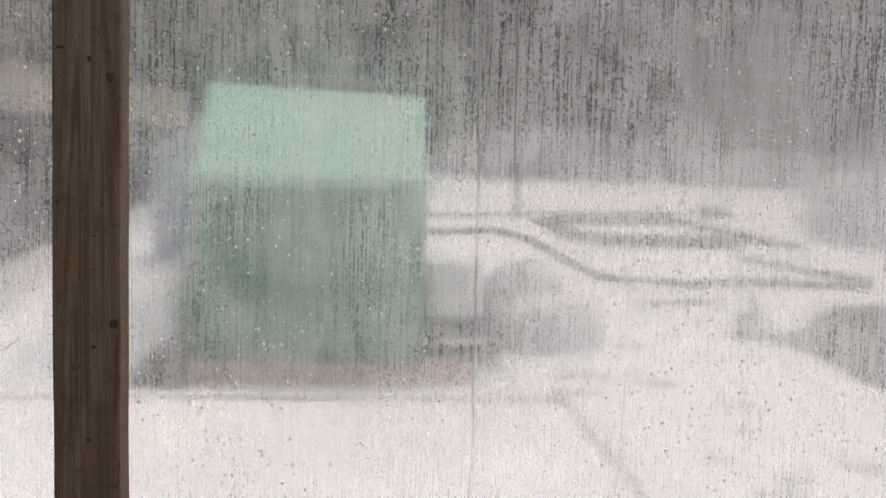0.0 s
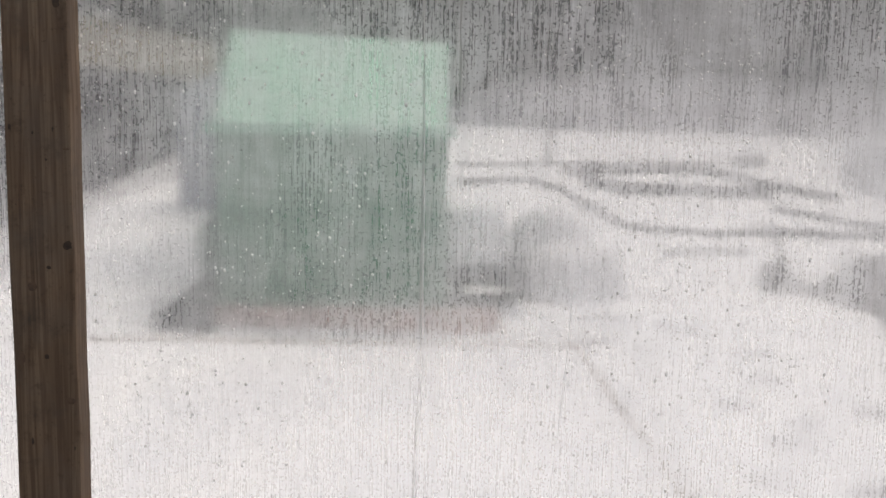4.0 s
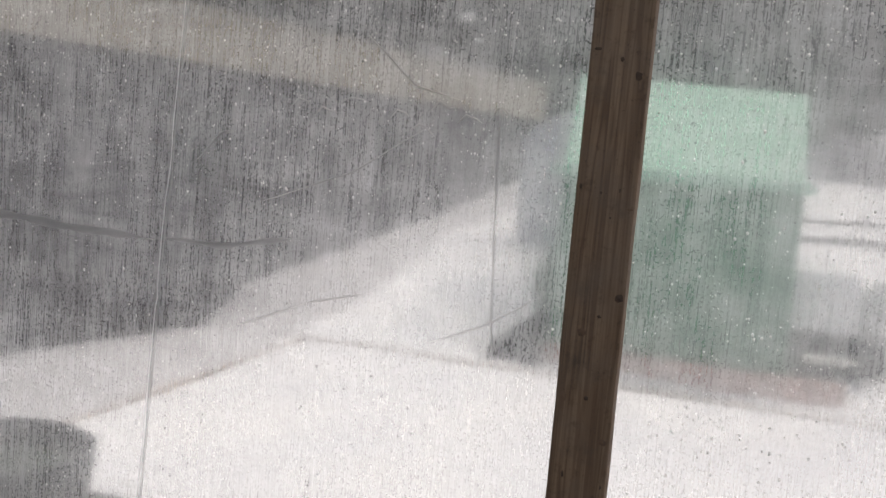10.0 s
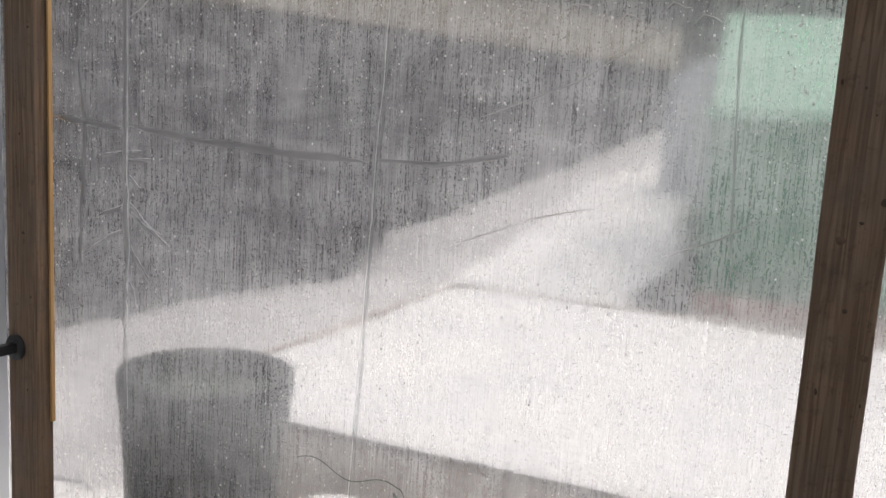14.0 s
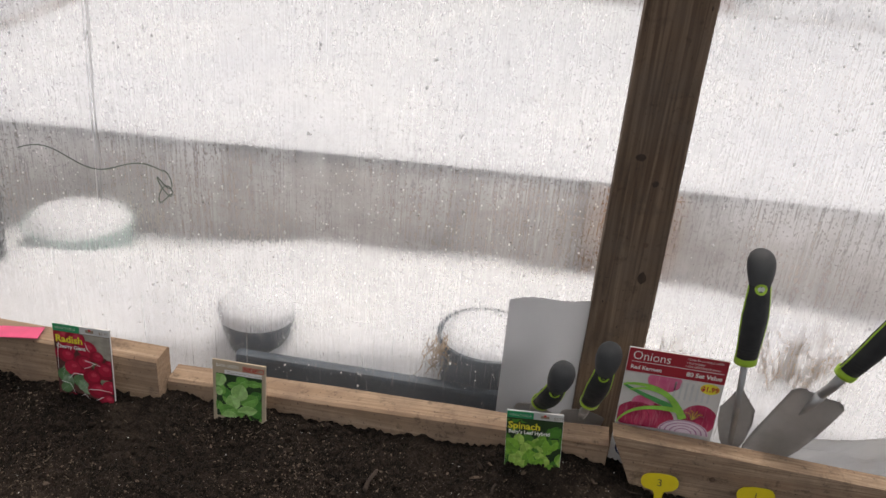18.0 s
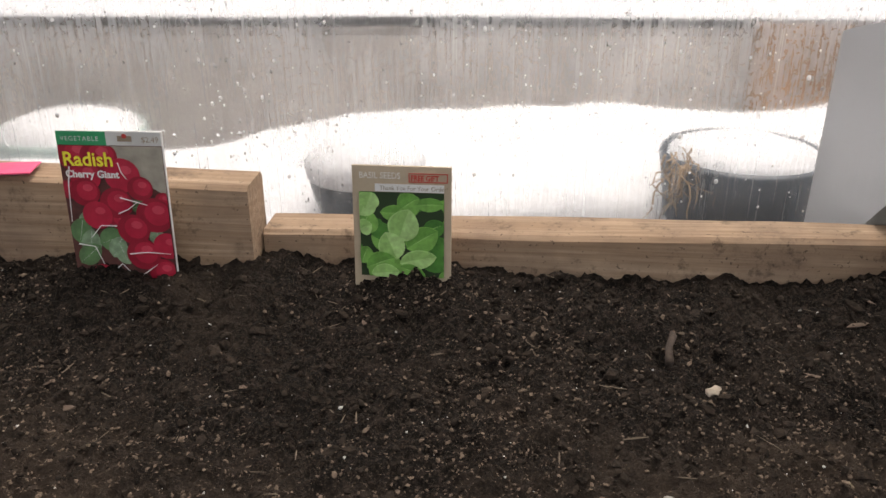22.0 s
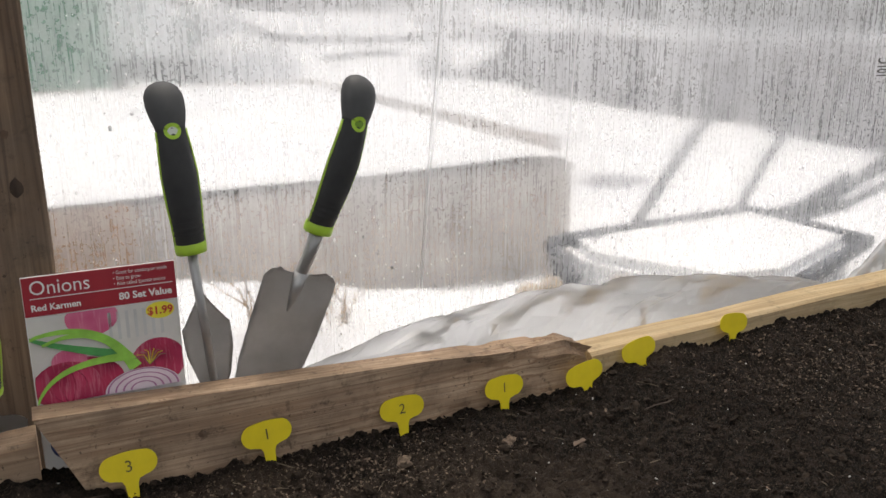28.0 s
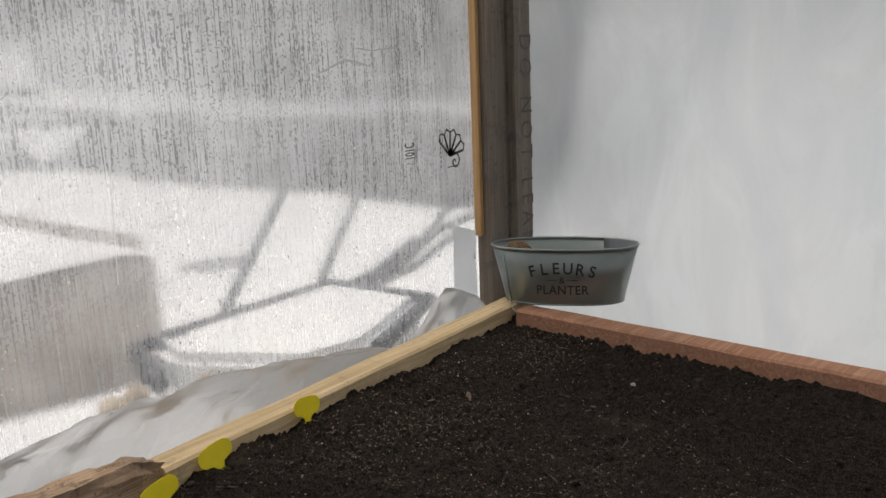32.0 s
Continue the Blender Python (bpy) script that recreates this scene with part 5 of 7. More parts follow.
bm = bmesh.new()
rings = [[bm.verts.new(p) for p in oval(z, k, inset=ins)] for z, k, ins in ((0.0, 0.80, 0.01), (0.0, 0.81, 0), (0.004, 0.82, 0), (0.055, 0.905, 0), (0.108, 0.995, 0), (0.108, 0.995, 0.0012), (0.055, 0.905, 0.0012), (0.006, 0.82, 0.0012))]
for a, b in zip(rings, rings[1:]):
    for k in range(48):
        bm.faces.new((a[k], a[(k + 1) % 48], b[(k + 1) % 48], b[k]))
bm.faces.new(rings[-1])
bm.faces.new(rings[0][::-1])
part("body", bm, ZINC, tub, "", True)
part("rim", tube([p for p in oval(0.110, 1.0)] + [oval(0.110, 1.0)[0], oval(0.110, 1.0)[1]], 0.0026, 8), ZINC, tub, "rolled rim", True)
part("foot_rim", tube([p for p in oval(0.001, 0.81)] + [oval(0.001, 0.81)[0], oval(0.001, 0.81)[1]], 0.0018, 8), ZINC, tub, "", True)
part("seam", tube([(-0.098, -0.047, 0.004), (-0.105, -0.049, 0.055), (-0.112, -0.053, 0.106)], 0.0018, 6), ZINC, tub, "soldered side seam", True)


def on_tub(ob):
    """Bends flat lettering round the front of the tub."""
    for v in ob.data.vertices:
        k = 0.82 + 0.17 * v.co.z / 0.108
        a = max(-0.98, min(0.98, v.co.x / (L * k)))
        th = math.acos(a)
        v.co.y = -(D * k) * math.sin(th) * (1 + 0.08 * math.cos(2 * th)) - 0.0012


for i, ch in enumerate("FLEURS"):
    u = (i - 2.5) / 2.5
    ob = words(ch, 0.032, INK, tub, pose(0.054 * u, 0, 0.064 - 0.007 * u * u, 0, 14 * u, 0), "lettering", "CENTER", wide=0.9, heavy=0.0004)
    on_tub(ob)
on_tub(words("&", 0.018, INK, tub, pose(0, 0, 0.045), "lettering", "CENTER"))
on_tub(words("PLANTER", 0.0255, INK, tub, pose(0, 0, 0.023), "lettering", "CENTER", spacing=1.08, wide=0.88, heavy=0.0003))
for s in (-1, 1):
    on_tub(part("dash", box(s * 0.020 - 0.010, -0.0002, 0.0505, s * 0.020 + 0.010, 0.0002, 0.0516), INK, tub))
ball = thing("twine_ball", "brown ball of garden twine inside the tub", "twine", pose(1.09, 1.098, 0.500))
TWINE = plain("brown_twine", (0.22, 0.14, 0.085), 0.9, 0, 0.3, 90, 0.5, 400)
bm = bmesh.new()
bmesh.ops.create_uvsphere(bm, u_segments=20, v_segments=12, radius=0.030)
part("core", bm, TWINE, ball, "", True)
for k in range(22):
    m = pose(0, 0, 0, 37 * k, 61 * k, 23 * k)
    part("winding", tube([m @ Vector((0.0305 * math.cos(a), 0.0305 * math.sin(a), 0.004 * math.sin(3 * a + k))) for a in [2 * math.pi * i / 24 for i in range(25)]], 0.0014, 5), TWINE, ball, "", True)
CORD = plain("pale_cord", (0.52, 0.44, 0.34), 0.9, 0, 0.2, 200)
cord = thing("twine_end", "loose end of pale twine hanging from the tub", "twine")
part("strand", tube([(1.086, 1.118, 0.524), (1.074, 1.112, 0.520), (1.068, 1.106, 0.47), (1.064, 1.100, 0.425), (1.050, 1.085, 0.405), (1.042, 1.060, 0.396), (1.035, 1.03, 0.386)], 0.0012, 6), CORD, cord, "", True)

# ---- wire on the film ----
wire = thing("garden_wire", "thin dark green wire hooked on the film", "wire")
pts = [(-1.325 + 0.24 * t, 1.214, 0.706 + 0.012 * math.sin(t * 9) - 0.012 * t) for t in [i / 20 for i in range(21)]]
pts += [(-1.083 + 0.012 * math.sin(2.2 * a), 1.212, 0.690 - 0.006 * a + 0.012 * math.cos(3 * a)) for a in [i * 0.25 for i in range(26)]]
part("strand", tube(pts, 0.0009, 5), plain("green_wire", (0.05, 0.08, 0.06), 0.5), wire, "", True)


# ---- outside: ground ----
def dent(x, y, cx, cy, r, deep):
    return deep * math.exp(-((x - cx) ** 2 + (y - cy) ** 2) / (r * r))


DENTS = ((1.98, 5.06, 0.16, 0.09), (2.39, 5.74, 0.2, 0.10), (2.06, 4.45, 0.2, 0.10), (2.30, 4.75, 0.15, 0.08), (2.56, 9.3, 0.3, 0.12), (2.24, 7.25, 0.25, 0.09), (1.7, 7.6, 0.3, 0.09), (1.45, 6.7, 0.2, 0.07), (2.6, 6.5, 0.2, 0.08), (2.75, 4.9, 0.2, 0.08), (1.75, 3.9, 0.16, 0.07), (2.2, 3.7, 0.2, 0.08))


def ground_height(x, y):
    p = Vector((x * 0.5, y * 0.5, 0))
    hill = min(4.6, max(0.0, y - 10.5) * 0.135 + max(0.0, y - 10.5) ** 2 * 0.0006)
    base = 0.02 + hill + 0.05 * noise.noise(p) * min(1.0, max(0.0, (abs(y) - 2.2) * 0.3)) + 0.03 * noise.noise(p * 4)
    if y < 1.3 and -2.3 < x < 1.5 and y > -2.6:
        return -0.08
    if 3.4 < y < 10.5 and x > 1.2:
        base -= sum(dent(x, y, *d) for d in DENTS)
    # snow between the raised bed and the shed
    if 4.3 < y < 8.2 and -2.6 < x < 1.6:
        k = min(1.0, (y - 4.3) / 0.3) * min(1.0, (8.2 - y) / 0.8) * min(1.0, (1.6 - x) / 0.6)
        base += k * lerp(y, ((4.3, 0.34), (5.5, 0.20), (6.6, -0.03), (7.1, -0.13), (8.2, -0.13)))
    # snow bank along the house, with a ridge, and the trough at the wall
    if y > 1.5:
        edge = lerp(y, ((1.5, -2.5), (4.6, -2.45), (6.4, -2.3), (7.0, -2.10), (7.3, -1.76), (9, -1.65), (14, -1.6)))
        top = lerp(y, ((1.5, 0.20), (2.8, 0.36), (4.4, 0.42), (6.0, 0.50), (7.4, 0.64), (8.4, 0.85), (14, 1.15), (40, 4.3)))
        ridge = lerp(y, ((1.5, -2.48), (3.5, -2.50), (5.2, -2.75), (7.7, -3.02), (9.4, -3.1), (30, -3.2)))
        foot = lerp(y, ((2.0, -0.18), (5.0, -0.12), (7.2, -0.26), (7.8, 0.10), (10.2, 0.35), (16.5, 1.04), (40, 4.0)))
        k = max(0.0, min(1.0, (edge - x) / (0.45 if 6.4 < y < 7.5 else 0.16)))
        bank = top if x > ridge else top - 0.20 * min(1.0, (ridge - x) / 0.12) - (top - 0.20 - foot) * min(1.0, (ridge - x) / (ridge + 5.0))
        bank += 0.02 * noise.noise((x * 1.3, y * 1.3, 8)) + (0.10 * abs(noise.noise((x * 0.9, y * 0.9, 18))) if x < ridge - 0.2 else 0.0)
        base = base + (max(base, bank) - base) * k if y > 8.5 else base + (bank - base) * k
    # the narrow strip between the greenhouse and the raised bed
    if 1.25 < y < 2.5 and -2.5 < x < 1.6:
        crest = lerp(x, ((-2.4, 0.20), (-1.6, 0.275), (-0.95, 0.37), (-0.35, 0.40), (0.1, 0.36), (0.45, 0.30), (0.7, 0.26), (1.5, 0.24)))
        crest += 0.035 * noise.noise((x * 3.4, y * 2.0, 2)) + 0.015 * noise.noise((x * 9, y * 5, 5))
        base = max(base, crest * lerp(y, ((1.25, 0.3), (1.262, 0.55), (1.285, 0.84), (1.36, 0.88), (1.43, 0.94), (1.55, 0.98), (1.64, 1.0), (1.85, 0.72), (2.1, 0.50), (2.5, 0.4))))
    return base


xs = sorted(set([-90, -60, -40, -30, -22, -16, -12] + [round(-9 + 0.22 * i, 3) for i in range(92)] + [round(1.8 + 0.09 * i, 3) for i in range(36)] + [round(-3.6 + 0.08 * i, 3) for i in range(14)] + [round(-2.6 + 0.045 * i, 3) for i in range(98)] + [12, 14, 17, 21, 26, 34, 46, 65, 90]))
ys = sorted(set([-90, -50, -25, -12, -6, -3] + [round(-2.8 + 0.4 * i, 3) for i in range(11)] + [round(1.24 + 0.045 * i, 3) for i in range(40)] + [round(3.0 + 0.1 * i, 3) for i in range(120)] + [15 + i for i in range(30)] + [50, 60, 80, 110]))
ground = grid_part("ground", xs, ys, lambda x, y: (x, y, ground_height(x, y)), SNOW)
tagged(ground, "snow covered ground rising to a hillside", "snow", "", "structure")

# a greyer snow sheet just above the ground, from the ridge to the house
SNOW_GREYER = plain("greyer_snow", (0.60, 0.605, 0.63), 0.85, 0, 0.12, 2.5, 0.4, 30)


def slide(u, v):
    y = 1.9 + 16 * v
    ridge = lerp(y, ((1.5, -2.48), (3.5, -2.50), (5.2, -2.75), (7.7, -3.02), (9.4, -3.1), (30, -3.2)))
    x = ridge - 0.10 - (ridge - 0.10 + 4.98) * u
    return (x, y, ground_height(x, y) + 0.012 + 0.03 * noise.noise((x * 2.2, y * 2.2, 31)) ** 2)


tagged(grid_part("snow_bank", list(np.linspace(0, 1, 40)), list(np.linspace(0, 1, 120)), slide, SNOW_GREYER), "greyer snow sheet between ridge and house", "snow", "", "structure")

# ---- raised bed outside ----
rb = thing("raised_bed", "snow filled raised garden bed with damp brown walls", "garden bed")
CX = (-2.42, 0.955)


def bed_y(x):
    return 2.165 + 0.07 * (x - 1.0)


def slab(name, pts, z0, z1, mat_, parent, bevel=0.012, label=""):
    bm = bmesh.new()
    low = [bm.verts.new((x, y, z0)) for x, y in pts]
    high = [bm.verts.new((x, y, z1)) for x, y in pts]
    n = len(pts)
    for k in range(n):
        bm.faces.new((low[k], low[(k + 1) % n], high[(k + 1) % n], high[k]))
    bm.faces.new(high)
    bm.faces.new(low[::-1])
    bmesh.ops.recalc_face_normals(bm, faces=bm.faces[:])
    if bevel:
        bmesh.ops.bevel(bm, geom=bm.edges[:], offset=bevel, segments=2, affect="EDGES")
    return part(name, bm, mat_, parent, label)


a, b = CX
slab("near_wall", [(a, bed_y(a)), (b, bed_y(b)), (b, bed_y(b) + 0.05), (a, bed_y(a) + 0.05)], -0.05, 0.425, BED_SIDE, rb)
slab("far_wall", [(a - 0.1, 4.38), (b - 0.02, 4.42), (b - 0.02, 4.47), (a - 0.1, 4.43)], -0.05, 0.468, BED_SIDE, rb)
slab("end_wall", [(b - 0.03, bed_y(b) + 0.052), (b, bed_y(b) + 0.052), (b - 0.022, 4.418), (b - 0.050, 4.418)], -0.05, 0.476, BED_SIDE, rb)
slab("end_wall", [(a, bed_y(a) + 0.052), (a + 0.05, bed_y(a) + 0.052), (a - 0.05, 4.378), (a - 0.1, 4.378)], -0.05, 0.456, BED_SIDE, rb)


def bed_snow(u, v):
    x = a + 0.0 + (b - a) * u
    y0, y1 = bed_y(x) + 0.004, 4.46
    y = y0 + (y1 - y0) * v
    e = min(u, 1 - u) * (b - a)
    f = min(v, 1 - v) * (y1 - y0)
    drop = 0.05 * (0.6 * math.exp(-e / 0.06) + (0.5 * math.exp(-f / 0.05) if v > 0.5 else 0.35 * math.exp(-f / 0.03)))
    return (x - 0.1 * v * (1 - u), y, 0.462 - drop + 0.012 * noise.noise((x * 1.5, y * 1.5, 3)))


cap = grid_part("snow_cap", list(np.linspace(0, 1, 70)), list(np.linspace(0, 1, 50)), bed_snow, SNOW, rb, "smooth snow filling the bed")

# ---- shed ----
shed = thing("garden_shed", "green plastic covered garden shed with a mint roof", "shed", pose(-0.70, 7.5, 0))
part("front_wall", box(-0.98, 0, -0.05, 0.98, 0.06, 1.66), SHED_GREEN, shed, "green woven plastic front cover")
for k in range(4):
    part("frame_post", box(-0.97 + 0.63 * k, 0.064, 0.02, -0.935 + 0.63 * k, 0.10, 1.62), SHED_MINT, shed)
part("frame_rail", box(-0.91, 0.11, 0.30, 0.91, 0.15, 0.42), SHED_GREY, shed)
part("side_wall", box(0.92, 0.062, -0.05, 0.98, 2.9, 1.66), SHED_GREEN, shed)
part("side_wall", box(-0.98, 0.062, -0.05, -0.92, 2.9, 1.66), SHED_GREEN, shed)
part("back_wall", box(-0.98, 2.9, -0.05, 0.98, 2.96, 1.66), SHED_GREEN, shed)


def roof_sheet(u, v):
    x0, x1 = -0.95 - 0.24 * v, 0.97 + 0.02 * v
    return (x0 + (x1 - x0) * u, -0.18 + 1.70 * v, 1.64 + 0.96 * v - 0.09 * u * v + 0.003 * math.sin(u * 2 * math.pi * 14))


roof = grid_part("roof", list(np.linspace(0, 1, 113)), list(np.linspace(0, 1, 3)), roof_sheet, SHED_MINT, shed, "mint green ribbed metal roof", False)
grid_part("roof", list(np.linspace(0, 1, 113)), list(np.linspace(0, 1, 3)), lambda u, v: (roof_sheet(u, 1)[0], 1.52 + 1.6 * v, roof_sheet(u, 1)[2] - 0.9 * v), SHED_MINT, shed, "mint green ribbed metal roof", False)
part("fascia", box(-1.04, -0.19, 1.55, 1.04, -0.165, 1.635, 0.004), SHED_MINT, shed, "mint green fascia board")
part("skid", box(-1.40, -0.16, -0.34, -0.72, -0.02, 0.09, 0.01), plain("dark_red_brown_timber", (0.50, 0.36, 0.33), 0.85, 0, 0.3, 8), shed, "dark reddish skid beam")
part("skid", box(-0.70, -0.14, -0.30, 1.44, -0.02, 0.09, 0.01), bpy.data.materials["dark_red_brown_timber"], shed, "dark reddish skid beam")
# added dark plate for the shade in the gap between snow bank and shed
gap_shade_ob = thing("gap_shade_sheet", "dark sheet standing in for the shade beside the shed", "tarpaulin", pose(0, 7.0, 0))
part("sheet", outline([(-2.09, -0.2), (-1.62, -0.2), (-1.60, 0.46), (-1.68, 0.40), (-1.86, 0.25), (-2.07, 0.08)], 0.03), POT, gap_shade_ob)
lean_to = thing("lean_to", "lavender grey panelled lean-to beside the shed", "shed", pose(0, 8.5, 0))
pts = [(-2.31, 0.70), (-1.60, 0.70), (-1.60, 2.22), (-1.90, 2.17), (-2.25, 1.965), (-2.31, 1.88)]
part("panel_wall", outline([(x, z) for x, z in pts], 0.5), SHED_GREY, lean_to)
for k in range(4):
    part("panel_rib", box(-2.22 + 0.14 * k, -0.014, 0.9, -2.20 + 0.14 * k, -0.001, 1.95 + 0.06 * k), SHED_GREY, lean_to)


def mound(name, cx, cy, z0, rx, ry, h, mat_, label, category, seed=0, power=1.0):
    ob = thing(name, label, category, pose(cx, cy, z0))
    n = 22
    rows = []

    def f(u, v):
        r = v
        ang = 2 * math.pi * u
        wob = 1 + 0.22 * noise.noise((math.cos(ang) * 1.4, math.sin(ang) * 1.4, seed))
        z = h * (1 - r ** 2) ** power + 0.06 * h * noise.noise((r * math.cos(ang) * 3, r * math.sin(ang) * 3, seed + 5))
        return (rx * r * wob * math.cos(ang), ry * r * wob * math.sin(ang), z - (0.05 if v >= 1 else 0))
    grid_part("heap", list(np.linspace(0, 1, 33)), list(np.linspace(0.0, 1, 14)), f, mat_, ob)
    return ob


TARP_GREY = plain("grey_tarpaulin", (0.62, 0.63, 0.65), 0.6, 0, 0.15, 3)
# colour of the earth bank, and of the shade mound beside the shed
EARTH_AND_GAP = plain("damp_earth_and_gap_shade", (0.09, 0.088, 0.098), 0.9, 0, 0.6, 3, 0.4, 30)
mound("tarp_heap", 1.55, 8.75, 0.0, 0.58, 0.5, 0.56, TARP_GREY, "pile under a grey tarpaulin in the snow", "tarpaulin", 8, 0.3)
mound("tarp_heap", 1.42, 9.6, 0.0, 0.60, 0.4, 0.86, TARP_GREY, "taller pile under a grey tarpaulin", "tarpaulin", 12, 0.6)
# shade of the snow dents, painted as flat grey mounds in them
DENT_SHADE = plain("dent_shade_grey", (0.27, 0.27, 0.30), 0.9, 0, 0.2, 6)
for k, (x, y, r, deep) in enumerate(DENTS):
    mound("dent_shade", x, y, ground_height(x, y) + 0.0, 1.5 * r, 0.9 * r, 0.045 + 0.10 * (r - 0.15), DENT_SHADE, "grey patch painting the shade in a snow dent", "snow", 60 + k, 0.6)
# added dark mound, more of the shade in the gap by the shed
mound("gap_shade_mound", -1.86, 6.98, -0.12, 0.24, 0.25, 0.12, EARTH_AND_GAP, "dark mound standing in for the shade beside the shed", "earth", 15, 0.5)
bank = thing("earth_bank", "low dark earth bank edged with snow", "bank", kind="structure")


def bank_face(u, v):
    y = 3.4 + 6.2 * u
    rough = 0.10 * noise.noise((y * 1.3, v * 2, 6)) + 0.05 * noise.noise((y * 5, v * 4, 7))
    foot = lerp(y, ((3.4, 3.9), (6.6, 3.95), (8.0, 4.1), (9.6, 4.15)))
    k = int(round(v * 4))
    x = foot + (0.0, 0.12, 0.35, 0.9, 2.2)[k] + rough
    return (x, y, ground_height(x, y) - 0.03 + (-0.05, 0.30, 0.50, 0.55, -0.06)[k] * (1 + 1.6 * rough) * min(1.0, (1 - u) * 7 + 0.1))


grid_part("bank_side", list(np.linspace(0, 1, 90)), [0, 0.25, 0.5, 0.75, 1], bank_face, EARTH_AND_GAP, bank, "dark damp earth and stubble")

cart = thing("flat_cart", "low flat cart heaped with snow beside the shed", "cart", pose(0.72, 7.95, 0))
part("deck", box(-0.45, -0.03, 0.22, 0.32, 1.1, 0.37, 0.01), POT, cart, "dark steel deck")
part("snow_heap", box(-0.44, 0.0, 0.372, 0.12, 1.0, 0.93, 0.09, None, 3), SNOW, cart, "block of snow on the deck")
for sgn in (-1, 1):
    wheel = part("wheel", lathe([(0.02, -0.05), (0.13, -0.05), (0.17, -0.03), (0.17, 0.03), (0.13, 0.05), (0.02, 0.05)], 24), POT, cart, "black tyre", True)
    wheel.matrix_basis = pose(sgn * 0.30, 0.5, 0.12, 0, 90, 0)

# poles, pipes and rails lying on the slope
BARK_DARK = plain("dark_wet_bark", (0.16, 0.155, 0.165), 0.9, 0, 0.3, 6)


def lying(name, label, category, path, r, lift, wob=0.03, group=""):
    ob = thing(name, label, category, group=group)
    pts = []
    for (x0, y0), (x1, y1) in zip(path, path[1:]):
        n = max(3, int(math.hypot(x1 - x0, y1 - y0) / 0.4))
        for i in range(n):
            t = i / n
            x, y = x0 + (x1 - x0) * t, y0 + (y1 - y0) * t
            pts.append((x, y + wob * math.sin(7 * x), ground_height(x, y) + lift + r * 0.4 + wob * noise.noise((x * 1.1, y, 3))))
    part("length", tube(pts, r, 8), BARK_DARK, ob, "", True)
    return ob


lying("fallen_log", "dark bare log lying in the snow", "log", ((0.8, 26.0), (5.2, 26.3), (6.4, 25.9)), 0.11, 0.18)
lying("fallen_log", "dark bare log lying aslant in the snow", "log", ((6.0, 26.2), (7.5, 25.3)), 0.10, 0.02)
lying("fallen_log", "short dark log half sunk in the snow", "log", ((6.6, 18.9), (7.6, 19.2)), 0.14, 0.05)
lying("fence_rail", "thin dark rail lying in the snow", "rail", ((0.6, 18.1), (3.7, 18.6), (6.7, 18.9)), 0.035, 0.05, 0.01)
lying("bed_edge", "dark edge of a snowed-in garden bed", "bed edge", ((2.9, 17.6), (6.1, 17.7)), 0.07, 0.05, 0.01, "edges of the far bed")
lying("bed_edge", "dark edge of a snowed-in garden bed", "bed edge", ((3.0, 16.2), (3.6, 15.6), (5.4, 15.4), (6.5, 15.3)), 0.10, 0.06, 0.01, "edges of the far bed")
lying("bed_edge", "dark edge of a snowed-in garden bed", "bed edge", ((5.6, 17.7), (6.7, 16.2), (7.4, 14.8)), 0.07, 0.05, 0.01, "edges of the far bed")
lying("bed_edge", "dark edge of a snowed-in garden bed", "bed edge", ((2.8, 17.7), (3.5, 15.7)), 0.08, 0.05, 0.01, "edges of the far bed")
lying("black_pipe", "dark flexible pipe winding over the snow", "pipe", ((0.6, 16.3), (1.95, 16.5), (2.4, 15.7), (2.55, 14.7), (2.83, 13.6), (3.05, 12.9), (3.6, 12.6), (4.2, 12.4), (5.5, 12.55), (7.3, 12.55)), 0.055, 0.04, 0.04)
lying("fence_rail", "thin dark rail lying in the snow", "rail", ((3.15, 11.3), (3.9, 11.4), (4.45, 11.3)), 0.035, 0.03, 0.01)
lying("fence_rail", "thin dark rail lying in the snow", "rail", ((5.7, 14.3), (7.4, 12.6)), 0.045, 0.04, 0.02)
pole = thing("yard_pole", "thin dark pole standing in the snow", "pole", pose(2.5, 18.2, ground_height(2.5, 18.2)))
part("shaft", tube([(0, 0, -0.2), (0.01, 0, 0.9), (0, 0, 2.0)], [0.06, 0.055, 0.05], 10), BARK_DARK, pole, "", True)
snag = thing("dead_stem", "short dark dead stem leaning out of the snow", "branch", pose(3.95, 9.4, ground_height(3.95, 9.4)))
part("stem", tube([(0.18, -0.2, -0.1), (0.02, 0, 0.25), (-0.12, 0.1, 0.72)], [0.05, 0.05, 0.02], 8), BARK_DARK, snag, "", True)
part("stump", lathe([(0.01, -0.1), (0.16, -0.1), (0.13, 0.22), (0.09, 0.27), (0.01, 0.28)], 14), BARK_DARK, snag, "broken stump", True).location = (-0.06, 0.1, 0.0)
block = thing("covered_pile", "grey covered pile with snow on top", "pile", pose(9.6, 16.4, ground_height(9.6, 16.4)))
part("cover", box(-1.5, -0.5, -0.2, 1.7, 1.0, 1.05, 0.12, None, 3), TARP_GREY, block)
part("snow_top", box(-0.9, -0.4, 1.05, 1.6, 0.9, 1.3, 0.1, None, 3), SNOW, block, "snow on the cover")

# ---- house along the yard ----
house = thing("house", "long dark grey house with a tan eave", "house")


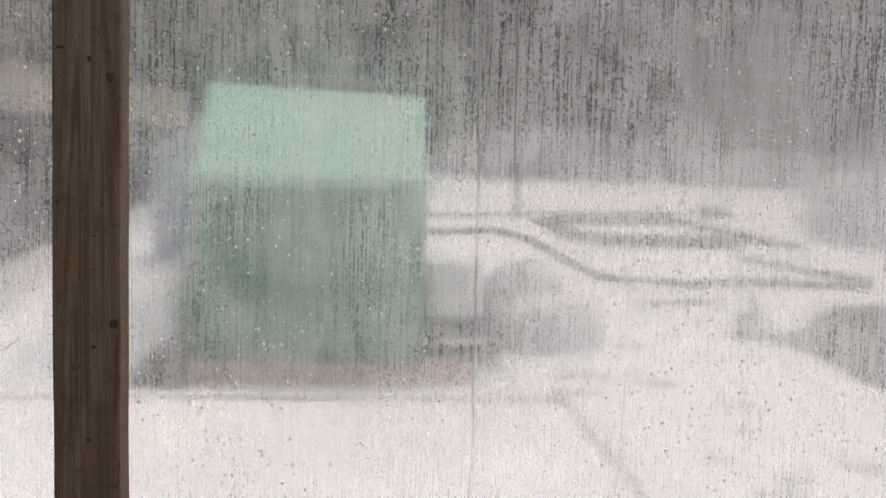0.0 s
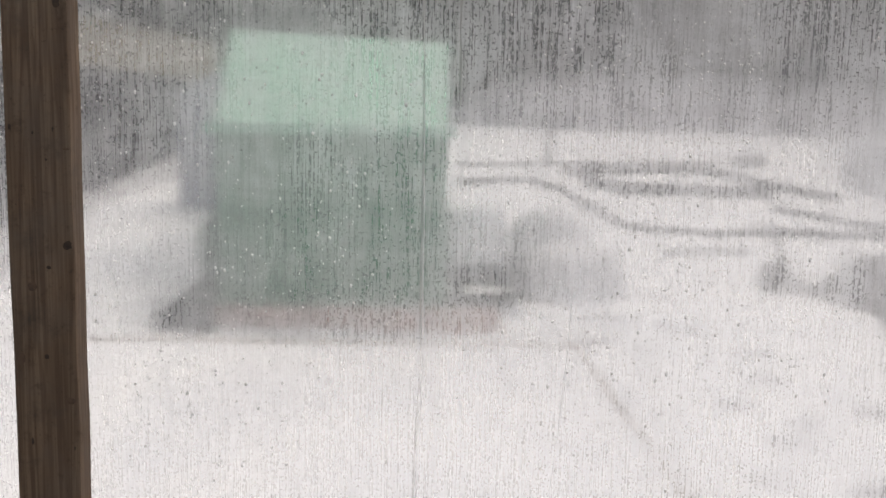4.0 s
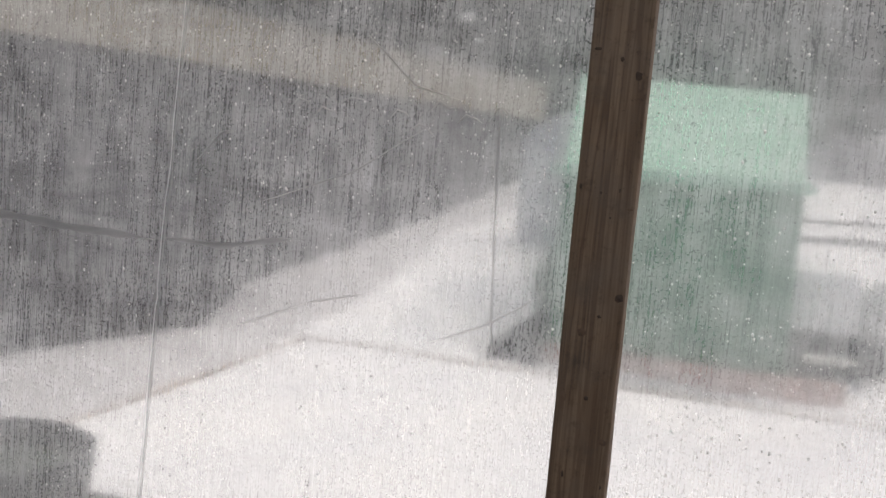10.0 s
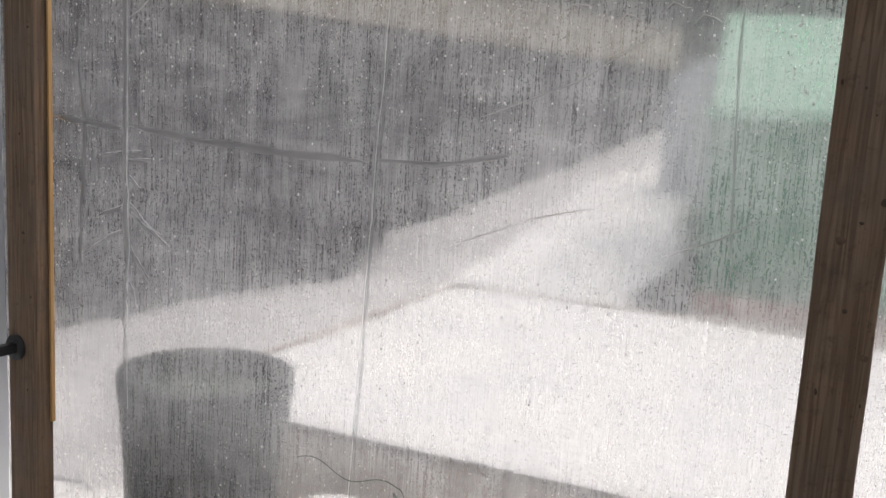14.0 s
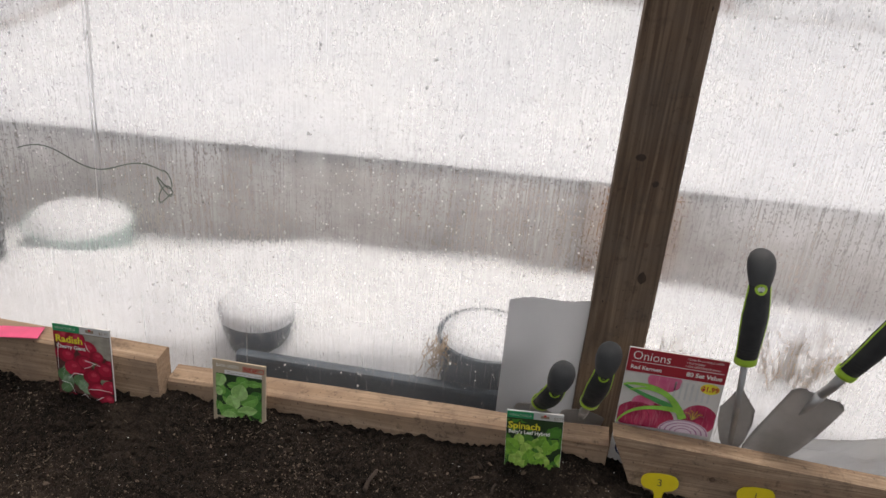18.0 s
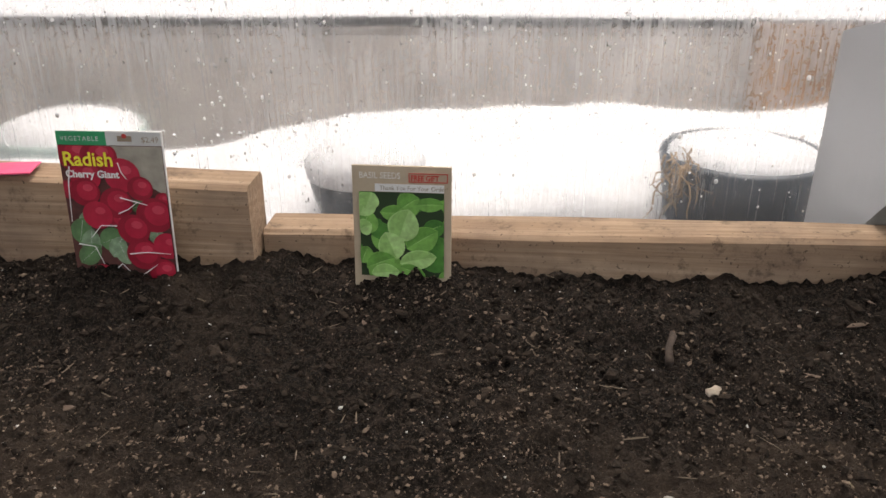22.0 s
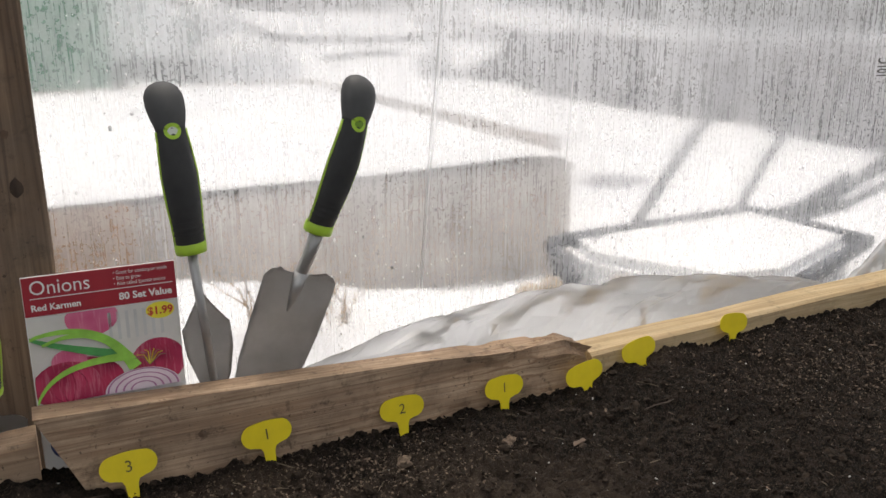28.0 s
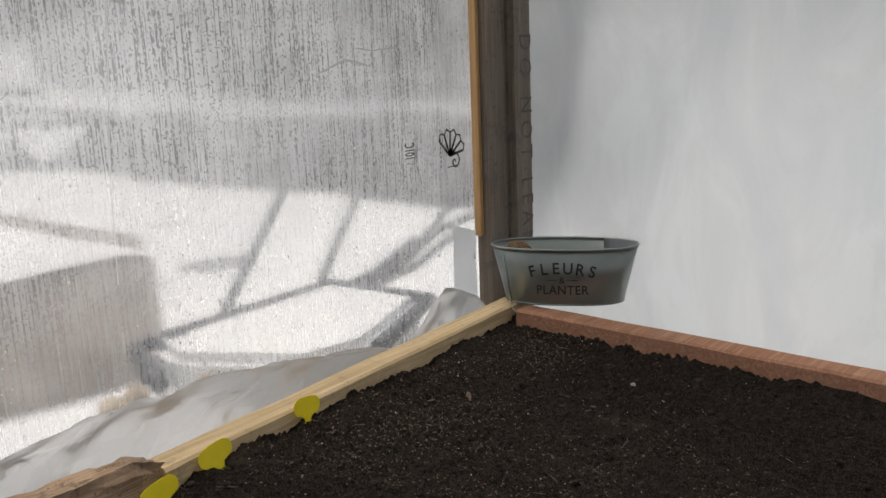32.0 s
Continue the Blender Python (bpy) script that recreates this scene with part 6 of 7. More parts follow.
def slope_wall(name, x, y0, y1, zb0, zb1, zt0, zt1, thick, mat_, label=""):
    bm = bmesh.new()
    q = [(x, y0, zb0), (x, y1, zb1), (x, y1, zt1), (x, y0, zt0)]
    f = [bm.verts.new(p) for p in q]
    g = [bm.verts.new((p[0] - thick, p[1], p[2])) for p in q]
    bm.faces.new(f)
    bm.faces.new(g[::-1])
    for k in range(4):
        bm.faces.new((f[k], g[k], g[(k + 1) % 4], f[(k + 1) % 4]))
    bmesh.ops.recalc_face_normals(bm, faces=bm.faces[:])
    return part(name, bm, mat_, house, label)


slope_wall("wall", -5.0, -1.0, 21, -0.6, -0.4, 1.95, 2.92, 0.2, HOUSE_WALL, "dark grey sided wall")
for k in range(14):
    slope_wall("siding_board", -4.985, -1.0, 21, -0.3 + 2.2 * k / 14, 0.1 + 2.75 * k / 14, -0.3 + 2.2 * (k + 0.9) / 14, 0.1 + 2.75 * (k + 0.9) / 14, 0.012, HOUSE_WALL)
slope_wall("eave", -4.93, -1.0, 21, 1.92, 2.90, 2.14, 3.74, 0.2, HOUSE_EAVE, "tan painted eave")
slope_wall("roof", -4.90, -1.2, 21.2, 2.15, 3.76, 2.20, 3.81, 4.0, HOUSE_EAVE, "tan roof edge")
for y in (6.5, 11.0):
    slope_wall("window", -4.97, y, y + 1.0, 1.0 + 0.07 * (y - 4), 1.0 + 0.07 * (y - 3), 1.7 + 0.07 * (y - 4), 1.7 + 0.07 * (y - 3), 0.012, POT, "dark window")


# ---- brush along the foot of the wood ----
BRUSH = plain("grey_twiggy_brush", (0.55, 0.54, 0.57), 0.9, 0, 0.3, 2)


def brush(seed, wide, high):
    rnd = random.Random(seed)
    ob = thing("snowy_bush", "bare grey twiggy bush dusted with snow", "bush", group="bushes on the slope")
    verts, faces = [], []
    for k in range(260):
        u = rnd.gauss(0, 0.38)
        x, y, z = u * wide, rnd.gauss(0, 0.3), high * rnd.random() ** 1.3 * max(0.15, 1 - abs(u))
        ln, w = rnd.uniform(0.15, 0.4), rnd.uniform(0.03, 0.09)
        a, b = rnd.uniform(0, 6.28), rnd.uniform(0.2, 1.4)
        dx, dy, dz = ln * math.cos(a) * math.cos(b), ln * math.sin(a) * math.cos(b), ln * math.sin(b)
        i = len(verts)
        verts += [(x - w, y, z), (x + w, y, z), (x + dx + w * 0.3, y + dy, z + dz), (x + dx - w * 0.3, y + dy, z + dz)]
        faces.append((i, i + 1, i + 2, i + 3))
    me = bpy.data.meshes.new("twigs")
    me.from_pydata(verts, [], faces)
    me.materials.append(BRUSH)
    new("twigs", me).parent = ob
    return ob


rnd = random.Random(4)
bushes = [brush(5, 1.8, 1.5), brush(6, 2.4, 1.0)]
for i in range(26):
    x, y = 2.2 + 0.62 * i + rnd.uniform(-0.4, 0.4), 26.8 + rnd.uniform(-1.5, 1.2) - 0.12 * i
    m = pose(x, y, ground_height(x, y), 0, 0, rnd.uniform(-25, 25)) @ Matrix.Scale(rnd.uniform(0.7, 1.25), 4)
    if i < 2:
        bushes[i].matrix_basis = m
    else:
        copy_thing(bushes[i % 2], m)
lean_tree = thing("leaning_trunk", "thin dark trunk leaning at the foot of the wood", "trunk")
part("trunk", tube([(2.4, 25.6, 2.3), (3.6, 25.8, 4.1), (5.0, 26.0, 4.85), (8.1, 26.2, 6.7)], [0.10, 0.09, 0.07, 0.04], 8), BARK_DARK, lean_tree, "", True)


# ---- conifers on the hill ----
def conifer(seed, height):
    rnd = random.Random(seed)
    tree = thing("conifer_tree", "tall snow dusted dark conifer on the hillside", "tree", group="hillside trees")
    part("trunk", tube([(0, 0, -0.4), (0.05, 0.03, height * 0.5), (0, 0, height * 0.98)], [0.2, 0.12, 0.02], 8), BARK, tree)
    verts, faces = [], []
    z = height * 0.08
    while z < height * 0.98:
        reach = (1 - z / height) * height * 0.22 + 0.15
        for k in range(9):
            ang = rnd.uniform(0, 2 * math.pi)
            ln = reach * rnd.uniform(0.6, 1.15)
            ca, sa = math.cos(ang), math.sin(ang)
            w = ln * rnd.uniform(0.16, 0.28)
            i = len(verts)
            d = rnd.uniform(0.15, 0.4)
            for t, ww in ((0.0, 0.1), (0.35, 1.0), (0.7, 0.75), (1.0, 0.05)):
                for s in (-1, 1):
                    verts.append((ca * ln * t - sa * w * ww * s, sa * ln * t + ca * w * ww * s, z - d * ln * t * t + rnd.uniform(-0.05, 0.05)))
            for q in range(3):
                faces.append((i + 2 * q, i + 2 * q + 1, i + 2 * q + 3, i + 2 * q + 2))
        z += height * 0.045
    me = bpy.data.meshes.new("crown")
    me.from_pydata(verts, [], faces)
    me.materials.append(NEEDLES)
    ob = new("crown", me)
    ob.parent = tree
    return tree


rnd = random.Random(21)
models = [conifer(1, 11.0), conifer(2, 9.0), conifer(3, 12.5)]
spots = [(-26 + 0.72 * i + rnd.uniform(-0.6, 0.6), 29 + rnd.uniform(-2.0, 8.0)) for i in range(96)]
for i, (x, y) in enumerate(spots):
    m = pose(x, y, ground_height(x, y) - 0.1, 0, 0, rnd.uniform(0, 360)) @ Matrix.Scale(rnd.uniform(0.8, 1.2), 4)
    if i < 3:
        models[i].matrix_basis = m
    else:
        copy_thing(models[i % 3], pose(x, y, ground_height(x, y) - 0.1, 0, 0, rnd.uniform(0, 360)))
for i in range(8):
    x, y = 11.0 + 0.8 * i + rnd.uniform(-0.6, 0.6), 17.0 - 0.4 * i + rnd.uniform(-1.2, 1.2)
    copy_thing(models[i % 3], pose(x, y, ground_height(x, y) - 0.1, 0, 0, rnd.uniform(0, 360)))

for i in range(34):
    x, y = -30 + 2.0 * i + rnd.uniform(-0.8, 0.8), 42 + rnd.uniform(-2, 2)
    copy_thing(models[i % 3], pose(x, y, ground_height(x, y) - 0.1, 0, 0, rnd.uniform(0, 360)) @ Matrix.Scale(1.3, 4))

# ---- things in the strip between the film and the raised bed ----
GREEN_PAIL = plain("faded_green_plastic", (0.06, 0.078, 0.066), 0.5, 0, 0.15, 10)
barrel = thing("garden_pot", "large dark grey plastic garden pot in the snow", "plant pot", pose(-1.835, 1.52, 0.06))
part("body", lathe([(0.01, 0.0), (0.165, 0.0), (0.172, 0.02), (0.215, 0.48), (0.224, 0.60), (0.228, 0.606), (0.230, 0.660), (0.222, 0.664), (0.218, 0.64), (0.215, 0.60)], 48), POT, barrel, "", True)
part("soil_fill", lathe([(0.001, 0.60), (0.10, 0.60), (0.20, 0.595), (0.214, 0.59)], 40), GREEN_PAIL, barrel, "dull green cover inside the pot", True)
part("side_fold", tube([(-0.10, -0.205, 0.58), (-0.02, -0.222, 0.57), (0.08, -0.212, 0.585)], 0.006, 6), POT, barrel, "", True)
PALE_PAIL = plain("pale_grey_green_plastic", (0.42, 0.53, 0.50), 0.5, 0, 0.08, 10)
pail = thing("small_pail", "faded green pail heaped with snow", "pail", pose(-1.60, 1.80, -0.145) @ Matrix.Scale(1.42, 4))
part("body", lathe([(0.01, 0.0), (0.075, 0.0), (0.088, 0.29), (0.091, 0.30), (0.088, 0.305), (0.083, 0.28)], 36), PALE_PAIL, pail, "", True)
part("snow_fill", lathe([(0.001, 0.322), (0.05, 0.319), (0.078, 0.310), (0.089, 0.296)], 30), SNOW, pail, "rounded snow heap", True)
NAVY = plain("black_blue_plastic", (0.045, 0.065, 0.085), 0.4, 0, 0.2, 8)
bowl = thing("plant_bowl", "black plant bowl filled with snow", "plant pot", pose(-1.0, 1.375, 0.285) @ Matrix.Scale(1.08, 4))
part("body", lathe([(0.01, 0.0), (0.045, 0.0), (0.062, 0.06), (0.066, 0.088), (0.063, 0.092), (0.058, 0.075)], 32), NAVY, bowl, "", True)
part("snow_fill", lathe([(0.001, 0.116), (0.035, 0.112), (0.058, 0.100), (0.0685, 0.088), (0.066, 0.074)], 28), SNOW, bowl, "snow inside the bowl", True)
planter = thing("round_planter", "round dark planter with snow and dry roots", "plant pot", pose(-0.565, 1.347, 0.235) @ Matrix.Scale(0.81, 4))
part("body", lathe([(0.01, 0.0), (0.085, 0.0), (0.108, 0.18), (0.114, 0.215), (0.110, 0.222), (0.103, 0.20)], 36), NAVY, planter, "", True)
part("snow_fill", lathe([(0.001, 0.238), (0.06, 0.235), (0.100, 0.222), (0.108, 0.19)], 32), SNOW, planter, "snow inside the planter", True)
STRAW = plain("dry_straw", (0.42, 0.30, 0.19), 0.9, 0, 0.3, 60)
roots = thing("dry_roots", "tangle of dry straw coloured roots hanging from the planter", "roots")
rnd = random.Random(31)
for k in range(24):
    x = -0.648 + rnd.gauss(0.004, 0.009)
    pts = [(x + rnd.uniform(-0.006, 0.006), 1.285 + rnd.uniform(-0.012, 0.02), 0.418 + rnd.uniform(-0.01, 0.012))]
    for j in range(5):
        q = pts[-1]
        pts.append((q[0] + rnd.gauss(-0.0005, 0.0065), q[1] + rnd.uniform(-0.010, 0.004), q[2] - rnd.uniform(0.002, 0.015)))
    part("root", tube(pts, [0.0012, 0.0012, 0.0010, 0.0009, 0.0007, 0.0004], 5), STRAW, roots, "", True)
tray = thing("long_tray", "long dark plastic tray under snow along the film", "tray", pose(0, 0, 0))
part("body", box(-1.00, 1.252, 0.10, -0.44, 1.276, 0.352, 0.008), NAVY, tray)
mound("snow_heap", 0.30, 1.52, 0.10, 0.22, 0.16, 0.20, SNOW, "lumpy snow beside the film", "snow", 33, 0.7)
offcut = thing("board_offcut", "brown weathered board leaning on the raised bed", "board")
part("board", box(-0.395, 2.035, 0.10, -0.165, 2.055, 0.438, 0.004), plain("brown_wet_board", (0.30, 0.185, 0.115), 0.8, 0, 0.3, 14), offcut)
rnd = random.Random(64)
for cx, cy, n, high in ((-0.03, 1.44, 34, 0.13), (0.06, 1.48, 20, 0.09), (-0.24, 1.40, 16, 0.10)):
    tuft = thing("dry_grass", "tuft of dry brown grass poking through the snow", "grass", pose(cx, cy, ground_height(cx, cy) - 0.02), "dry grass tufts")
    for k in range(n):
        a0, ln = rnd.uniform(0, 6.28), high * rnd.uniform(0.5, 1.1)
        bx, by, tx = rnd.gauss(0, 0.025), rnd.gauss(0, 0.015), rnd.gauss(0, 0.4)
        part("blade", tube([(bx, by, 0), (bx + 0.3 * ln * tx, by + 0.1 * ln * math.sin(a0), 0.6 * ln), (bx + ln * tx, by + 0.2 * ln * math.sin(a0), ln)], [0.0016, 0.0014, 0.0006], 4), STRAW, tuft)
STONE = plain("tan_stone", (0.50, 0.42, 0.33), 0.9, 0, 0.35, 60)
for x, y, z, r in ((0.47, 1.56, 0.30, 0.032), (0.52, 1.57, 0.31, 0.026), (0.64, 1.52, 0.32, 0.014), (0.16, 1.52, 0.28, 0.022)):
    st = thing("stone", "tan stone poking out of the snow", "stone", pose(x, y, z - 0.01), "stones in the snow")
    bm = bmesh.new()
    bmesh.ops.create_icosphere(bm, subdivisions=2, radius=r)
    for v in bm.verts:
        v.co *= 1 + 0.25 * noise.noise(v.co * 40 + Vector((x * 9, 0, 0)))
    part("rock", bm, STONE, st, "", True)

# ---- overturned frame ----
FRAME_METAL = plain("dark_blue_grey_metal", (0.075, 0.085, 0.105), 0.5, 0.2, 0.2, 8)
rack = thing("metal_frame", "overturned dark metal frame half buried in snow", "frame")
for bar in (((0.59, 1.60, 0.30), (0.63, 1.745, 0.335), (1.205, 1.785, 0.335)), ((1.205, 1.785, 0.335), (1.225, 1.45, 0.335), (0.90, 1.315, 0.33)), ((0.63, 1.745, 0.335), (0.63, 1.70, 0.26), (0.62, 1.66, 0.20)), ((0.65, 1.73, 0.345), (0.72, 1.70, 0.335), (0.70, 1.64, 0.30))):
    part("rim_bar", tube(bar, 0.017, 8), FRAME_METAL, rack)
for bar in (((0.90, 1.82, 0.325), (1.05, 1.82, 0.52), (1.19, 1.82, 0.68), (1.26, 1.83, 0.76)), ((1.198, 1.82, 0.323), (1.28, 1.82, 0.44), (1.36, 1.82, 0.55)), ((1.34, 1.80, 0.29), (1.52, 1.82, 0.34), (1.70, 1.82, 0.395), (1.98, 1.82, 0.42)), ((1.45, 1.82, 0.29), (1.60, 1.82, 0.36), (1.75, 1.84, 0.44), (1.90, 1.86, 0.47)), ((1.38, 1.78, 0.30), (1.55, 1.80, 0.31), (1.78, 1.82, 0.37)), ((1.25, 1.80, 0.31), (1.40, 1.80, 0.33), (1.56, 1.80, 0.39))):
    part("leg", tube(bar, 0.012, 8), FRAME_METAL, rack)
slab("snow_fill", [(0.62, 1.60), (0.655, 1.725), (1.19, 1.765), (1.205, 1.465), (0.90, 1.335), (0.75, 1.36)], 0.16, 0.348, SNOW, rack, 0.02, "snow lying in the frame")

# ---- folded film along the foot of the wall ----
fold = thing("film_fold", "loose fold of milky film along the wall foot", "greenhouse film")
H0 = ((-0.10, 0.40), (0.06, 0.437), (0.22, 0.452), (0.41, 0.444), (0.57, 0.428), (0.72, 0.403), (0.84, 0.36))
H1 = ((0.80, 0.33), (0.86, 0.352), (0.91, 0.40), (0.97, 0.452), (1.03, 0.425), (1.10, 0.36))


def fold_sheet(table):
    def f(u, v):
        top = lerp(u, table)
        ang = math.pi * v
        wob = 0.012 * noise.noise((u * 7 + v * 2, v * 2.5, 2)) + 0.022 * abs(noise.noise((u * 5 - v * 2.6, v * 1.6, 4))) - 0.014 * abs(noise.noise((u * 8 + v * 3.4, v * 1.2, 9))) + 0.010 * abs(noise.noise((u * 17 - v * 5, v * 2, 6)))
        return (u + 0.01 * math.sin(v * 4), 1.172 - 0.042 * math.cos(ang) + wob, 0.33 + (top - 0.33) * math.sin(ang) ** 0.6 + 0.35 * wob * math.sin(ang))
    return f


f0 = grid_part("fold", list(np.linspace(-0.10, 0.84, 60)), list(np.linspace(0, 1, 22)), fold_sheet(H0), FILM_FOLD, fold, "", False)
f1 = grid_part("fold", list(np.linspace(0.80, 1.10, 26)), list(np.linspace(0, 1, 22)), fold_sheet(H1), FILM_FOLD, fold, "crumpled end of the fold", False)
for f in (f0, f1):
    f.visible_shadow = False
flap = grid_part("flap", list(np.linspace(1.04, 1.115, 8)), list(np.linspace(0.36, 0.56, 12)), lambda u, v: (u, 1.216 + 0.004 * noise.noise((u * 30, v * 12, 0)), v - 0.3 * (u - 1.04) * (1 if v > 0.5 else 0)), FILM_CLOUDY, fold, "white flap of film")
flap.visible_shadow = False

# ---- print on the film ----
stamp = thing("film_print", "black printed shell mark and bars on the film", "print")


def ribbon(pts, w, parent, name):
    a_, b_ = [], []
    for i, (x, z) in enumerate(pts):
        dx, dz = pts[min(i + 1, len(pts) - 1)][0] - pts[max(i - 1, 0)][0], pts[min(i + 1, len(pts) - 1)][1] - pts[max(i - 1, 0)][1]
        l = math.hypot(dx, dz) or 1
        a_.append((x - dz / l * w, z + dx / l * w))
        b_.append((x + dz / l * w, z - dx / l * w))
    bm = bmesh.new()
    va = [bm.verts.new((x, 0, z)) for x, z in a_]
    vb = [bm.verts.new((x, 0, z)) for x, z in b_]
    for k in range(len(va) - 1):
        bm.faces.new((va[k], va[k + 1], vb[k + 1], vb[k]))
    return part(name, bm, INK, parent)


stamp.matrix_basis = pose(1.052, 1.2165, 0.712)
for k in range(5):
    ang = radians(20 + 26 * k)
    tip = (0.050 * math.cos(ang) - 0.012, 0.050 * math.sin(ang) - 0.012)
    side = radians(13)
    lobe = [(-0.012, -0.014), (0.044 * math.cos(ang - side) - 0.012, 0.044 * math.sin(ang - side) - 0.012), tip, (0.044 * math.cos(ang + side) - 0.012, 0.044 * math.sin(ang + side) - 0.012), (-0.012, -0.014)]
    ribbon(lobe, 0.0026, stamp, "lobe")
ribbon([(0.004 + 0.0022 * t * math.cos(t), -0.026 + 0.0022 * t * math.sin(t)) for t in [i * 0.45 for i in range(20)]], 0.0022, stamp, "spiral")
ribbon([(-0.02, -0.036), (0.012, -0.034)], 0.0012, stamp, "foot_line")
for k in range(9):
    ribbon([(-0.040, -0.034 + 0.0085 * k), (-0.040, -0.028 + 0.0085 * k)], 0.0014, stamp, "small_print")
words("101C", 0.040, INK, stamp, pose(-0.118, 0, -0.010, 0, -90, 0), "lettering", wide=0.36, heavy=0.0007)


# ---- creases and pleats in the film ----
PLEAT_CLEAR = film("clear_film_pleat", 0.0, 0.05, 0.35, 0.2, (60, 60, 12), (0.80, 0.83, 0.86), 1.06, 0.70)
PLEAT_MILKY = film("milky_film_pleat", 0.12, 0.32, 0.4, 0.0, (60, 60, 12), (0.90, 0.92, 0.94), 1.06, 0.93)


def pleat(path, half, mat_, proud=0.002):
    """A small raised fold of the film along points (x, z), tapering to both ends."""
    ob = thing("film_pleat", "small fold creased into the greenhouse film", "crease", None, "film pleats", "structure")
    pts = []
    for (x0, z0), (x1, z1) in zip(path, path[1:]):
        n = max(3, int(math.hypot(x1 - x0, z1 - z0) / 0.012))
        pts += [(x0 + (x1 - x0) * i / n, z0 + (z1 - z0) * i / n) for i in range(n)]
    pts.append(path[-1])
    verts, faces = [], []
    n = len(pts)
    for i, (x, z) in enumerate(pts):
        dx, dz = pts[min(i + 1, n - 1)][0] - pts[max(i - 1, 0)][0], pts[min(i + 1, n - 1)][1] - pts[max(i - 1, 0)][1]
        l = math.hypot(dx, dz) or 1
        w = half * min(1.0, 0.15 + 5.0 * min(i, n - 1 - i) / n) * (0.8 + 0.7 * noise.noise((x * 23, z * 23, half * 900)))
        x, z = x + 0.002 * noise.noise((x * 9, z * 9, 4)), z + 0.002 * noise.noise((x * 9, z * 9, 6))
        for k in (-1, 0, 1):
            px, pz = x - dz / l * w * k, z + dx / l * w * k
            verts.append((px, wall_film(px, pz)[1] - 0.0011 - (proud if k == 0 else 0), pz))
        if i:
            q = 3 * i
            faces += [(q - 3, q - 2, q + 1, q), (q - 2, q - 1, q + 2, q + 1)]
    me = bpy.data.meshes.new("fold_line")
    me.from_pydata(verts, [], faces)
    me.shade_smooth()
    me.materials.append(mat_)
    fold_ob = new("fold_line", me)
    fold_ob.parent = ob
    fold_ob.visible_shadow = False


def from_left(*pts):
    """Places near the left crease, given in steps of 100 to the right and down from its middle."""
    return [(-1.827 + 0.156 * a_, 1.336 - 0.125 * b_) for a_, b_ in pts]


# long creases from top to bottom
pleat([(-1.832, 1.95), (-1.827, 1.34), (-1.826, 0.70)], 0.005, PLEAT_CLEAR, 0.003)
pleat([(-1.823, 1.95), (-1.818, 1.34), (-1.817, 0.70)], 0.0026, PLEAT_MILKY, 0.002)
pleat([(-1.139, 1.95), (-1.154, 1.668), (-1.181, 1.083), (-1.20, 0.62)], 0.0026, PLEAT_CLEAR)
pleat([(-1.145, 1.95), (-1.160, 1.668), (-1.187, 1.083), (-1.206, 0.62)], 0.0018, PLEAT_MILKY)
pleat([(0.148, 1.98), (0.151, 1.77), (0.155, 1.137), (0.144, 0.90), (0.116, 0.62), (0.10, 0.45)], 0.0015, PLEAT_CLEAR)
pleat([(0.153, 1.60), (0.159, 1.137), (0.148, 0.90), (0.120, 0.62), (0.104, 0.45)], 0.0018, PLEAT_MILKY)
pleat([(0.20, 1.95), (0.205, 1.5)], 0.0022, PLEAT_CLEAR)
pleat([(0.372, 1.25), (0.361, 1.056), (0.331, 0.775), (0.32, 0.60)], 0.0018, PLEAT_MILKY)
pleat([(-0.552, 1.60), (-0.545, 1.40), (-0.531, 1.20)], 0.003, PLEAT_CLEAR)
# the cross crease and its lighter lip
pleat([(-2.058, 1.356), (-1.93, 1.344), (-1.83, 1.338)], 0.007, PLEAT_CLEAR, 0.003)
pleat([(-1.82, 1.345), (-1.60, 1.325), (-1.385, 1.315), (-1.19, 1.312)], 0.009, PLEAT_CLEAR, 0.003)
pleat([(-1.17, 1.318), (-1.05, 1.316), (-0.90, 1.345)], 0.006, PLEAT_CLEAR)
# short wrinkles fanning out from the left crease
for path in (((0.06, 0.57), (0.5, 0.52)), ((0.06, 0.42), (0.32, 0.40)), ((0.1, 0.85), (0.25, 1.05)), ((0.08, 1.33), (0.35, 1.62), (0.8, 1.98)), ((0.08, 2.1), (0.3, 2.4), (0.45, 2.62)), ((0.1, 1.5), (0.4, 1.72), (0.7, 1.82)), ((-0.6, 1.63), (-0.3, 1.5), (-0.05, 1.36)), ((-0.4, 0.5), (-0.05, 0.42)), ((0.06, 2.7), (0.2, 3.0), (0.25, 3.2)), ((-0.75, 2.3), (-0.4, 2.0), (-0.06, 1.8))):
    pleat(from_left(*path), 0.0042, PLEAT_CLEAR)
    pleat(from_left(*[(a_ + 0.02, b_ - 0.06) for a_, b_ in path]), 0.002, PLEAT_MILKY)
pleat(from_left((-0.9, -1.2), (-0.8, 0.0), (-0.85, 1.2), (-0.9, 2.6)), 0.006, PLEAT_CLEAR, 0.004)
pleat(from_left((0.06, -2.55), (0.2, -2.68), (0.42, -2.56)), 0.010, PLEAT_MILKY, 0.003)
pleat(from_left((0.05, -1.9), (0.3, -2.05), (0.5, -2.25)), 0.003, PLEAT_CLEAR)
pleat(from_left((4.6, -1.05), (4.9, -1.45), (5.1, -1.5)), 0.003, PLEAT_CLEAR)
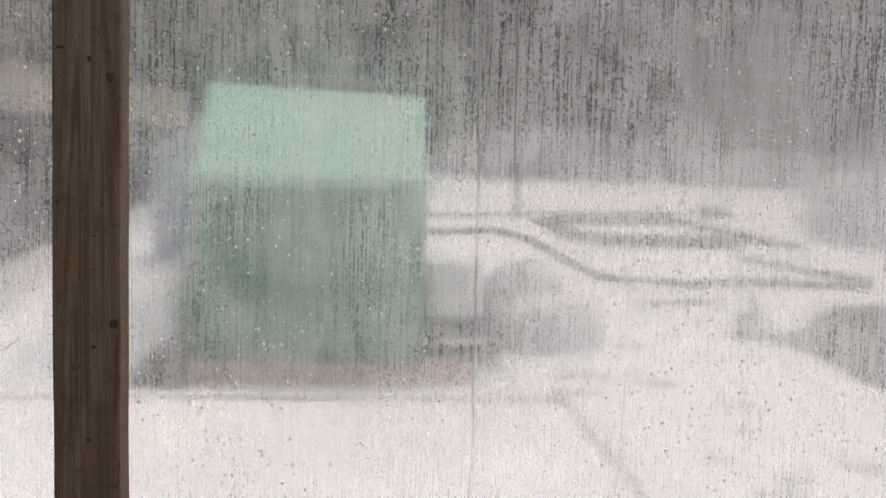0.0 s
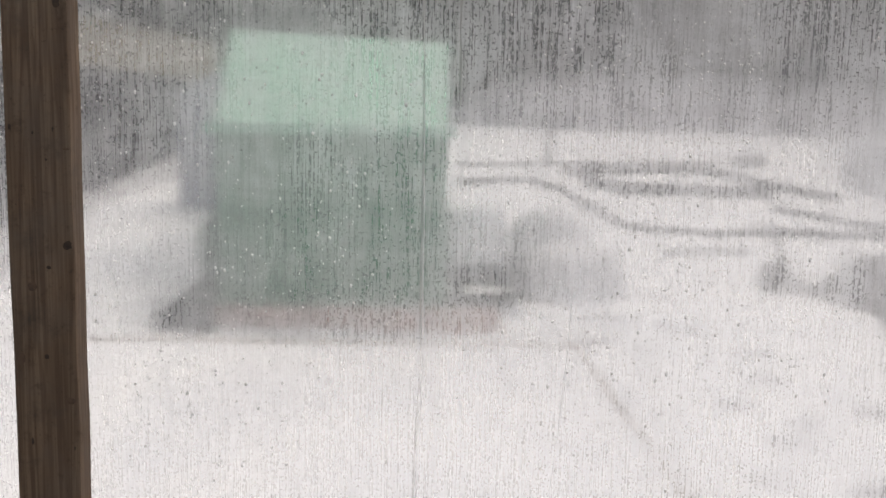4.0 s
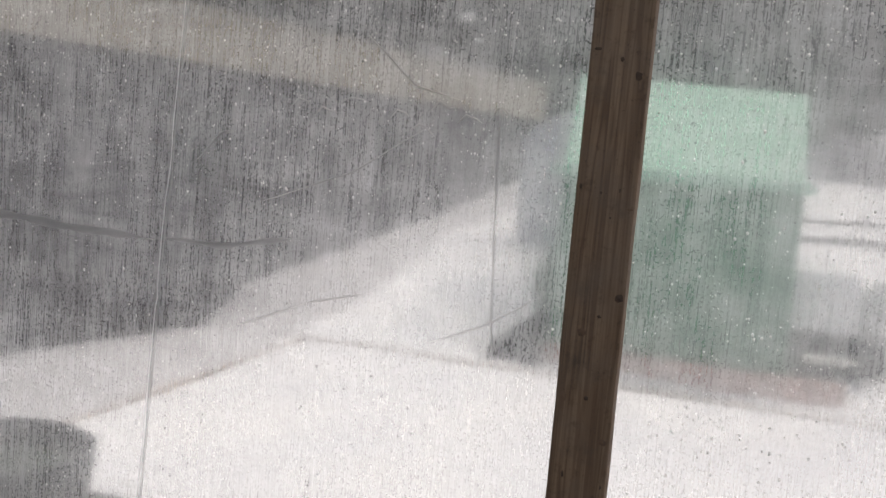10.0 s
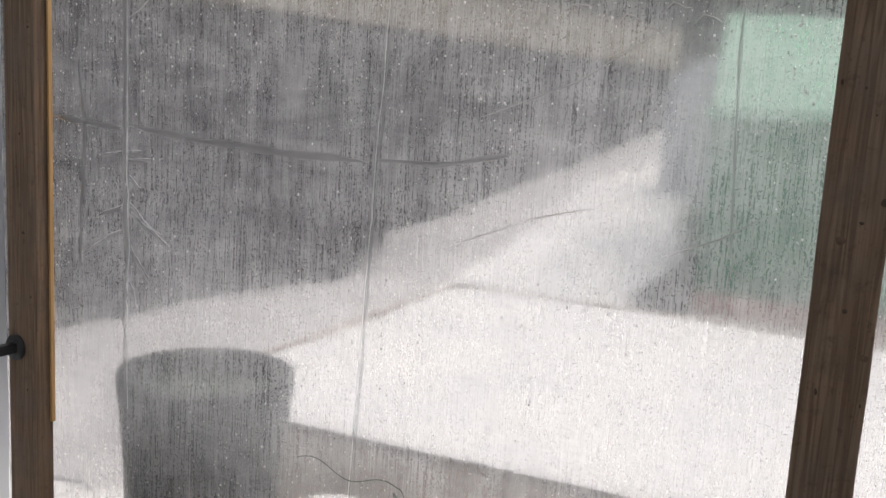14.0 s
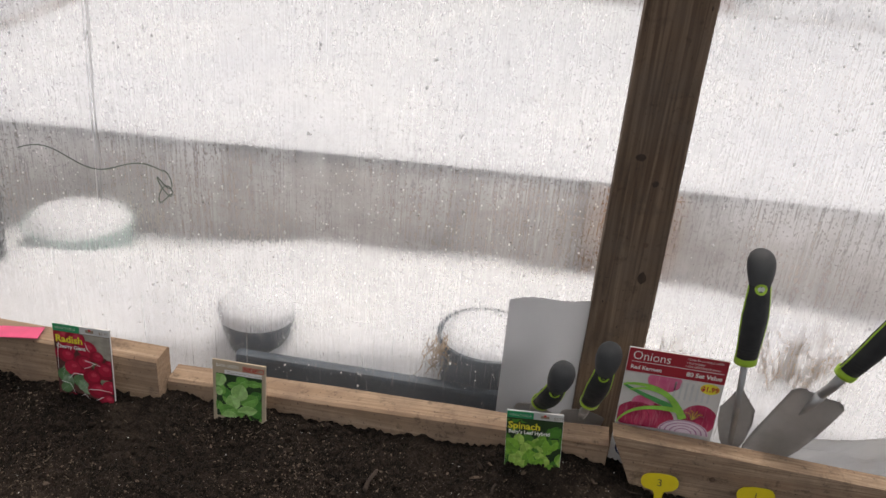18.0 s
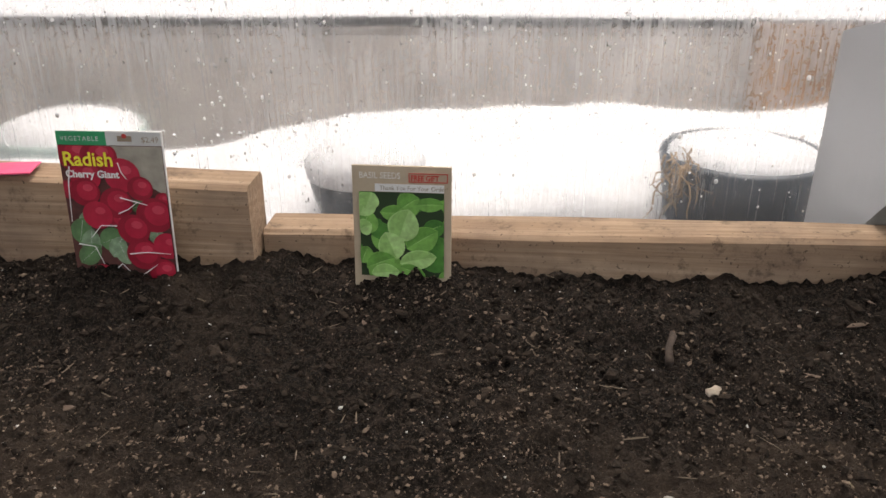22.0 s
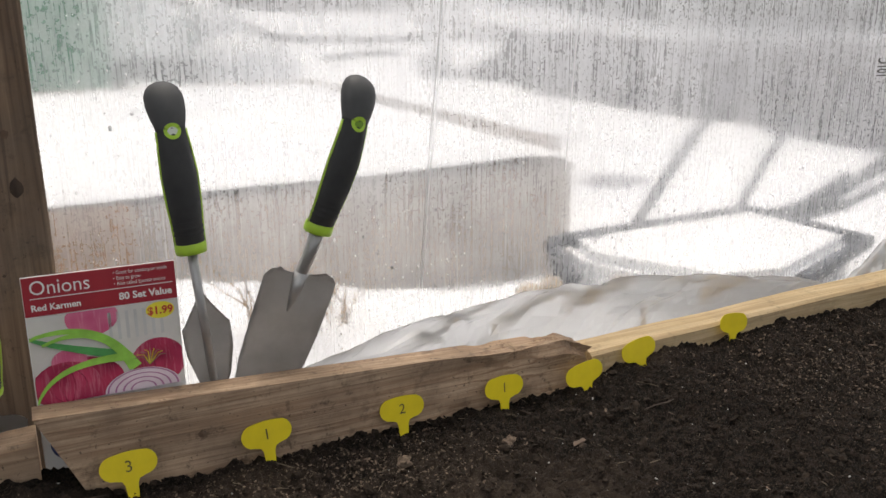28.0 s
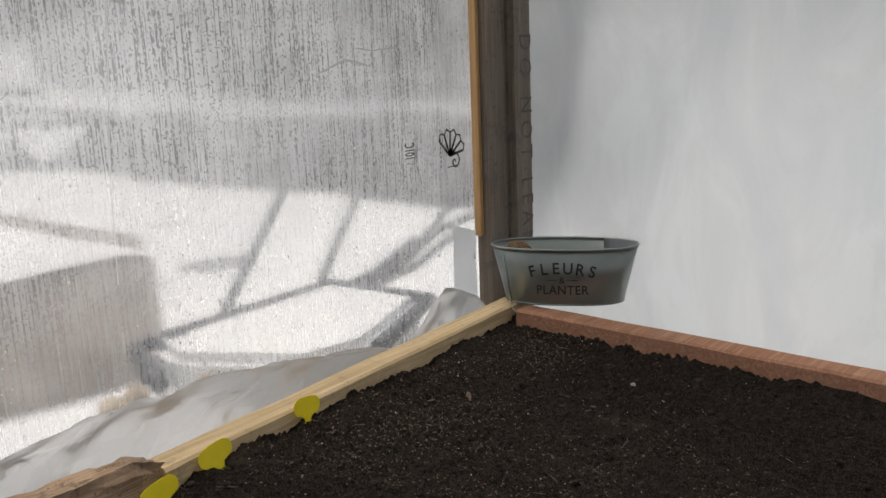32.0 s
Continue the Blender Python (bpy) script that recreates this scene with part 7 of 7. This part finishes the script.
# crinkled band near the middle post
for x, z in ((-0.90, 1.585), (-0.86, 1.57), (-0.80, 1.592), (-0.72, 1.575), (-0.645, 1.588), (-0.60, 1.572), (-0.555, 1.585), (-0.68, 1.55)):
    q = [0.9 * noise.noise((x * 40, z * 40, k)) for k in range(8)]
    pleat([(x - 0.02 + 0.02 * q[0], z - 0.010 + 0.02 * q[1]), (x - 0.008 + 0.01 * q[2], z + 0.006 + 0.012 * q[3]), (x + 0.008, z + 0.006 * q[4]), (x + 0.02 + 0.02 * q[5], z - 0.006 + 0.02 * q[6])], 0.0022, PLEAT_CLEAR)
for path in (((-0.98, 1.40), (-0.80, 1.47), (-0.66, 1.56)), ((-1.02, 1.17), (-0.86, 1.24), (-0.74, 1.27)), ((-0.79, 1.70), (-0.70, 1.62), (-0.62, 1.60)), ((-0.64, 1.20), (-0.55, 1.24), (-0.46, 1.30)), ((0.70, 0.86), (0.78, 0.885), (0.86, 0.87)), ((0.80, 0.905), (0.85, 0.90), (0.92, 0.905))):
    pleat(path, 0.002, PLEAT_CLEAR)

# ---- water drops on the inside of the film ----
def drop_material():
    m, nt, b, out = nodes_of("water_drops")
    geo = nt.nodes.new("ShaderNodeNewGeometry")
    pick = geo.outputs["Random Per Island"]
    # glints and dark refraction put into the colour: some drops whitish, some dark
    nt.links.new(ramp(nt, pick, ((0.0, 0.25), (0.25, 0.8), (0.5, 1.0)), "LINEAR"), b.inputs["Base Color"])
    nt.links.new(ramp(nt, pick, ((0.0, 1.0), (0.64, 1.0), (0.72, 0.3), (1.0, 0.15))), b.inputs["Transmission Weight"])
    b.inputs["Roughness"].default_value = 0.05
    b.inputs["IOR"].default_value = 1.45
    return m


rnd = random.Random(77)
verts, faces = [], []
ring7 = [(math.cos(2 * math.pi * k / 7), math.sin(2 * math.pi * k / 7)) for k in range(7)]
count = 0
while count < 56000:
    x, z = rnd.uniform(-2.08, 1.10), rnd.uniform(0.34, 2.1)
    dens = noise.noise((x * 3.0, z * 2.0, 11)) + 0.5 * noise.noise((x * 11, z * 3, 12)) + 0.35 * (z - 1.0)
    if rnd.random() > 0.42 + 0.8 * dens:
        continue
    count += 1
    r = min(0.0022, 0.0008 * math.exp(rnd.gauss(0.0, 0.48)))
    tall = rnd.uniform(0.9, 1.6)
    y = wall_film(x, z)[1] - 0.0006
    i = len(verts)
    verts += [(x + r * a_, y, z + r * tall * b_) for a_, b_ in ring7]
    verts += [(x + 0.78 * r * a_, y - 0.55 * r, z + 0.78 * r * tall * b_ - 0.1 * r) for a_, b_ in ring7]
    verts.append((x, y - 0.85 * r, z - 0.12 * r))
    for k in range(7):
        n = (k + 1) % 7
        faces.append((i + k, i + n, i + 7 + n, i + 7 + k))
        faces.append((i + 7 + k, i + 7 + n, i + 14))
me = bpy.data.meshes.new("water_drops")
me.from_pydata(verts, [], faces)
me.shade_smooth()
me.materials.append(drop_material())
drops = tagged(new("water_drops", me), "water drops clinging to the inside of the film", "water drops", "", "stuff")
drops.visible_shadow = False

# ---- crumbs, fibres and chips on the soil ----
CRUMB = plain("soil_crumb", (0.030, 0.022, 0.0165), 0.95, 0, 0.5, 300, 0.4, 800, 0.2)
CRUMB_DRY = plain("dry_soil_crumb", (0.165, 0.122, 0.090), 0.95, 0, 0.55, 260, 0.4, 800, 0.2)
PERLITE = plain("white_perlite", (0.55, 0.53, 0.49), 0.9, 0, 0.25, 60)
WOODCHIP = plain("brown_wood_chip", (0.13, 0.09, 0.065), 0.9, 0, 0.4, 60, 0.4, 300)
TWIG_BARK = plain("dark_twig_bark", (0.06, 0.042, 0.032), 0.9, 0, 0.4, 120, 0.5, 500)
PEBBLE = plain("grey_pebble", (0.34, 0.32, 0.29), 0.9, 0, 0.4, 150, 0.4, 500)
FIBRE = plain("dry_root_fibre", (0.15, 0.115, 0.08), 0.9, 0, 0.35, 90)


def scatter(name, n, rmin, rmax, mat_, label, seed, dens=None, flat=0.75, long=1.0, sink=0.15):
    """Many small irregular lumps strewn over the soil as one mesh."""
    rnd = np.random.default_rng(seed)
    bm = bmesh.new()
    bmesh.ops.create_icosphere(bm, subdivisions=1, radius=1.0)
    base = np.array([v.co[:] for v in bm.verts])
    tri = np.array([[v.index for v in f.verts] for f in bm.faces])
    bm.free()
    spots = []
    while len(spots) < n:
        x, y = rnd.uniform(-1.80, 1.05), 1.07 - abs(rnd.normal(0, 0.38))
        if y < -0.1 or x > 1.055 - 0.06 * (1.06 - y):
            continue
        if dens and rnd.random() > dens(x, y):
            continue
        spots.append((x, y, soil_height(x, y)))
    spots = np.array(spots)
    r = rmin * (rmax / rmin) ** (rnd.random(n) ** 2.4)
    k = len(base)
    size = np.stack([rnd.uniform(0.8, 1.6, n) * long, rnd.uniform(0.6, 1.1, n), rnd.uniform(0.5, 1.0, n) * flat], 1)
    pts = base[None] * size[:, None, :] * rnd.uniform(0.6, 1.25, (n, k, 1))
    ang = rnd.uniform(0, 2 * math.pi, n)
    tip = rnd.normal(0, 0.5 if long == 1.0 else 0.18, n)
    x, y, z = pts[..., 0], pts[..., 1], pts[..., 2]
    x, z = x * np.cos(tip)[:, None] - z * np.sin(tip)[:, None], x * np.sin(tip)[:, None] + z * np.cos(tip)[:, None]
    x, y = x * np.cos(ang)[:, None] - y * np.sin(ang)[:, None], x * np.sin(ang)[:, None] + y * np.cos(ang)[:, None]
    pts = np.stack([x, y, z], 2) * r[:, None, None] + spots[:, None, :]
    pts[..., 2] += sink * r[:, None]
    idx = (tri[None] + (np.arange(n) * k)[:, None, None]).reshape(-1, 3)
    me = bpy.data.meshes.new(name)
    me.from_pydata(pts.reshape(-1, 3).tolist(), [], idx.tolist())
    me.materials.append(mat_)
    return tagged(new(name, me), label, name.replace("_", " "), "", "stuff")


def dry_patch(x, y):
    here = math.exp(-((x + 0.30) / 0.28) ** 2 - ((y - 0.80) / 0.12) ** 2) + 0.55 * math.exp(-((x + 0.1) / 0.4) ** 2 - ((y - 0.98) / 0.05) ** 2) + 0.5 * math.exp(-((x + 1.13) / 0.3) ** 2 - ((y - 0.79) / 0.12) ** 2)
    return max(0.03, min(1.0, 0.06 + 1.6 * here + 0.7 * noise.noise((x * 2.6, y * 2.6, 14)) + 0.5 * noise.noise((x * 9, y * 9, 15))))


scatter("soil_crumbs", 36000, 0.0007, 0.0040, CRUMB, "dark crumbs of potting soil", 41)
scatter("dry_soil_crumbs", 52000, 0.0005, 0.0021, CRUMB_DRY, "dry brown crumbs of soil", 42, dry_patch)
CLOD = plain("soil_clod", (0.030, 0.0215, 0.0158), 0.95, 0, 0.75, 160, 1.0, 500, 0.2)
scatter("soil_clods", 5200, 0.0022, 0.0075, CLOD, "lumps of damp brown soil", 46, None, 0.8, 1.0, 0.0)
scatter("perlite_grains", 900, 0.0006, 0.0019, PERLITE, "white perlite grains in the soil", 43)
scatter("wood_chips", 380, 0.0012, 0.0055, WOODCHIP, "brown wood chips in the soil", 44, None, 0.35, 1.8)
scatter("root_fibres", 900, 0.0005, 0.0010, FIBRE, "thin dry fibres in the soil", 45, None, 0.8, 11.0, 1.2)

rnd = random.Random(52)
for x, y, r, mt, kind in ((-0.665, 0.944, 0.0075, STONE, "pale stone"), (-0.37, 0.90, 0.006, PEBBLE, "pale grey pebble"), (-0.47, 0.85, 0.006, STONE, "small pebble"), (-0.71, 0.84, 0.0055, PEBBLE, "pale grey pebble"), (0.92, 0.77, 0.006, PEBBLE, "pale grey pebble"), (0.52, 0.62, 0.007, PEBBLE, "pale grey pebble"), (0.70, 0.52, 0.006, STONE, "small pebble"), (-1.40, 0.93, 0.007, PEBBLE, "pale grey pebble"), (-0.02, 1.00, 0.012, CRUMB_DRY, "grey clod"), (0.10, 0.99, 0.010, CRUMB_DRY, "grey clod"), (-0.10, 0.96, 0.007, PEBBLE, "pale grey pebble")):
    r *= 0.85 if mt is STONE else 0.65
    peb = thing("pebble", kind + " lying on the dark soil", "pebble", pose(x, y, soil_height(x, y) + r * 0.3), "pebbles on the soil")
    bm = bmesh.new()
    bmesh.ops.create_icosphere(bm, subdivisions=2, radius=r)
    for v in bm.verts:
        v.co *= 1 + 0.8 * noise.noise(v.co * 190 + Vector((x * 9, y, 0)))
        v.co.z *= 0.75
    part("stone", bm, mt, peb)
for x, y, ln, ang, r in ((-0.690, 0.992, 0.05, 80, 0.0045), (-0.515, 1.005, 0.03, 80, 0.0028), (-0.44, 0.80, 0.06, 10, 0.0028), (-0.55, 0.78, 0.035, 100, 0.002), (0.62, 0.86, 0.04, 20, 0.002), (0.30, 0.98, 0.05, 5, 0.0016), (-0.33, 1.045, 0.05, -12, 0.0012), (0.02, 1.04, 0.03, 60, 0.0018), (0.75, 0.70, 0.045, 15, 0.0018), (-1.3, 0.80, 0.05, 30, 0.002)):
    r *= 0.8
    tw = thing("twig", "short brown twig lying on the dark soil", "twig", pose(x, y, soil_height(x, y) + r, 0, 0, ang), "twigs on the soil")
    part("stick", tube([(-ln / 2, 0, 0), (-ln / 6, 0.0015, r * 0.8), (ln / 5, -0.001, r * 0.9), (ln / 2, 0.003, 0)], [r, r * 0.75, r * 0.9, r * 0.5], 7), TWIG_BARK, tw, "", True)
